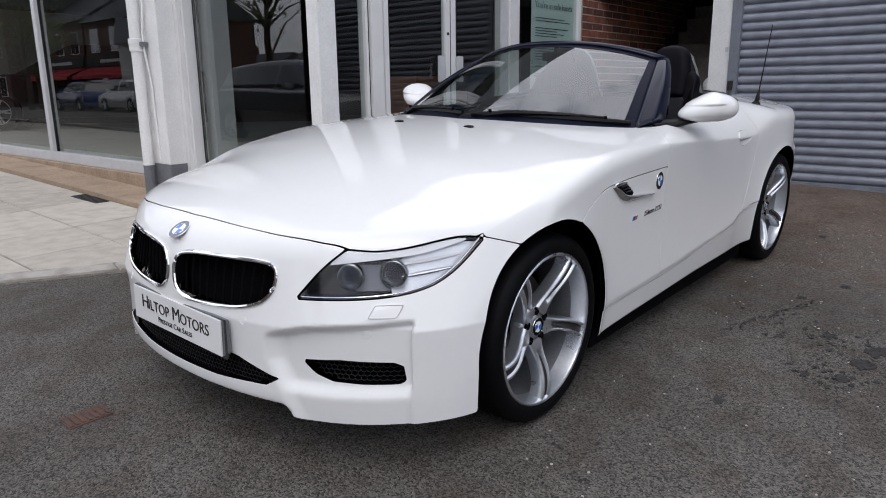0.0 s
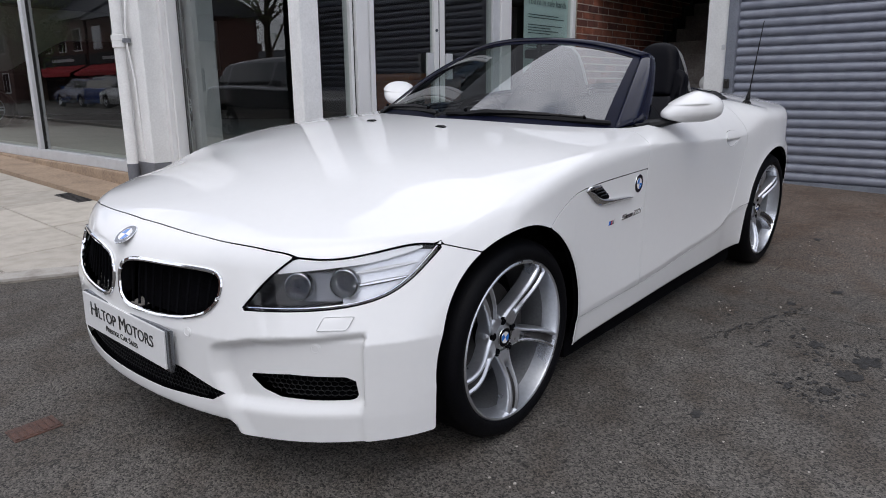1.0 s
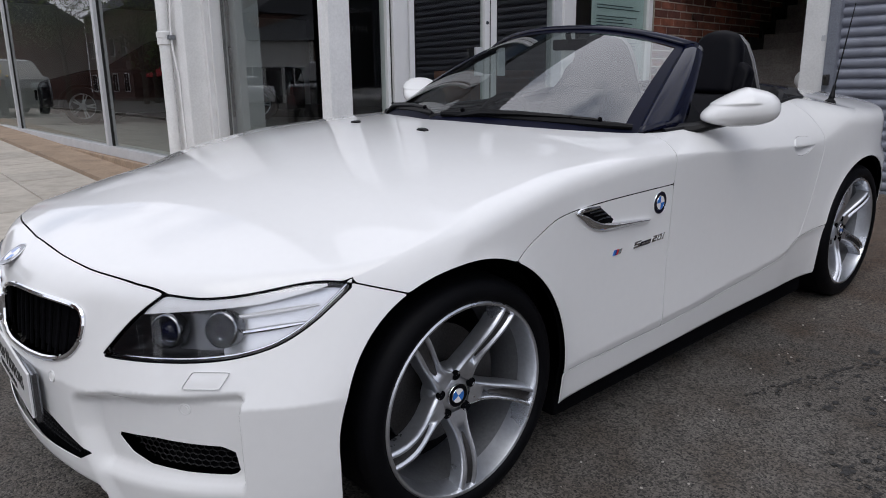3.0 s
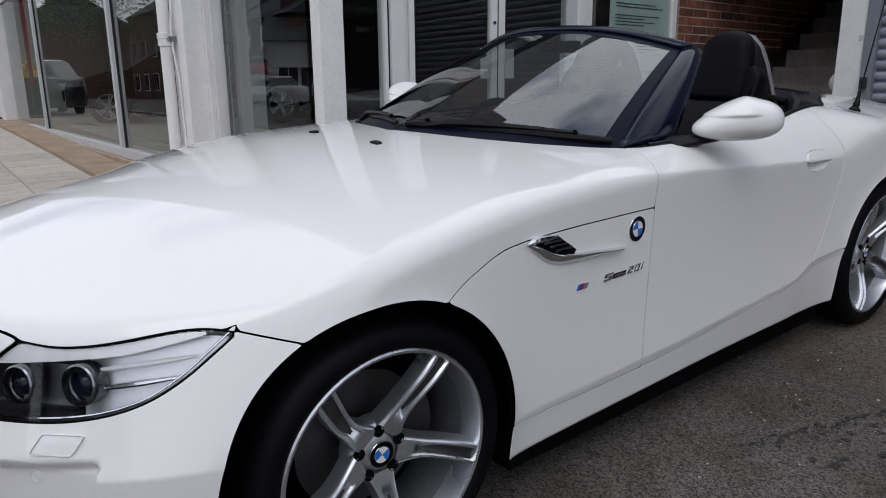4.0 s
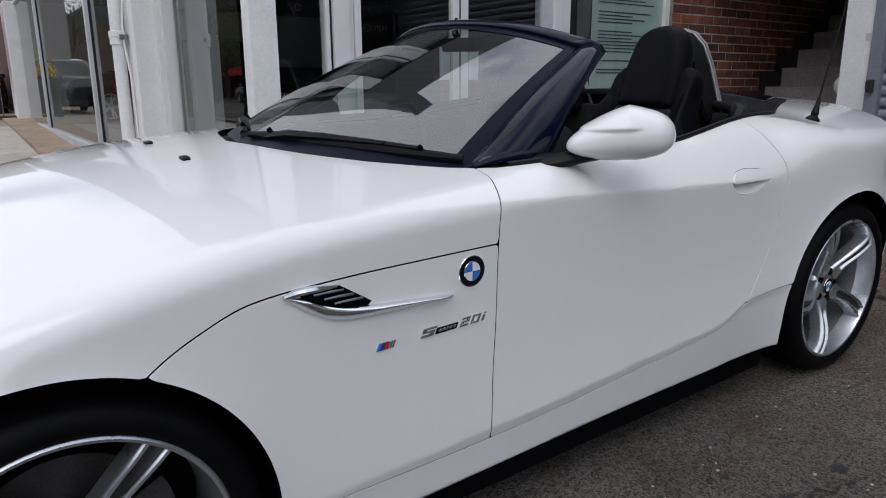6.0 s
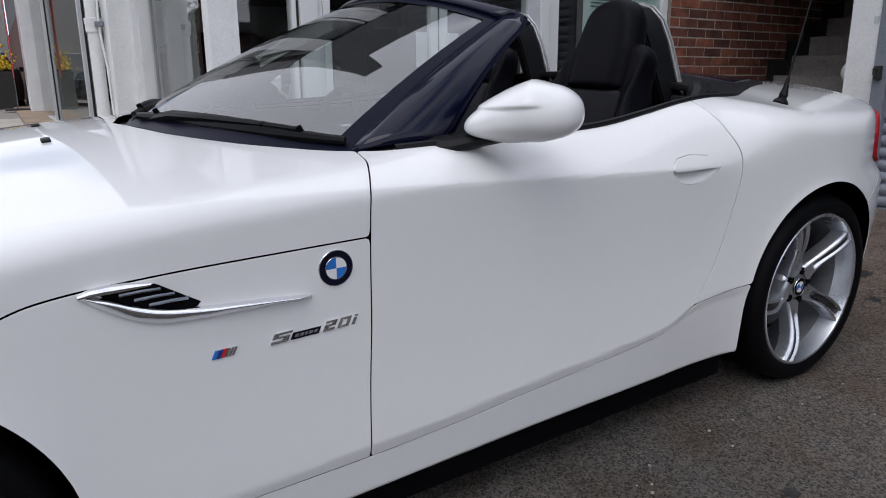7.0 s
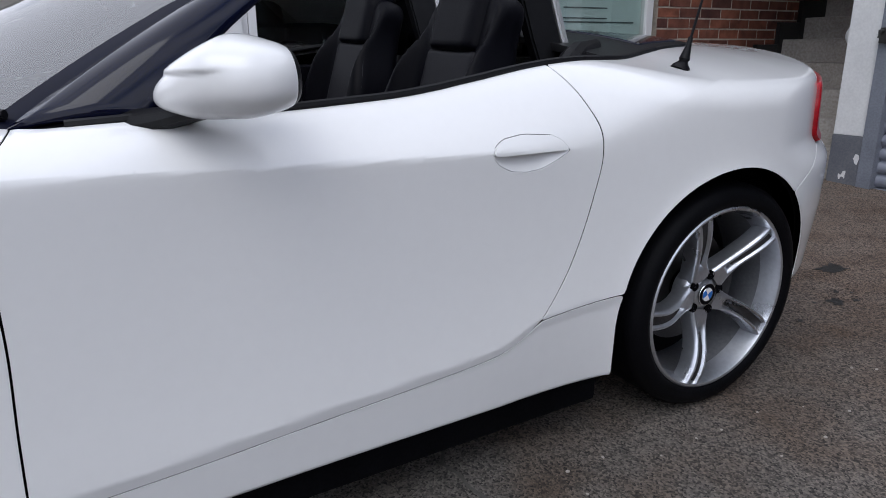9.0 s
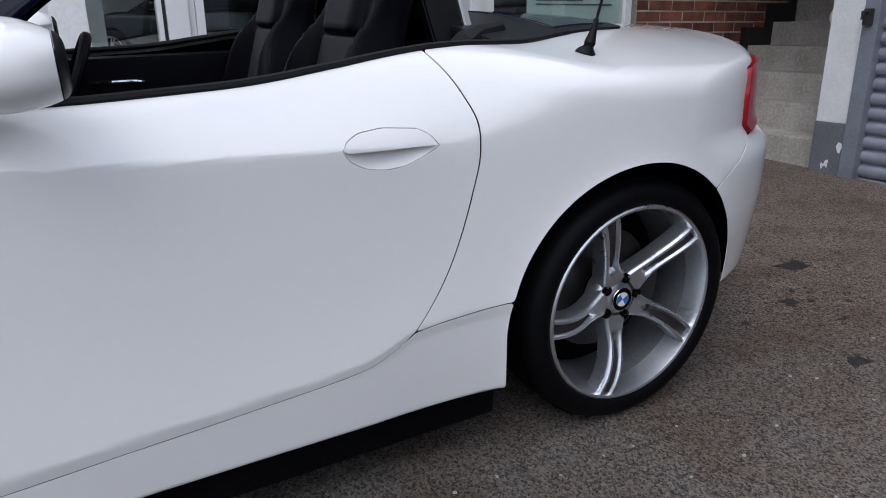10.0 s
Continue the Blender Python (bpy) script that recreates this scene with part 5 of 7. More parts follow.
# ---- materials of the place ----
def asphalt_mat():
    m = mat("worn_asphalt", (0.1, 0.1, 0.1), 0.82)
    n, l = m.node_tree.nodes, m.node_tree.links
    b = n["Principled BSDF"]
    co = n.new("ShaderNodeTexCoord")
    stones = n.new("ShaderNodeTexVoronoi")
    stones.inputs["Scale"].default_value = 190
    grit = n.new("ShaderNodeTexNoise")
    grit.inputs["Scale"].default_value, grit.inputs["Detail"].default_value = 85, 6
    wear = n.new("ShaderNodeTexNoise")
    wear.inputs["Scale"].default_value, wear.inputs["Detail"].default_value = 0.9, 6
    spots = n.new("ShaderNodeTexNoise")
    spots.inputs["Scale"].default_value, spots.inputs["Detail"].default_value = 4.5, 5
    for t in (stones, grit, wear, spots):
        l.new(co.outputs["Object"], t.inputs["Vector"])
    r1 = n.new("ShaderNodeValToRGB")
    r1.color_ramp.elements[0].position, r1.color_ramp.elements[1].position = 0.20, 0.80
    r1.color_ramp.elements[0].color, r1.color_ramp.elements[1].color = (0.009, 0.0088, 0.0086, 1), (0.156, 0.150, 0.143, 1)
    sep = n.new("ShaderNodeSeparateColor")
    l.new(stones.outputs["Color"], sep.inputs[0])
    mixv = n.new("ShaderNodeMix")
    mixv.inputs["Factor"].default_value = 0.42
    l.new(sep.outputs[0], mixv.inputs["A"])
    l.new(grit.outputs["Fac"], mixv.inputs["B"])
    l.new(mixv.outputs["Result"], r1.inputs["Fac"])
    r2 = n.new("ShaderNodeValToRGB")
    r2.color_ramp.elements[0].position, r2.color_ramp.elements[1].position = 0.30, 0.70
    r2.color_ramp.elements[0].color, r2.color_ramp.elements[1].color = (0.70, 0.65, 0.59, 1), (1.15, 1.12, 1.07, 1)
    l.new(wear.outputs["Fac"], r2.inputs["Fac"])
    mul = n.new("ShaderNodeMix")
    mul.data_type, mul.blend_type = "RGBA", "MULTIPLY"
    mul.inputs["Factor"].default_value = 1
    l.new(r1.outputs["Color"], mul.inputs["A"])
    l.new(r2.outputs["Color"], mul.inputs["B"])
    r3 = n.new("ShaderNodeValToRGB")
    r3.color_ramp.elements[0].position, r3.color_ramp.elements[1].position = 0.28, 0.56
    r3.color_ramp.elements[0].color, r3.color_ramp.elements[1].color = (0.66, 0.57, 0.48, 1), (1.04, 1.02, 1.0, 1)
    l.new(spots.outputs["Fac"], r3.inputs["Fac"])
    mul2 = n.new("ShaderNodeMix")
    mul2.data_type, mul2.blend_type = "RGBA", "MULTIPLY"
    mul2.inputs["Factor"].default_value = 1
    l.new(mul.outputs["Result"], mul2.inputs["A"])
    l.new(r3.outputs["Color"], mul2.inputs["B"])
    # brown dirt washed into the corner by the stairs and the shutter, with a ragged edge; its brightening also paints
    # in light
    off = n.new("ShaderNodeVectorMath")
    off.operation, off.inputs[1].default_value = "DISTANCE", (0.35, 4.55, 0.1)
    l.new(co.outputs["Object"], off.inputs[0])
    rag = n.new("ShaderNodeMath")
    rag.operation, rag.inputs[1].default_value = "MULTIPLY_ADD", 2.6
    l.new(spots.outputs["Fac"], rag.inputs[0])
    l.new(off.outputs["Value"], rag.inputs[2])
    dirt = n.new("ShaderNodeMapRange")
    dirt.inputs["From Min"].default_value, dirt.inputs["From Max"].default_value = 4.3, 1.9
    dirt.inputs["To Max"].default_value = 0.8
    l.new(rag.outputs[0], dirt.inputs["Value"])
    dirt_and_light = n.new("ShaderNodeMix")
    dirt_and_light.data_type, dirt_and_light.blend_type = "RGBA", "MULTIPLY"
    # Up to double brightness: dirt tint plus stronger light put into the colour.
    dirt_and_light.inputs["B"].default_value = (2.0, 1.66, 1.50, 1)
    l.new(dirt.outputs["Result"], dirt_and_light.inputs["Factor"])
    l.new(mul2.outputs["Result"], dirt_and_light.inputs["A"])
    l.new(dirt_and_light.outputs["Result"], b.inputs["Base Color"])
    bp = n.new("ShaderNodeBump")
    bp.inputs["Strength"].default_value, bp.inputs["Distance"].default_value = 0.45, 0.005
    hm = n.new("ShaderNodeMath")
    hm.operation = "SUBTRACT"
    l.new(grit.outputs["Fac"], hm.inputs[0])
    l.new(stones.outputs["Distance"], hm.inputs[1])
    l.new(hm.outputs[0], bp.inputs["Height"])
    l.new(bp.outputs["Normal"], b.inputs["Normal"])
    return m


def piece_mat(name, a, b_, rough, bump=0.25, bump_scale=40, stain=None):
    """A material whose pieces differ by object, with grain and dirt."""
    m = mat(name, a, rough, bump=bump, bump_scale=bump_scale)
    n, l = m.node_tree.nodes, m.node_tree.links
    b = n["Principled BSDF"]
    info = n.new("ShaderNodeObjectInfo")
    mix = n.new("ShaderNodeMix")
    mix.data_type = "RGBA"
    mix.inputs["A"].default_value, mix.inputs["B"].default_value = (*a, 1), (*b_, 1)
    l.new(info.outputs["Random"], mix.inputs["Factor"])
    geo = n.new("ShaderNodeNewGeometry")
    nz = n.new("ShaderNodeTexNoise")
    nz.inputs["Scale"].default_value, nz.inputs["Detail"].default_value = 9, 6
    l.new(geo.outputs["Position"], nz.inputs["Vector"])
    rp = n.new("ShaderNodeValToRGB")
    rp.color_ramp.elements[0].position, rp.color_ramp.elements[1].position = 0.32, 0.62
    d = stain or (0.66, 0.64, 0.61)
    rp.color_ramp.elements[0].color, rp.color_ramp.elements[1].color = (*d, 1), (1.05, 1.05, 1.05, 1)
    l.new(nz.outputs["Fac"], rp.inputs["Fac"])
    mul = n.new("ShaderNodeMix")
    mul.data_type, mul.blend_type = "RGBA", "MULTIPLY"
    mul.inputs["Factor"].default_value = 1
    l.new(mix.outputs["Result"], mul.inputs["A"])
    l.new(rp.outputs["Color"], mul.inputs["B"])
    l.new(mul.outputs["Result"], b.inputs["Base Color"])
    return m


ASPHALT = asphalt_mat()
SLAB = piece_mat("paving_slab", (0.42, 0.385, 0.335), (0.50, 0.46, 0.40), 0.85, 0.3, 70, (0.86, 0.85, 0.83))
SLAB_JOINT = mat("slab_joint", (0.28, 0.25, 0.215), 0.95, spread=0.4, scale=20)
KERB = piece_mat("kerb_stone", (0.36, 0.34, 0.31), (0.42, 0.39, 0.35), 0.85, 0.4, 60)
TAN_STONE = mat("tan_concrete", (0.40, 0.295, 0.205), 0.88, second=(0.24, 0.175, 0.125), scale=3.5, bump=0.5, bump_scale=45)
WHITE_WALL = mat("white_painted_render", (0.76, 0.76, 0.755), 0.6, spread=0.09, scale=5, bump=0.15, bump_scale=30)
GREY_BASE = mat("grey_paint_base", (0.115, 0.12, 0.14), 0.6, second=(0.17, 0.175, 0.19), scale=7, bump=0.2, bump_scale=40)
WHITE_FRAME = mat("white_aluminium_frame", (0.70, 0.70, 0.70), 0.35, spread=0.05, scale=9)
GREY_FRAME = mat("grey_aluminium_frame", (0.56, 0.57, 0.59), 0.45, metal=0.15, spread=0.10, scale=8)
BLACK_GASKET = mat("black_gasket", (0.008, 0.008, 0.008), 0.6, spread=0.3)
SHOP_GLASS = glass_mat("shop_window_glass", (0.86, 0.94, 0.92), 0.84, 0.0, 0.11)
BRICK = piece_mat("red_brick", (0.085, 0.030, 0.024), (0.27, 0.092, 0.052), 0.85, 0.5, 60, (0.5, 0.45, 0.43))
MORTAR = mat("brick_mortar", (0.44, 0.39, 0.33), 0.95, spread=0.35, scale=25, bump=0.3, bump_scale=90)
CONCRETE = mat("stair_concrete", (0.46, 0.425, 0.385), 0.88, second=(0.27, 0.245, 0.215), scale=4, bump=0.4, bump_scale=50)
BLACK_PAINT = mat("black_gloss_paint", (0.010, 0.010, 0.011), 0.4, spread=0.4, scale=10)
SLAT_PAINT = piece_mat("shutter_grey_paint", (0.235, 0.25, 0.30), (0.265, 0.28, 0.33), 0.42, 0.12, 90, (0.82, 0.82, 0.84))
SHUTTER_FRAME = mat("shutter_guide_grey", (0.20, 0.215, 0.255), 0.5, spread=0.2, scale=7, bump=0.1)
UPPER_GREY = mat("grey_unseen_wall", (0.12, 0.12, 0.125), 0.7, spread=0.2, scale=3, bump=0.2)
TILE = mat("showroom_tile", (0.72, 0.72, 0.69), 0.25, spread=0.08, scale=2)
# Near-black stands in for the dimness inside the showroom and the stairwell.
DARK_WALL = mat("near_black_wall", (0.012, 0.012, 0.014), 0.8, spread=0.3, scale=2)
SIGN_BOARD = mat("pale_sign_board", (0.74, 0.86, 0.86), 0.5, spread=0.04, scale=3)
SIGN_INK = mat("grey_sign_ink", (0.10, 0.13, 0.14), 0.6, spread=0.2)
WOOD = mat("orange_brown_wood", (0.30, 0.105, 0.035), 0.45, second=(0.20, 0.065, 0.022), scale=6)
RUST = mat("rusty_iron", (0.125, 0.060, 0.042), 0.75, second=(0.055, 0.034, 0.03), scale=30, bump=0.5, bump_scale=150)
IRON = mat("dark_cast_iron", (0.028, 0.026, 0.025), 0.7, spread=0.4, scale=30, bump=0.3)
PALE_JOINT = mat("asphalt_joint_grit", (0.085, 0.080, 0.072), 0.95, second=(0.05, 0.047, 0.043), scale=60)
ROAD_WHITE = mat("worn_road_paint", (0.62, 0.61, 0.58), 0.8, second=(0.30, 0.29, 0.28), scale=30)
WALL_LETTER = mat("white_vinyl_lettering", (0.55, 0.56, 0.57), 0.6, spread=0.1)
DARK_GLASS = mat("dark_car_glass", (0.01, 0.012, 0.014), 0.05, coat=1.0, spread=0.2)
BLACK_CAR = mat("black_car_paint", (0.006, 0.006, 0.008), 0.15, coat=1.0, spread=0.2)
GREY_CAR = mat("grey_car_paint", (0.16, 0.17, 0.185), 0.25, metal=0.4, coat=1.0, spread=0.08)
BLUE_CAR = mat("blue_car_paint", (0.02, 0.045, 0.16), 0.2, coat=1.0, spread=0.1)
WHITE_CAR = mat("silver_car_paint", (0.55, 0.56, 0.57), 0.25, metal=0.3, coat=1.0, spread=0.05)
HOUSE_BRICK = mat("far_brick", (0.12, 0.060, 0.046), 0.9, second=(0.08, 0.042, 0.034), scale=3, bump=0.3)
HOUSE_RENDER = mat("far_render", (0.30, 0.29, 0.27), 0.85, spread=0.12, scale=1.5)
HOUSE_WHITE = mat("far_white_render", (0.62, 0.61, 0.58), 0.8, spread=0.1, scale=1.5)
ROOF = mat("far_slate", (0.055, 0.058, 0.066), 0.75, spread=0.3, scale=5)
AWNING = mat("red_awning_cloth", (0.40, 0.025, 0.03), 0.8, spread=0.15)
BARK = mat("tree_bark", (0.085, 0.06, 0.045), 0.95, spread=0.4, scale=20, bump=0.6)
LEAF = mat("tree_leaf", (0.055, 0.085, 0.022), 0.6, second=(0.10, 0.12, 0.03), scale=3)
YELLOW_FLOWER = mat("yellow_flower", (0.65, 0.45, 0.02), 0.7, spread=0.2)
RED_VAN = mat("red_banner_cloth", (0.50, 0.05, 0.04), 0.7, spread=0.15)

# ---- ground, pavement and street ----
def ground_z(x, y):
    """Height of the sloping ground, which levels out away from the forecourt."""
    return float(-0.0340 * 14 * math.tanh(x / 14) + 0.0280 * 14 * math.tanh(y / 14))


def settle(p, up=0.0):
    return Vector((p[0], p[1], ground_z(p[0], p[1]) + up))


ticks = [math.sinh(k / 30 * 3.6) / math.sinh(3.6) * 320 for k in range(-30, 31)]
gv = [(x, y, ground_z(x, y)) for y in ticks for x in ticks]
gf = [(j * 61 + i, j * 61 + i + 1, (j + 1) * 61 + i + 1, (j + 1) * 61 + i) for j in range(60) for i in range(60)]
g = link_mesh("ground", gv, gf, ASPHALT)
tagged(g, "worn dark grey asphalt forecourt and road", "ground", kind="structure")


def slab_poly(poly, up, low, name, material, parent, bevel=0.004):
    """A flat piece with a plan outline, laid on the slope, with a bevelled top edge."""
    c = sum((Vector(p) for p in poly), Vector((0, 0))) / len(poly)
    verts, n = [], len(poly)
    for inset, h in ((0.0, -low), (0.0, up - bevel), (bevel, up)):
        for p in poly:
            d = (c - Vector(p)).normalized() * inset if inset else Vector((0, 0))
            q = Vector(p) + d
            verts.append(settle(q, h))
    faces = [tuple(range(2 * n, 3 * n))]
    for r in range(2):
        for i in range(n):
            faces.append((r * n + i, r * n + (i + 1) % n, (r + 1) * n + (i + 1) % n, (r + 1) * n + i))
    return link_mesh(name, verts, faces, material, parent, smooth=False)


def cut_plan(poly, a, b):
    """The part of a plan outline that lies left of the line from a to b."""
    a, b = Vector(a), Vector(b)
    side = lambda p: (b.x - a.x) * (p[1] - a.y) - (b.y - a.y) * (p[0] - a.x)
    out = []
    for p, q in zip(poly, poly[1:] + poly[:1]):
        if side(p) >= 0:
            out.append(p)
        if (side(p) >= 0) != (side(q) >= 0):
            t = side(p) / (side(p) - side(q))
            out.append((p[0] + t * (q[0] - p[0]), p[1] + t * (q[1] - p[1])))
    return out


KERB_A, KERB_B = (-3.05, -2.38), (-1.50, 0.56)      # the pavement ends along this line beside the forecourt
pav = cut_plan([(-26, -2.45), (-1, -2.45), (-1, 0.70), (-26, 0.70)], KERB_A, KERB_B)


def strip(name, near, far, up, low, material, n=30):
    """A long flat strip on the slope between two plan edges, each given by its ends."""
    verts, faces = [], []
    for i in range(n + 1):
        a, b = Vector(near[0]).lerp(Vector(near[1]), i / n), Vector(far[0]).lerp(Vector(far[1]), i / n)
        verts += [settle(a, -low), settle(a, up), settle(b, up), settle(b, -low)]
        if i:
            k = 4 * i
            faces += [(k - 4 + r, k + r, k + 1 + r, k - 3 + r) for r in range(3)]
    faces += [(0, 1, 2, 3), (4 * n + 3, 4 * n + 2, 4 * n + 1, 4 * n)]
    return link_mesh(name, verts, faces, material, None, smooth=False)


pavement = strip("pavement", ((-26, -2.45), (-3.087, -2.45)), ((-26, 0.70), (-1.426, 0.70)), 0.012, 0.1, SLAB_JOINT)
tagged(pavement, "pale paved footway in front of the showroom", "pavement", kind="structure")
inner_a, inner_b = (KERB_A[0] - 0.16, KERB_A[1] + 0.04), (KERB_B[0] - 0.16, KERB_B[1] + 0.04)
rng = random.Random(4)
row = 0
y = 0.69
while y > -2.3:
    depth = 0.60
    x = -1.2 - (row % 2) * 0.42 - 0.15 * rng.random()
    while x > -13.5:
        w = rng.choice((0.60, 0.75, 0.90))
        q = [(x - w + 0.006, y - depth + 0.006), (x - 0.006, y - depth + 0.006), (x - 0.006, y - 0.006), (x - w + 0.006, y - 0.006)]
        q = cut_plan(q, inner_a, inner_b)
        if len(q) > 2:
            slab_poly(q, 0.020 + 0.003 * rng.random(), 0.02, "paving_slab", SLAB, pavement)
        x -= w
    y -= depth
    row += 1
n_kerb = 4
for k in range(n_kerb):
    a, b = Vector(KERB_A).lerp(Vector(KERB_B), k / n_kerb), Vector(KERB_A).lerp(Vector(KERB_B), (k + 0.993) / n_kerb)
    d = Vector((-0.15, 0.035))
    slab_poly([tuple(a), tuple(b), tuple(b + d), tuple(a + d)], 0.026, 0.1, "kerb_stone", KERB, pavement, 0.010)
for k in range(26):
    x = -3.1 - k * 0.9
    slab_poly([(x - 0.893, -2.57), (x, -2.57), (x, -2.44), (x - 0.893, -2.44)], 0.07, 0.1, "kerb_stone", KERB, pavement, 0.012)
# tan concrete apron under the shop front
apron = strip("apron", ((-26, 0.70), (-1.86, 0.70)), ((-26, 1.2), (-1.86, 1.2)), 0.055, 0.1, TAN_STONE)
tagged(apron, "stained tan concrete apron under the shop front", "apron", kind="structure")


def small_cover(name, cx, cy, sx, sy, material, label, bars, along_x=True):
    ob = thing(name, label, "cover", Matrix.Translation(settle((cx, cy))))
    tilt = Matrix.Rotation(math.atan(-0.028) * -1, 4, "X") @ Matrix.Rotation(math.atan(0.034), 4, "Y")
    ob.matrix_world = ob.matrix_world @ tilt
    base = 0.024 if cx < -3 else 0.004
    bm = bmesh.new()
    add_box(bm, (-sx / 2, -sy / 2, -0.01), (sx / 2, sy / 2, base), 0.002)
    part("cover_frame", bm, material, ob)
    for k in range(bars):
        bm = bmesh.new()
        if along_x:
            yy = -sy / 2 + sy * (k + 0.5) / bars
            add_box(bm, (-sx * 0.42, yy - sy / bars * 0.28, base), (sx * 0.42, yy + sy / bars * 0.28, base + 0.004), 0.001)
        else:
            xx = -sx / 2 + sx * (k + 0.5) / bars
            add_box(bm, (xx - sx / bars * 0.28, -sy * 0.42, base), (xx + sx / bars * 0.28, sy * 0.42, base + 0.004), 0.001)
        part("cover_rib", bm, material, ob)
    return ob


small_cover("stopcock_cover", -0.342, -1.018, 0.098, 0.145, RUST, "small rusty iron stopcock cover in the asphalt", 7)
small_cover("drain_grate", -4.15, 0.62, 0.50, 0.13, IRON, "dark iron drain grate in the pavement", 9, False)


def stain(name, cx, cy, r, material, label, seed, up=0.0025, stretch=1.5):
    q = random.Random(seed)
    pts = []
    for k in range(18):
        a = math.tau * k / 18
        rr = r * (0.45 + 0.75 * q.random())
        pts.append((cx + rr * math.cos(a), cy + rr * stretch * math.sin(a)))
    verts = [settle((cx, cy), up)] + [settle(p, up) for p in pts]
    ob = link_mesh(name, verts, [(0, 1 + k, 1 + (k + 1) % 18) for k in range(18)], material, None, smooth=False)
    return tagged(ob, label, "stain", group="stains on the asphalt")


OIL = mat("dark_oil_stain", (0.010, 0.0095, 0.009), 0.6, second=(0.030, 0.028, 0.026), scale=40, bump=0.4, bump_scale=150)
for i, (sx, sy, r) in enumerate(((1.43, 1.40, 0.030), (1.45, 0.92, 0.022), (1.57, 0.98, 0.028), (1.60, 1.16, 0.045), (1.63, 1.35, 0.05), (1.27, 0.50, 0.022), (1.27, 1.27, 0.018), (1.21, 1.87, 0.022),
                                 (1.80, 1.45, 0.05), (0.39, 3.83, 0.055), (0.62, 3.5, 0.03), (1.0, 3.3, 0.035), (1.35, 2.2, 0.03))):
    stain("oil_stain", sx, sy, r, OIL, "small dark oil stain on the asphalt", 20 + i)
# drops spattered round the stains and along a tyre track
q = random.Random(77)
verts, faces = [], []
spots = [(1.43, 1.40, 0.06), (1.57, 1.00, 0.07), (1.61, 1.25, 0.10), (1.48, 0.94, 0.05), (1.70, 1.50, 0.12), (1.20, 1.55, 0.10), (0.6, 3.6, 0.2)]
drops = [(q.gauss(cx, sp), q.gauss(cy, sp * 1.3), q.uniform(0.003, 0.012)) for cx, cy, sp in spots for _ in range(26)]
drops += [(1.05 + 0.22 * k / 60 + q.gauss(0, 0.012), 1.15 + 0.7 * k / 60, q.uniform(0.004, 0.009)) for k in range(60)]
drops += [(q.uniform(0.3, 2.0), q.uniform(-1.2, 0.6), q.uniform(0.003, 0.007)) for _ in range(60)]
for cx, cy, r in drops:
    b = len(verts)
    verts.append(settle((cx, cy), 0.0028))
    for k in range(9):
        a, rr = math.tau * k / 9, r * q.uniform(0.5, 1.3)
        verts.append(settle((cx + rr * math.cos(a), cy + rr * 1.3 * math.sin(a)), 0.0028))
    faces += [(b, b + 1 + k, b + 1 + (k + 1) % 9) for k in range(9)]
o = link_mesh("oil_spatter", verts, faces, OIL, None, smooth=False)
tagged(o, "dark oil drops spattered on the asphalt", "stain", kind="stuff")
# a joint where two layings of asphalt meet
verts, faces = [], []
q = random.Random(15)
for k in range(41):
    x = 0.45 + 2.2 * k / 40
    y = 1.72 + 0.045 * (x - 0.5) + q.gauss(0, 0.006) + 0.02 * math.sin(x * 5)
    w = 0.004 + 0.004 * q.random()
    verts += [settle((x, y - w), 0.0022), settle((x, y + w), 0.0022)]
    if k:
        faces.append((2 * k - 2, 2 * k, 2 * k + 1, 2 * k - 1))
o = link_mesh("asphalt_joint", verts, faces, PALE_JOINT, None, smooth=False)
tagged(o, "thin gritty joint between two layings of asphalt", "joint", kind="structure")
line = slab_poly([(-0.95, -1.62), (0.0, -1.36), (0.02, -1.44), (-0.93, -1.72)], 0.003, 0.01, "painted_line", ROAD_WHITE, None, 0.001)
tagged(line, "worn white painted line on the asphalt", "road marking", kind="structure")
# pale grit on the asphalt
bm = bmesh.new()
rng = random.Random(9)
for k in range(220):
    x, y = rng.uniform(0.9, 2.2), rng.uniform(-0.5, 4.6)
    s = rng.uniform(0.002, 0.006)
    p = settle((x, y), s * 0.4)
    bmesh.ops.create_icosphere(bm, subdivisions=0, radius=s, matrix=Matrix.Translation(p) @ Matrix.Diagonal((1, rng.uniform(0.6, 1.4), 0.6, 1)))
grit = part("grit", bm, CONCRETE)
tagged(grit, "loose pale grit scattered on the asphalt", "grit", kind="stuff")

# ---- the showroom: front along x at y = 1.2, side return along y at x = -1.88 ----
TOP = 2.85


def wall_box(name, a, b, material, label, bevel=0.0, category="wall"):
    ob = part(name, box_bm(a, b, bevel), material)
    return tagged(ob, label, category, kind="structure")


wall_box("wall_neighbour", (-40.0, -1.7, -0.5), (-31.0, 1.15, 6.5), HOUSE_RENDER, "plain rendered gable beyond the showroom")
# column with grey base, between the two front windows
wall_box("wall_column", (-3.82, 1.05, 0.47), (-3.52, 1.34, TOP), WHITE_WALL, "white painted column of the shop front", 0.008)
wall_box("wall_column_base", (-3.825, 1.045, -0.2), (-3.515, 1.345, 0.47), GREY_BASE, "grey painted foot of the white column", 0.008)
wall_box("wall_corner_post", (-1.93, 1.30, -0.2), (-1.81, 1.46, TOP), WHITE_WALL, "white corner post of the shop front", 0.006)
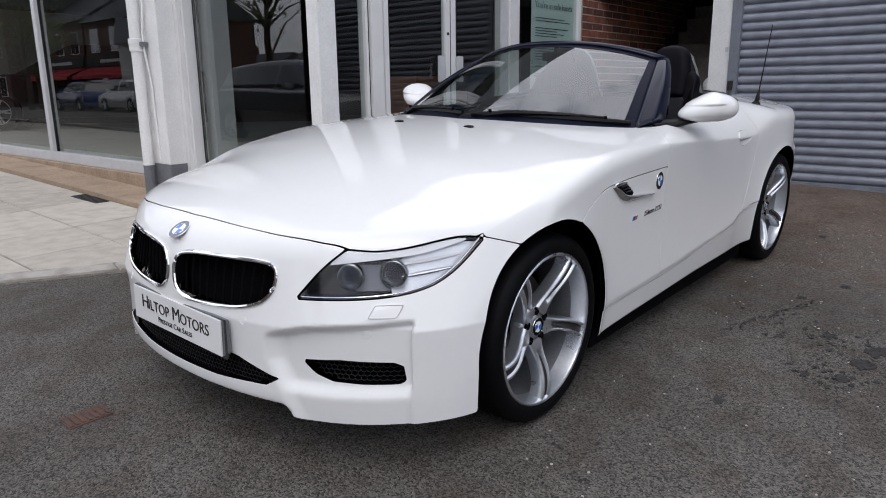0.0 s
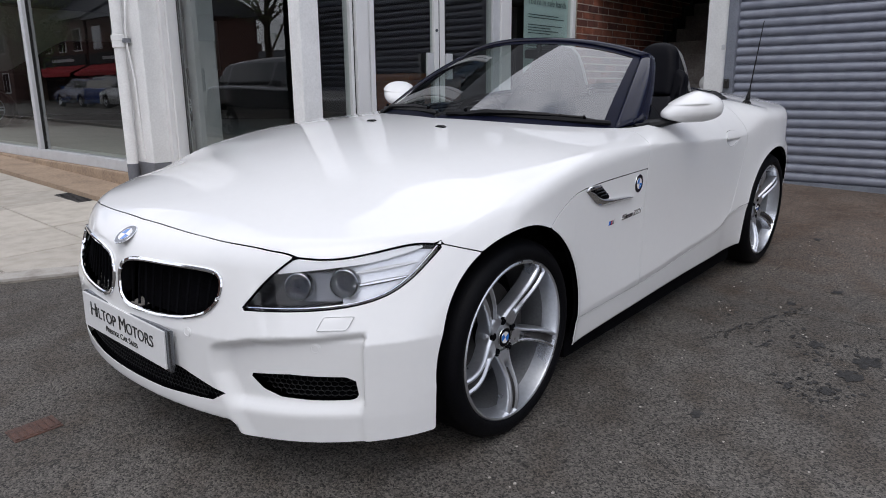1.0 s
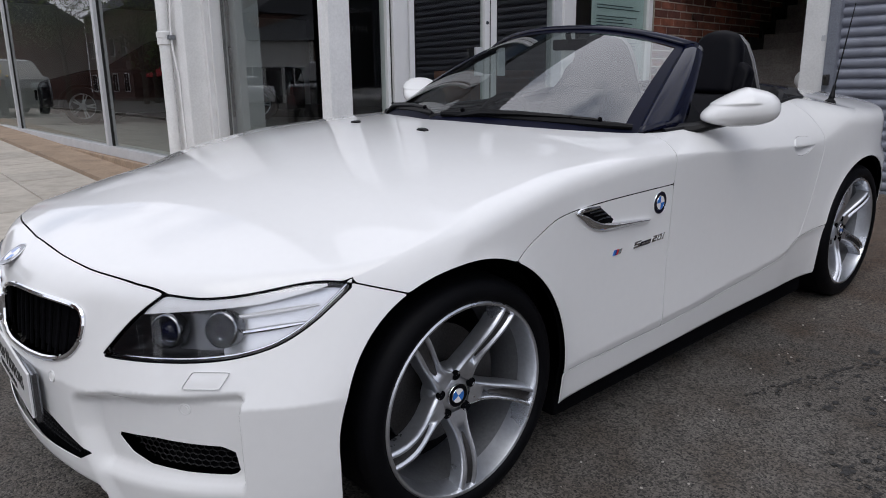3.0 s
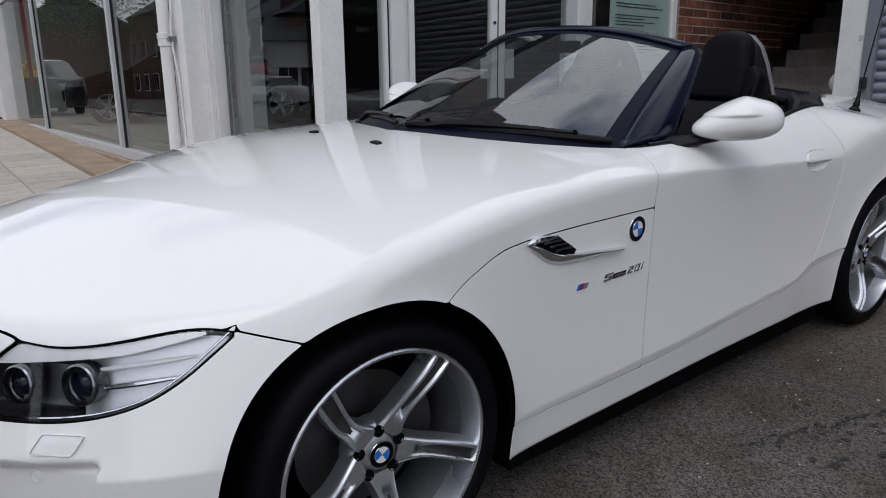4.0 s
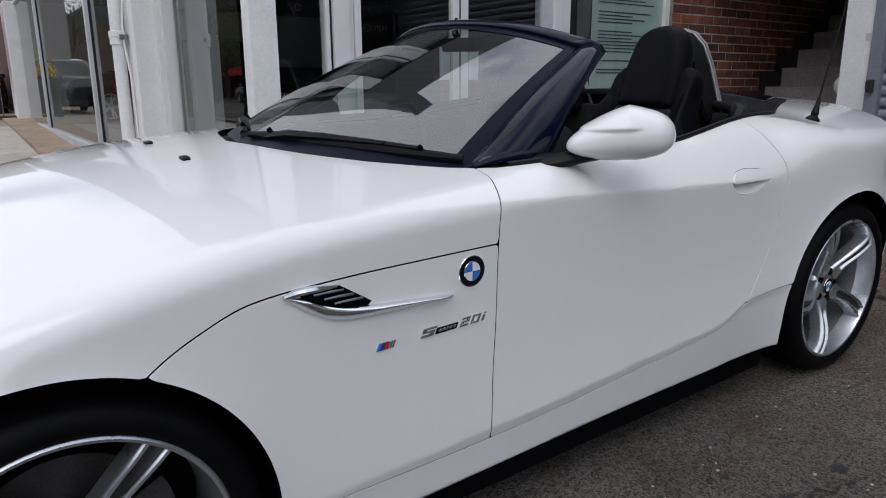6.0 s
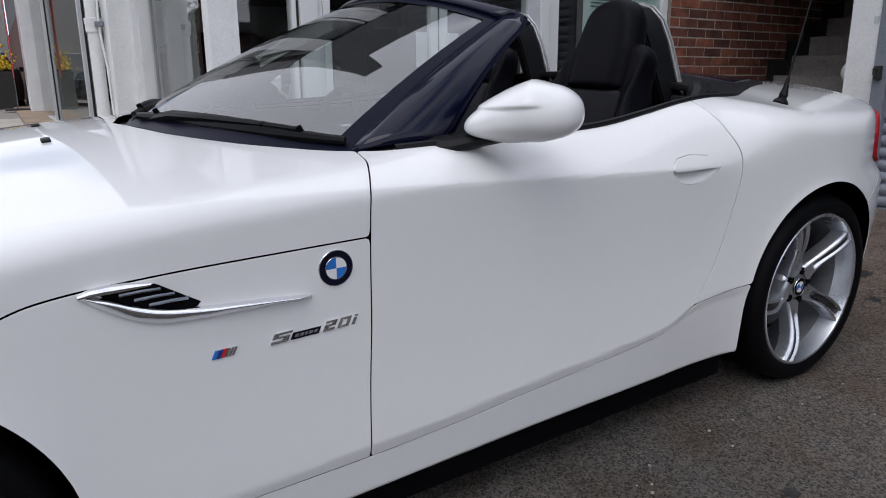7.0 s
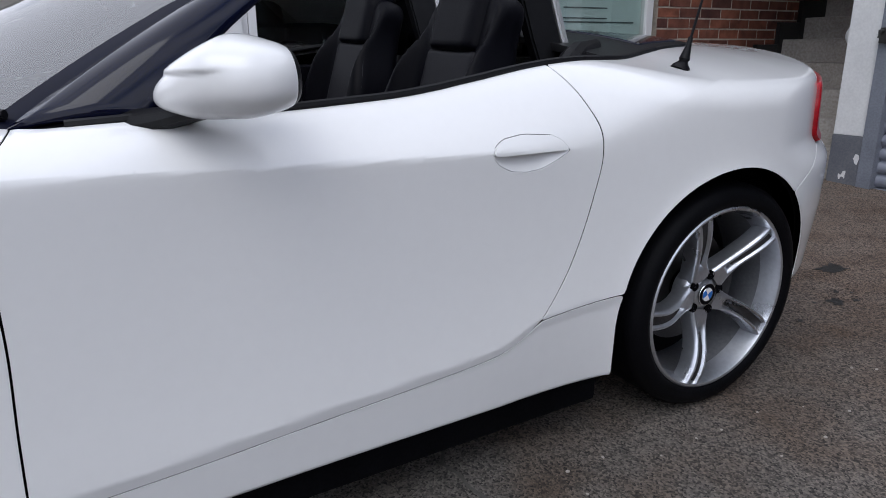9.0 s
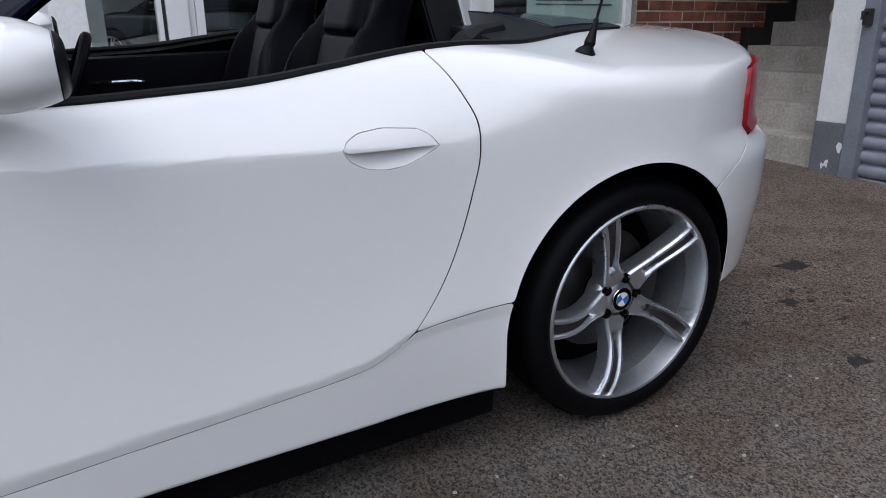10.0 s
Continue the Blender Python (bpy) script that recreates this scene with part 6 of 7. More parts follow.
# Unseen walls: grey and heights are chosen for the car's light and reflections.
wall_box("wall_upper_front", (-30, 1.16, TOP), (-1.80, 1.46, 5.6), UPPER_GREY, "unseen grey upper wall of the showroom, toned for reflections")
wall_box("wall_upper_side", (-2.05, 1.461, TOP), (-1.80, 5.40, 4.3), UPPER_GREY, "unseen grey upper side wall of the showroom, height set for daylight")
wall_box("wall_upper_rear", (-1.95, 5.401, 2.9), (7.5, 5.7, 4.2), UPPER_GREY, "unseen grey wall above the roller shutter, height set for daylight")
wall_box("wall_far_left", (-16.4, 0.98, -0.2), (-15.301, 12, TOP), WHITE_WALL, "white end wall of the showroom", 0.01)
wall_box("wall_brick_neighbour", (-30.9, 1.14, -0.3), (-16.401, 1.159, TOP), HOUSE_BRICK, "red brick wall beyond the showroom")
# Interior dimness is put into the colour of these walls and the ceiling.
wall_box("wall_showroom_back", (-15.9, 9.0, 0.2), (-2.2, 9.2, TOP), DARK_WALL, "showroom back wall, near-black for the dim interior")
wall_box("wall_showroom_inner", (-2.3, 5.06, 0.2), (-2.18, 9.2, TOP), DARK_WALL, "showroom inner wall, near-black for the dim interior")
wall_box("ceiling", (-30, 1.47, TOP), (-2.06, 9.2, TOP + 0.2), DARK_WALL, "unseen showroom ceiling, near-black for the dim interior", category="ceiling")
wall_box("floor", (-3.5, 1.16, -0.2), (-1.9, 9.2, 0.36), TILE, "pale tiled showroom floor by the door", category="floor")
wall_box("floor_raised", (-15.9, 1.262, -0.2), (-3.501, 9.2, 0.465), TILE, "pale tiled showroom floor behind the long window", category="floor")
wall_box("wall_plinth", (-15.3, 1.09, -0.2), (-3.83, 1.157, 0.338), TAN_STONE, "stained tan concrete plinth under the shop windows", 0.012)
# grey reveal inside the second window
wall_box("wall_reveal", (-3.50, 1.42, 0.36), (-3.38, 1.62, TOP), GREY_FRAME, "grey pier behind the shop window")


def pane_sheet(a, b, normal):
    """A glass sheet across the box a to b, flat along its thin axis and facing out along normal."""
    bm = bmesh.new()
    k = min(range(3), key=lambda i: abs(b[i] - a[i]))
    o = [i for i in range(3) if i != k]
    vs = []
    for i, j in ((0, 0), (1, 0), (1, 1), (0, 1)):
        p = [0, 0, 0]
        p[k], p[o[0]], p[o[1]] = (a[k] + b[k]) / 2, (a, b)[i][o[0]], (a, b)[j][o[1]]
        vs.append(bm.verts.new(p))
    f = bm.faces.new(vs)
    f.normal_update()
    if f.normal.dot(Vector(normal)) < 0:
        f.normal_flip()
    me = bpy.data.meshes.new("pane")
    bm.to_mesh(me)
    bm.free()
    me.materials.append(SHOP_GLASS)
    return new("pane", me)


def shop_window(name, x0, x1, y, z0, z1, mullions, label):
    """A shop window in a wall along x: sill, jambs, mullions and panes."""
    w = thing(name, label, "window", Matrix.Translation((x0, y, z0)), kind="structure")
    L = x1 - x0
    part("window_sill", box_bm((0, -0.06, -0.10), (L, 0.06, 0.0), 0.006), GREY_FRAME, w)
    part("window_head", box_bm((0, -0.04, z1 - z0 - 0.06), (L, 0.05, z1 - z0), 0.004), GREY_FRAME, w)
    for m in mullions:
        part("mullion", box_bm((m - x0 - 0.045, -0.05, 0), (m - x0 + 0.045, 0.05, z1 - z0 - 0.06), 0.005), GREY_FRAME, w)
        part("gasket", box_bm((m - x0 + 0.046, -0.012, 0), (m - x0 + 0.056, 0.02, z1 - z0 - 0.06)), BLACK_GASKET, w)
    edges = [x0, *mullions, x1]
    for a, b in zip(edges, edges[1:]):
        p = pane_sheet((a - x0 + 0.045, -0.004, 0.0), (b - x0 - 0.045, 0.004, z1 - z0 - 0.06), (0, -1, 0))
        p.parent = w
        p.visible_shadow = False
    return w


shop_window("window_1", -15.3, -3.83, 1.20, 0.44, TOP, (-11.4, -6.33), "tall shop window with grey mullions, dark inside")
w2 = shop_window("window_2", -3.42, -1.94, 1.30, 0.34, TOP, (), "tall shop window with a dark interior")
# stepped white frame between column and second window
wall_box("trim_window_a", (-3.519, 1.20, 0.2), (-3.465, 1.36, TOP), WHITE_FRAME, "white stepped window frame", 0.006, "trim")
wall_box("trim_window_b", (-3.463, 1.235, 0.2), (-3.430, 1.36, TOP), WHITE_FRAME, "white stepped window frame", 0.005, "trim")
wall_box("trim_window_gasket", (-3.429, 1.322, 0.2), (-3.412, 1.34, TOP), BLACK_GASKET, "black window gasket", 0.0, "trim")
# side return: narrow pane, white pier, door with two leaves, pier, sign window
side = thing("window_3", "narrow dark side window beside the white corner post", "window", Matrix.Translation((-1.88, 1.46, 0.32)), kind="structure")
p = pane_sheet((-0.004, 0.0, 0.0), (0.004, 0.32, 2.5), (1, 0, 0))
p.parent = side
p.visible_shadow = False
part("window_frame", box_bm((-0.05, 0.32, -0.3), (0.03, 0.345, 2.5), 0.003), WHITE_FRAME, side)
part("gasket", box_bm((-0.03, 0.346, -0.3), (0.02, 0.362, 2.5)), BLACK_GASKET, side)
part("window_sill", box_bm((-0.06, 0.0, -0.4), (0.04, 0.32, 0.0), 0.004), GREY_FRAME, side)
wall_box("trim_pier_a", (-1.93, 1.823, -0.2), (-1.83, 1.93, TOP), WHITE_FRAME, "white door pier", 0.005, "trim")
wall_box("trim_pier_b", (-1.93, 1.932, -0.2), (-1.855, 1.965, TOP), WHITE_FRAME, "white door pier moulding", 0.004, "trim")
wall_box("trim_pier_c", (-1.93, 1.967, -0.2), (-1.84, 2.01, TOP), WHITE_FRAME, "white door frame", 0.004, "trim")
door = thing("door_1", "closed glazed double door with white stiles and flat pull handles", "door", Matrix.Translation((-1.89, 2.01, 0.15)), kind="structure")
for y0, y1 in ((0.0, 0.70), (0.83, 1.50)):
    p = pane_sheet((-0.005, y0, 0.12), (0.005, y1, 2.5), (1, 0, 0))
    p.parent = door
    p.visible_shadow = False
    part("kick_plate", box_bm((-0.02, y0, 0.0), (0.02, y1, 0.12), 0.004), WHITE_FRAME, door)
part("stile", box_bm((-0.025, 0.70, 0.0), (0.025, 0.755, 2.5), 0.005), WHITE_FRAME, door)
part("gasket", box_bm((-0.02, 0.756, 0.0), (0.02, 0.768, 2.5)), BLACK_GASKET, door)
part("stile", box_bm((-0.025, 0.769, 0.0), (0.025, 0.83, 2.5), 0.005), WHITE_FRAME, door)
bm = bmesh.new()
lathe(bm, [(0.0005, 0.032), (0.012, 0.032), (0.014, 0.026)], 14, "x")
o = part("lock", bm, DARK_CHROME, door)
o.matrix_local = Matrix.Translation((0.0, 0.725, 1.37))
for yy in (0.62, 0.86):
    part("door_handle", box_bm((0.03, yy - 0.035, 0.98), (0.055, yy + 0.035, 1.19), 0.005), GREY_FRAME, door, "flat brushed metal pull")
wall_box("trim_pier_d", (-1.95, 3.515, -0.2), (-1.87, 3.62, TOP), GREY_FRAME, "grey door frame", 0.005, "trim")
wall_box("trim_pier_e", (-1.95, 3.622, -0.2), (-1.85, 3.70, TOP), WHITE_FRAME, "white window frame", 0.005, "trim")
wall_box("trim_pier_f", (-1.95, 3.702, -0.2), (-1.87, 3.80, TOP), WHITE_FRAME, "white window frame moulding", 0.005, "trim")
sidew = thing("window_4", "side window with a pale printed notice behind the glass", "window", Matrix.Translation((-1.90, 3.80, 0.30)), kind="structure")
p = pane_sheet((-0.004, 0.0, 0.0), (0.004, 1.10, 2.5), (1, 0, 0))
p.parent = sidew
p.visible_shadow = False
part("window_frame", box_bm((-0.05, 1.10, -0.4), (0.03, 1.16, 2.5), 0.004), WHITE_FRAME, sidew)
part("window_sill", box_bm((-0.06, 0.0, -0.5), (0.04, 1.10, 0.0), 0.004), GREY_FRAME, sidew)
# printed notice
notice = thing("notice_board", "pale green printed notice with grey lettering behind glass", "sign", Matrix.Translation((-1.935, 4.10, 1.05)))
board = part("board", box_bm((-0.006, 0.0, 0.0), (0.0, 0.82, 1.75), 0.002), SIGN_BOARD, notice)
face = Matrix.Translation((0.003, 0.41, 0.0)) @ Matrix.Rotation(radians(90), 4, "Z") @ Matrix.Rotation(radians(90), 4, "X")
lettering("notice_heading", "You're in safe ha" + "nds", 0.088, face @ Matrix.Translation((0, 0.80, 0)), SIGN_INK, notice)
q = random.Random(3)
zz = 0.70
while zz > 0.12:
    wd = q.choice((0.62, 0.55, 0.66, 0.40))
    part("text_line", box_bm((0.001, 0.07, zz), (0.003, 0.07 + wd, zz + 0.009)), SIGN_INK, notice)
    zz -= q.choice((0.026, 0.026, 0.026, 0.07))
# things inside: counter behind the door, white lettering on inner glass
counter = thing("reception_counter", "orange-brown wooden reception counter inside the showroom", "counter", Matrix.Translation((-3.7, 4.5, 0.36)))
part("counter_top", box_bm((-0.3, -0.5, 0.78), (0.3, 0.5, 0.86), 0.01), WOOD, counter)
part("counter_front", box_bm((-0.26, -0.46, 0.0), (0.26, 0.46, 0.78), 0.01), WOOD, counter)
display = thing("display_window", "dark display window with white lettering across the yard", "window", Matrix.Translation((3.30, 3.30, 0.0)), kind="structure")
part("wall", box_bm((0.0, 0.0, -0.3), (0.30, 2.07, 2.95)), DARK_WALL, display)
part("pane", box_bm((-0.012, 0.06, 0.75), (-0.001, 2.03, 2.75), 0.002), DARK_GLASS, display)
face = Matrix.Translation((-0.014, 0, 0)) @ Matrix.Rotation(radians(-90), 4, "Z") @ Matrix.Rotation(radians(90), 4, "X")
for txt, sz, yy, zz in (("Warranted mileage", 0.150, 1.45, 2.14), ("HPI Clear", 0.150, 1.66, 1.86), ("IN STOCK", 0.115, 0.52, 1.70), ("%", 0.36, 0.50, 1.94)):
    lettering("window_lettering", txt, sz, Matrix.Translation((0, yy, zz)) @ face, WALL_LETTER, display)
# rain pipe on the column
pipe = thing("rain_pipe", "white painted rain pipe with a collar and cable clips", "pipe", Matrix.Translation((-3.77, 0.985, 0.0)))
bm = bmesh.new()
lathe(bm, [(0.045, 0.10), (0.045, 2.85)], 24, "z")
part("pipe_tube", bm, WHITE_WALL, pipe, smooth=True)
bm = bmesh.new()
lathe(bm, [(0.046, 1.40), (0.056, 1.405), (0.056, 1.455), (0.060, 1.46), (0.060, 1.50), (0.047, 1.505)], 24, "z")
part("pipe_collar", bm, WHITE_WALL, pipe, smooth=True)
bm = bmesh.new()
lathe(bm, [(0.0465, 0.10), (0.0465, 0.46)], 24, "z")
part("pipe_foot", bm, GREY_BASE, pipe, "grey painted foot", smooth=True)
bm = bmesh.new()
add_tube(bm, [(0.075, 0.05, 2.8), (0.078, 0.045, 1.75), (0.066, 0.03, 1.55), (0.070, 0.03, 1.40), (0.092, 0.05, 1.15), (0.10, 0.06, 0.5)], 0.008, 8)
part("cable", bm, WHITE_WALL, pipe, "thin white painted cable", smooth=True)
part("clip", box_bm((0.045, 0.0, 1.44), (0.085, 0.06, 1.475), 0.004), DARK_CHROME, pipe)
# jamb, stairs and brick wall
wall_box("wall_jamb", (-0.63, 5.38, 0.47), (-0.432, 5.75, 2.9), WHITE_WALL, "white painted pier beside the roller shutter", 0.008)
wall_box("wall_jamb_base", (-0.633, 5.377, -0.2), (-0.429, 5.753, 0.47), GREY_BASE, "chipped grey painted foot of the white pier", 0.008)
for k, (bx, bz, s) in enumerate(((-0.455, 0.33, 0.028), (-0.52, 0.22, 0.022), (-0.545, 0.205, 0.016))):
    pts = []
    q = random.Random(k)
    for i in range(12):
        a = math.tau * i / 12
        r = s * (0.5 + 0.6 * q.random())
        pts.append((bx + r * math.cos(a) * 0.7, 5.3755, bz + r * 1.5 * math.sin(a)))
    ch = link_mesh("paint_chip", [(bx, 5.3755, bz)] + pts, [(0, 1 + (i + 1) % 12, 1 + i) for i in range(12)], WHITE_WALL, None, smooth=False)
    tagged(ch, "white patch where grey paint has chipped off", "paint chip", group="chips on the pier foot")
# Grey stair wall, near-black end, unseen beam and soffit: added to darken the stairs.
wall_box("wall_stair_right", (-0.63, 5.754, -0.2), (-0.45, 9.0, 2.349), GREY_BASE, "wall beside the outside stairs, coloured grey to dim them")
wall_box("wall_stair_light_block", (-1.904, 5.43, 2.03), (-0.631, 5.749, 2.9), DARK_WALL, "unseen beam over the stairs, added to block daylight")
wall_box("wall_stair_end", (-2.2, 8.9, -0.2), (-0.45, 9.1, 5.5), DARK_WALL, "near-black wall at the head of the stairs, for the dark there")
wall_box("ceiling_stair", (-2.2, 5.75, 2.35), (-0.45, 9.0, 3.1), DARK_WALL, "unseen low soffit, added to keep daylight off the stairs", category="ceiling")
stairs = thing("stairs", "worn concrete outside stairs climbing beside a brick wall", "stairs", Matrix.Translation((-1.88, 5.42, 0.17)), kind="structure")
for k in range(11):
    bm = bmesh.new()
    add_box(bm, (0.0, 0.27 * k, 0.18 * k - (0.5 if k == 0 else 0.05)), (1.245, 0.27 * k + 0.36, 0.18 * (k + 1)), 0.012)
    part("stair_step", bm, CONCRETE, stairs)
for k in range(11):
    part("stringer_block", box_bm((-0.03, 0.27 * k - 0.06, 0.18 * k - 0.25), (0.014, 0.27 * (k + 1) - 0.06, 0.18 * (k + 1) + 0.14), 0.004), BLACK_PAINT, stairs, "black painted stepped skirting")
lampw = thing("bulkhead_lamp", "white round bulkhead lamp on the pier", "lamp", Matrix.Translation((-0.63, 5.52, 1.08)))
bm = bmesh.new()
lathe(bm, [(0.0005, -0.085), (0.04, -0.08), (0.07, -0.055), (0.082, -0.02), (0.085, 0.0)], 24, "x")
part("lamp_cover", bm, WHITE_FRAME, lampw, smooth=True)
plq = part("door_plaque", box_bm((-0.475, 5.374, 1.40), (-0.445, 5.379, 1.445), 0.001), GREY_FRAME)
tagged(plq, "tiny grey plaque fixed on the white pier", "plaque")

# roller shutter
shutter = thing("door_2", "closed grey steel roller shutter with curved slats", "roller shutter", Matrix.Translation((-0.34, 5.44, 0.0)), kind="structure")
part("guide", box_bm((-0.09, -0.075, -0.2), (0.0, 0.05, 2.9), 0.006), SHUTTER_FRAME, shutter, "grey steel guide channel")
part("guide", box_bm((3.60, -0.075, -0.2), (3.70, 0.05, 2.9), 0.006), SHUTTER_FRAME, shutter, "grey steel guide channel")
bm = bmesh.new()
add_box(bm, (-0.07, -0.115, 1.03), (-0.03, -0.07, 1.12), 0.006)
add_tube(bm, [(-0.05, -0.10, 1.10), (-0.05, -0.15, 1.10), (-0.05, -0.15, 1.06)], 0.010, 8)
part("shutter_bolt", bm, IRON, shutter, "dark steel bolt")
PITCH = 0.084
slat_v, slat_f = [], []
prof = [(0.006, 0.0), (0.006, 0.007), (-0.012, 0.010), (-0.021, 0.020), (-0.026, 0.036), (-0.026, 0.052), (-0.020, 0.066), (-0.009, 0.075), (0.006, 0.077), (0.006, 0.084)]
for i, (d, h) in enumerate(prof):
    slat_v += [(0.0, d, h), (3.60, d, h)]
    if i:
        a = 2 * (i - 1)
        slat_f.append((a, a + 1, a + 3, a + 2))
slat_ob = link_mesh("slat", slat_v, slat_f, SLAT_PAINT, shutter)
slat_ob.matrix_local = Matrix.Translation((0, 0, 0.16))
for k in range(1, 32):
    o = slat_ob.copy()
    scene.collection.objects.link(o)
    o.matrix_local = Matrix.Translation((0, 0, 0.16 + PITCH * k))
part("bottom_rail", box_bm((0.0, -0.03, -0.12), (3.60, 0.03, 0.158), 0.005), SHUTTER_FRAME, shutter, "grey steel bottom rail")
part("shutter_back", box_bm((0.0, 0.012, -0.1), (3.60, 0.03, 2.9)), SHUTTER_FRAME, shutter)
wall_box("wall_shutter_right", (3.26, 5.381, -0.3), (7.5, 5.75, 2.9), WHITE_WALL, "white rendered wall beyond the shutter")
wall_box("wall_shutter_back", (-0.6, 5.76, -0.3), (3.4, 5.9, 2.9), DARK_WALL, "plain wall that closes the garage behind the shutter")

# brick wall beside the stairs: bricks laid in stretcher bond before a mortar bed
bwall = wall_box("wall_brick", (-2.17, 5.04, -0.2), (-1.905, 9.0, 2.9), MORTAR, "red brick wall with pale mortar joints")
bwall.name = "wall_brick"
C_H, B_L = 0.077, 0.232
mesh_cache = {}


def brick_mesh(length):
    key = round(length, 3)
    if key not in mesh_cache:
        bm = bmesh.new()
        add_box(bm, (-0.02, 0, 0), (0.0035, length - 0.012, C_H - 0.012), 0.0015)
        me = bpy.data.meshes.new("brick")
        bm.to_mesh(me)
        bm.free()
        me.materials.append(BRICK)
        mesh_cache[key] = me
    return mesh_cache[key]


q = random.Random(11)
joined = bmesh.new()
for r in range(38):
    z = r * C_H
    y = 5.045 - (B_L / 2 if r % 2 else 0)
    k = 0
    while y < 8.7:
        y0, y1 = max(y, 5.042), min(y + B_L, 8.7)
        if y1 - y0 > 0.06:
            m = Matrix.Translation((-1.905 + q.uniform(-0.002, 0.003), y0, z + q.uniform(-0.0012, 0.0012)))
            if 0.55 < z < 2.15 and y0 < 8.0:
                o = new("brick", brick_mesh(y1 - y0))
                o.parent = bwall
                o.matrix_local = m
            else:
                add_box(joined, m @ Vector((-0.02, 0, 0)), m @ Vector((0.0035, y1 - y0 - 0.012, C_H - 0.012)))
        y += B_L
o = part("brick_rest", joined, BRICK, bwall)
tagged(o, kind="stuff")

# ---- parked cars, houses and trees: mirrored in the shop windows, or seen past the showroom ----
def parked_car(name, label, m, paint, hatch=True, L=4.3, W=1.78, H=1.46):
    """A plain modern car, nose towards -y: body, glasshouse, wheels, lamps."""
    ob = thing(name, label, "car", m, group="parked cars")
    hl = L / 2

    def fld(x, y, z):
        ax = np.abs(x)
        belt = 0.90 + 0.05 * step(-0.6, 1.2, y)
        bonnet = 0.72 + 0.22 * step(-hl, -hl + 1.25, y)
        tail = (0.98 if hatch else 0.96)
        roofline = np.where(y < 0, bonnet, np.maximum(bonnet, tail))
        top = z - np.minimum(roofline, belt + 0.02)
        side = ax - (W / 2 - 0.10 * np.maximum(0, z - 0.62) - 0.10 * np.maximum(0, 0.45 - z) - 0.02 * np.cos(y * 1.2))
        nose = -y - hl + 0.28 * ax ** 2 + 0.25 * np.maximum(0, z - 0.62)
        rear = y - hl + 0.22 * ax ** 2 + 0.15 * np.maximum(0, z - 0.7)
        f = smax(smax(side, top, 0.07), smax(nose, rear, 0.02), 0.10)
        body = smax(f, 0.20 - z, 0.03)
        y0, y1 = -hl + 1.15, hl - (0.28 if hatch else 0.85)
        slope_f = (y0 + 0.95 * np.maximum(0, z - 0.9) * 1.75) - y
        slope_r = y - (y1 - (0.55 if hatch else 1.05) * np.maximum(0, z - 0.9))
        cab = smax(smax(slope_f, slope_r, 0.06), smax(ax - (W / 2 - 0.10 - 0.42 * np.maximum(0, z - 0.9)), z - H + 0.05 * (y / 1.2) ** 2, 0.08), 0.05)
        both = np.minimum(body, smax(cab, 0.5 - z, 0.01))
        cut = np.minimum(np.hypot(y + hl - 0.88, z - 0.32), np.hypot(y - hl + 0.82, z - 0.32)) - 0.36
        return np.maximum(both, np.where(ax > 0.55, -cut, -1.0))
    v, nrm, q = surface_net(fld, (-W / 2 - 0.08, -hl - 0.1, 0.15), (W / 2 + 0.08, hl + 0.1, H + 0.1), 0.05)
    zc, yc, xc = v[:, 2], v[:, 1], np.abs(v[:, 0])
    y0, y1 = -hl + 1.15, hl - (0.28 if hatch else 0.85)
    glass = np.minimum(zc - 0.975, H - 0.10 - zc)
    post = np.minimum(np.abs(yc - 0.05), np.abs(yc - (hl - 0.75))) - 0.035
    glass = np.minimum(glass, np.where(xc > 0.45, post, 1.0))
    a, n2, f2 = clip(v, nrm, q, -glass)
    link_mesh("body", a, f2, paint, ob, "", n2)
    a, n2, f2 = clip(v, nrm, q, glass)
    link_mesh("glazing", a, f2, DARK_GLASS, ob, "dark car windows", n2)
    link_mesh("underside", [(sx * 0.7, sy * (hl - 0.25), 0.22) for sx, sy in ((-1, -1), (1, -1), (1, 1), (-1, 1))], [(0, 1, 2, 3)], MATT_BLACK, ob)
    for sx in (1, -1):
        for wy in (-hl + 0.88, hl - 0.82):
            mm = Matrix.Translation((sx * (W / 2 - 0.02), wy, 0.32)) @ (Matrix.Rotation(math.pi, 4, "Z") if sx < 0 else Matrix.Identity(4))
            bm = bmesh.new()
            lathe(bm, [(0.215, -0.005), (0.24, 0.004), (0.29, 0.0), (0.32, -0.03), (0.32, -0.18), (0.22, -0.2)], 32)
            t = part("wheel", bm, RUBBER, ob, "alloy wheel with a black tyre", smooth=True)
            t.matrix_local = mm
            bm = bmesh.new()
            lathe(bm, [(0.218, -0.008), (0.212, -0.002), (0.20, -0.012), (0.195, -0.08)], 32)
            lathe(bm, [(0.0005, -0.012), (0.045, -0.014), (0.06, -0.03)], 16)
            for k in range(10):
                a = math.tau * (k // 2) / 5 + (0.13 if k % 2 else -0.13)
                c, s = math.cos(a), math.sin(a)
                vs = [bm.verts.new((x, r * c - w * s, r * s + w * c)) for x, r, w in ((-0.016, 0.04, -0.014), (-0.016, 0.04, 0.014), (-0.006, 0.205, 0.013), (-0.006, 0.205, -0.013))]
                bm.faces.new(vs)
            part("rim", bm, ALLOY, t)
            bm = bmesh.new()
            lathe(bm, [(0.0005, -0.085), (0.2, -0.085)], 24)
            part("rim_back", bm, MATT_BLACK, t)
        bm = bmesh.new()
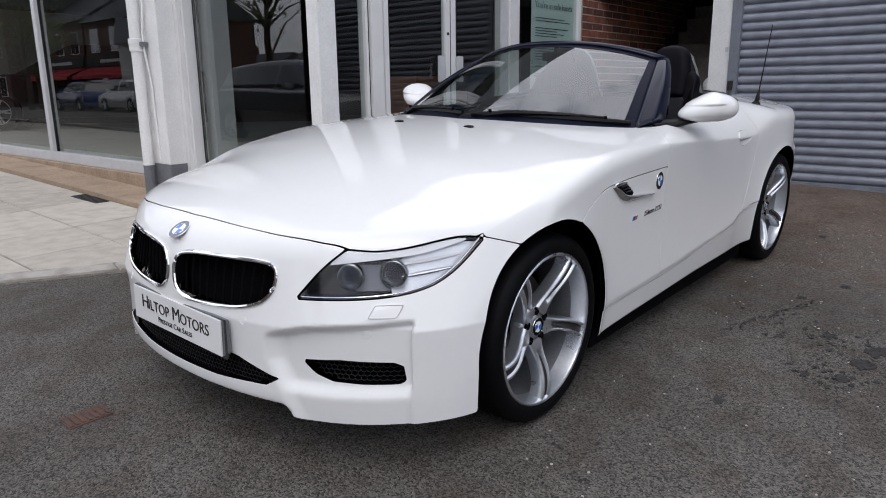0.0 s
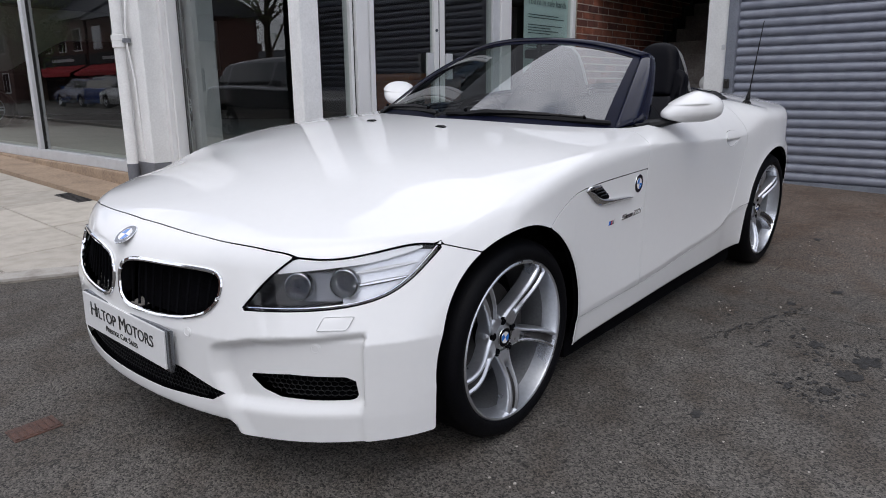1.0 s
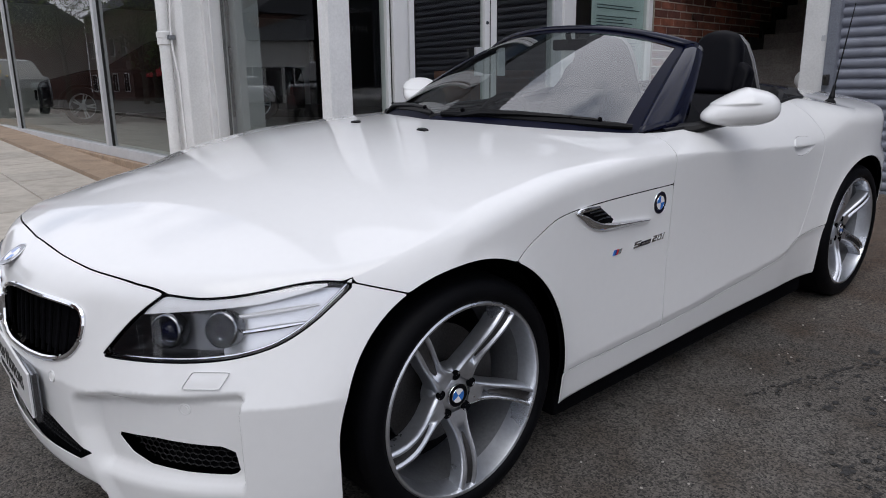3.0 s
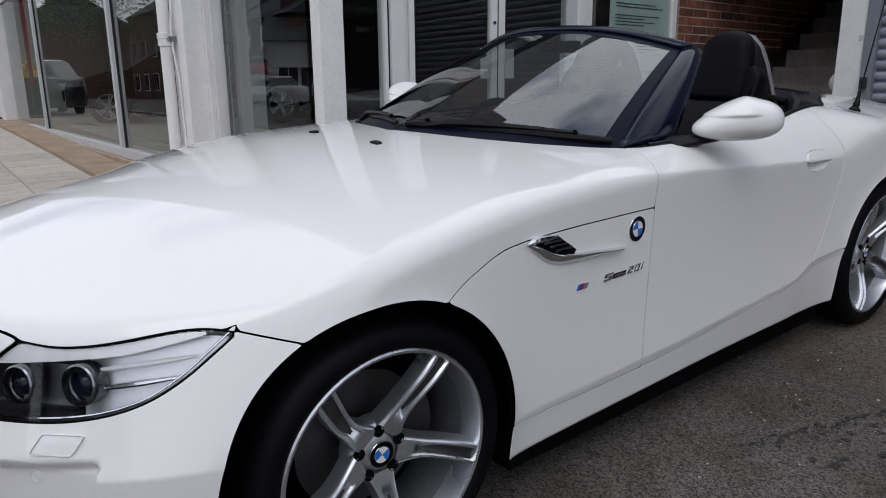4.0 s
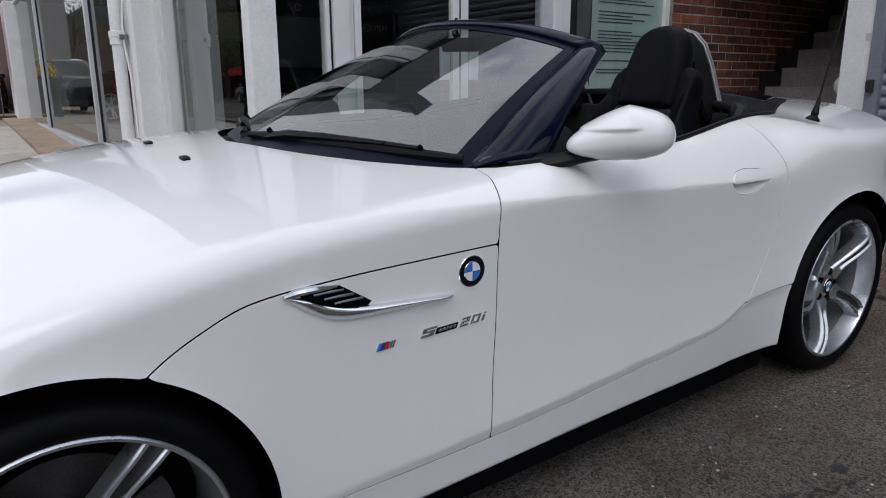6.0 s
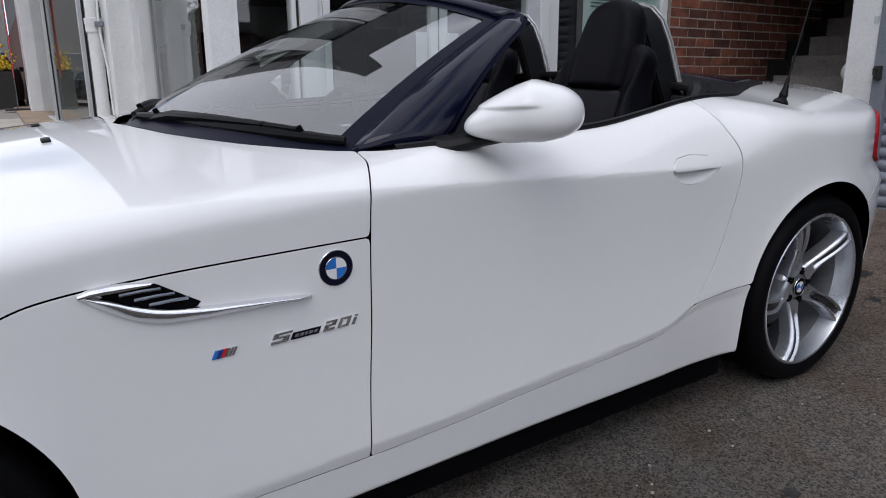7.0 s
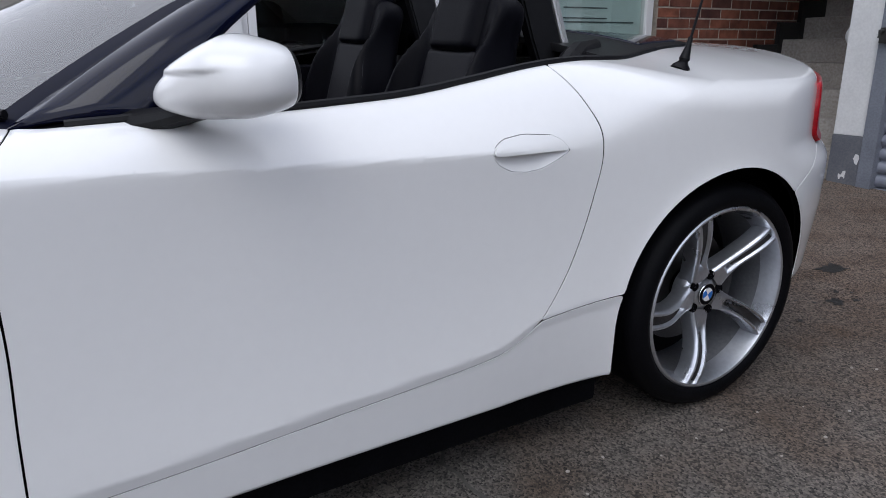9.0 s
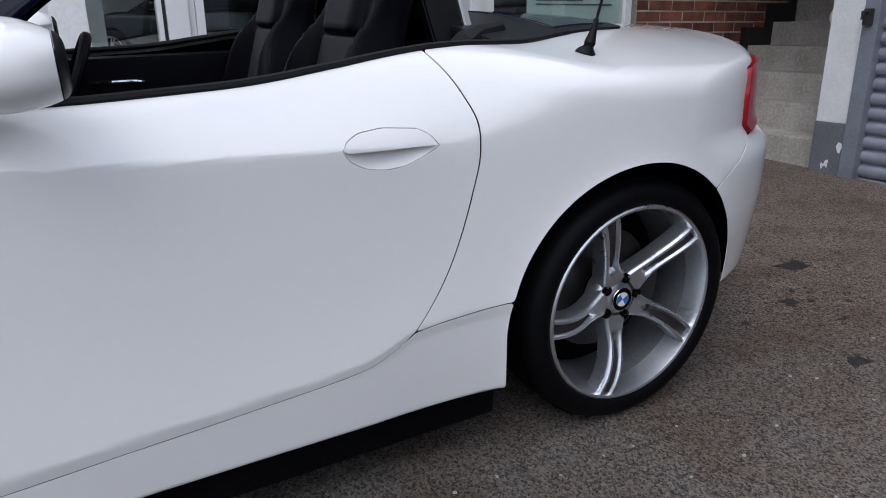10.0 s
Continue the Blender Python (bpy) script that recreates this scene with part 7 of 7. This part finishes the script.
        add_box(bm, (sx * (W / 2 - 0.46), -hl + 0.06, 0.60), (sx * (W / 2 - 0.16), -hl + 0.30, 0.72), 0.03)
        part("headlamp", bm, LAMP_REFLECTOR, ob, smooth=True)
        bm = bmesh.new()
        add_box(bm, (sx * (W / 2 - 0.05), -0.62, 0.93), (sx * (W / 2 + 0.14), -0.50, 1.06), 0.03)
        part("mirror", bm, paint, ob, smooth=True)
    part("grille", box_bm((-0.42, -hl - 0.005, 0.42), (0.42, -hl + 0.12, 0.60), 0.02), MATT_BLACK, ob)
    return ob


def at_street(x, y, turn, base=None):
    return Matrix.Translation((x, y, ground_z(x, y) if base is None else base)) @ Matrix.Rotation(radians(turn), 4, "Z")


parked_car("showroom_car", "black saloon car with silver wheels inside the showroom", at_street(-11.04, 3.74, -30, 0.465), BLACK_CAR, hatch=False, L=4.6, H=1.42)
parked_car("parked_hatchback", "dark grey hatchback parked at the kerb", at_street(-8.2, -3.75, 90), GREY_CAR)
parked_car("parked_hatchback", "black hatchback parked on the footway beyond the showroom", at_street(-20.3, 0.1, -90), BLACK_CAR)
parked_car("parked_hatchback", "blue hatchback parked across the road", at_street(-36.5, -11.6, -90), BLUE_CAR)
parked_car("parked_estate", "silver saloon parked across the road", at_street(-31.0, -11.6, -90), WHITE_CAR, hatch=False)


def house(name, label, x0, x1, y, depth, eaves, wall_m, floors, shop=False, turn=0):
    """A street house that faces +y: wall, pitched roof, windows with frames, door, chimney."""
    base = ground_z((x0 + x1) / 2, y) - 0.2
    ob = thing(name, label, "house", Matrix.Translation((x0, y, base)) @ Matrix.Rotation(radians(turn), 4, "Z"), group="houses across the road")
    w = x1 - x0
    part("wall", box_bm((0, -depth, 0), (w, 0, eaves)), wall_m, ob)
    bm = bmesh.new()
    ridge = eaves + depth * 0.32
    q = [(-0.2, 0.35, eaves - 0.1), (w + 0.2, 0.35, eaves - 0.1), (w + 0.2, -depth / 2, ridge), (-0.2, -depth / 2, ridge), (-0.2, -depth - 0.35, eaves - 0.1), (w + 0.2, -depth - 0.35, eaves - 0.1)]
    vs = [bm.verts.new(p) for p in q]
    for f in ((0, 1, 2, 3), (3, 2, 5, 4), (0, 3, 4), (1, 5, 2), (0, 4, 5, 1)):
        bm.faces.new([vs[i] for i in f])
    rf = part("roof", bm, ROOF, ob)
    part("chimney", box_bm((w * 0.15, -depth / 2 - 0.3, ridge - 0.4), (w * 0.15 + 0.9, -depth / 2 + 0.3, ridge + 1.0), 0.03), HOUSE_BRICK, rf)
    n = max(2, int(w / 2.4))
    for fl in range(floors):
        if shop and fl == 0:
            continue
        for k in range(n):
            cx = w * (k + 0.5) / n
            z0 = 0.9 + fl * 2.75
            win = part("window", box_bm((cx - 0.62, -0.02, z0), (cx + 0.62, 0.05, z0 + 1.45), 0.02), WHITE_FRAME, ob, "white framed window")
            for a, b in ((-0.55, -0.03), (0.03, 0.55)):
                part("pane", box_bm((cx + a, 0.052, z0 + 0.07), (cx + b, 0.056, z0 + 1.38)), DARK_GLASS, win)
    if shop:
        part("shop_front", box_bm((0.2, 0.0, 0.3), (w - 0.2, 0.06, 2.5)), DARK_GLASS, ob, "dark shop front")
        fascia = part("fascia", box_bm((0.1, 0.0, 2.75), (w - 0.1, 0.12, 3.45), 0.02), IRON, ob, "dark shop sign with pale bars")
        part("sign_bar", box_bm((w * 0.25, 0.121, 3.0), (w * 0.75, 0.13, 3.2)), WALL_LETTER, fascia)
        bm = bmesh.new()
        vs = [bm.verts.new(p) for p in ((0.2, 0.05, 2.74), (w - 0.2, 0.05, 2.74), (w - 0.2, 1.2, 2.2), (0.2, 1.2, 2.2), (0.2, 1.2, 2.0), (w - 0.2, 1.2, 2.0))]
        bm.faces.new(vs[:4]), bm.faces.new((vs[3], vs[2], vs[5], vs[4]))
        part("awning", bm, AWNING, ob, "red cloth awning")
    else:
        part("front_door", box_bm((w * 0.5 - 0.45, 0.0, 0.2), (w * 0.5 + 0.45, 0.06, 2.25), 0.02), IRON, ob, "dark front door")
    return ob


house("house", "low white rendered house with a dark slate roof", -37.6, -32.8, -14.2, 6, 3.9, HOUSE_WHITE, 1, False, -60)
house("house", "brick building with a pale shop sign across the road", -46.0, -37.6, -16.0, 7, 5.6, HOUSE_BRICK, 2, True)
house("house", "brick shop with a red awning down the road", -54.0, -46.4, -16.0, 7, 5.8, HOUSE_BRICK, 2, True)
# Added tall and dark, to darken the reflection in the left shop window.
house("house", "tall dark brick house added to keep sky out of the left window", -66.0, -54.4, -14.0, 8, 7.2, HOUSE_BRICK, 2)
for hx in (-78, -66, -54, -42, -30):
    house("house", "low far house with a slate roof", hx, hx + 10, -46.0, 7, 3.6, HOUSE_BRICK, 1)
house("house", "brick house with a slate roof across the road", -8.5, 0.5, -16.0, 9, 5.6, HOUSE_BRICK, 2)
house("house", "pale rendered house across the road", 2.5, 12.0, -16.5, 9, 5.4, HOUSE_RENDER, 2)
house("house", "brick house at the end of the road", -84.0, -70.0, -6.0, 9, 6.8, HOUSE_BRICK, 2)
# neighbour across the yard, mirrored dark in the side windows
nb = thing("neighbour_building", "low dark brick outbuilding with a closed shutter across the yard", "building", Matrix.Translation((11.0, -1.0, ground_z(11, 2) - 0.2)))
part("wall", box_bm((0, -1.0, 0), (5, 10.0, 2.7)), HOUSE_BRICK, nb)
part("roof", box_bm((-0.2, -1.2, 2.7), (5.2, 10.2, 2.85)), ROOF, nb)
part("shutter_door", box_bm((-0.05, 2.0, 0.2), (0.0, 6.0, 2.5)), SHUTTER_FRAME, nb)


def leafy_tree(name, label, x, y, h, seed, leaves=1500):
    q = random.Random(seed)
    ob = thing(name, label, "tree", Matrix.Translation(settle((x, y), -0.05)), group="street trees")
    bm = bmesh.new()
    add_tube(bm, [(0, 0, 0), (0.05, 0, h * 0.2), (0.0, 0.08, h * 0.42), (0.1, 0.05, h * 0.7)], [0.17, 0.14, 0.11, 0.04], 10)
    tips = []
    for k in range(14):
        a, z0 = q.uniform(0, math.tau), h * q.uniform(0.32, 0.62)
        r, up = h * q.uniform(0.16, 0.30), h * q.uniform(0.12, 0.34)
        end = Vector((r * math.cos(a), r * math.sin(a), z0 + up))
        mid = Vector((r * 0.45 * math.cos(a), r * 0.45 * math.sin(a), z0 + up * 0.65))
        add_tube(bm, [(0.03, 0.04, z0), mid, end], [0.05, 0.03, 0.012], 6)
        tips += [end, mid, (mid + end) / 2]
    part("trunk", bm, BARK, ob, smooth=True)
    verts, faces = [], []
    for k in range(leaves):
        c = q.choice(tips) + Vector((q.gauss(0, 0.42), q.gauss(0, 0.42), q.gauss(0.1, 0.36)))
        d = Vector((q.gauss(0, 1), q.gauss(0, 1), q.gauss(0, 1))).normalized()
        e = d.cross(Vector((q.random(), q.random(), 1))).normalized()
        s = q.uniform(0.06, 0.12)
        i = len(verts)
        verts += [c - d * s, c + e * s * 0.5, c + d * s, c - e * s * 0.5]
        faces.append((i, i + 1, i + 2, i + 3))
    cr = link_mesh("crown", verts, faces, LEAF, ob, smooth=False)
    tagged(cr, kind="stuff")
    return ob


leafy_tree("street_tree", "leafy street tree with thin branches", -18.6, -10.4, 6.4, 1, 420)
leafy_tree("street_tree", "leafy street tree with thin branches", -43.0, -11.8, 5.5, 2)
for tx, ty, th, sd in ((-38.0, -9.5, 7.0, 3), (-46.0, -7.5, 8.0, 4), (-54.0, -5.0, 8.5, 5), (-60.0, -1.5, 8.0, 6)):
    leafy_tree("street_tree", "leafy street tree down the road", tx, ty, th, sd)
# red banner and planter further along the shop front
ban = thing("feather_banner", "red feather banner on a pole outside the showroom", "banner", at_street(-16.2, 0.75, 0))
bm = bmesh.new()
add_tube(bm, [(0, 0, 0), (0, 0, 2.3), (0.12, 0, 2.75)], [0.016, 0.012, 0.008], 8)
part("pole", bm, DARK_CHROME, ban)
part("flag", box_bm((0.01, -0.004, 0.75), (0.55, 0.004, 2.6), 0.003), RED_VAN, ban)
part("base", box_bm((-0.25, -0.25, 0.05), (0.25, 0.25, 0.09), 0.01), IRON, ban)
pl = thing("flower_planter", "dark planter with yellow flowers against the shop front", "planter", at_street(-18.3, 0.55, 0))
part("tub", box_bm((-0.35, -0.25, 0.0), (0.35, 0.25, 0.9), 0.03), IRON, pl)
bm = bmesh.new()
q = random.Random(5)
for k in range(160):
    c = Vector((q.gauss(0, 0.2), q.gauss(0, 0.15), 0.95 + abs(q.gauss(0, 0.2))))
    bmesh.ops.create_icosphere(bm, subdivisions=0, radius=q.uniform(0.02, 0.045), matrix=Matrix.Translation(c))
o = part("flowers", bm, YELLOW_FLOWER, pl, "small yellow flowers")
tagged(o, kind="stuff")
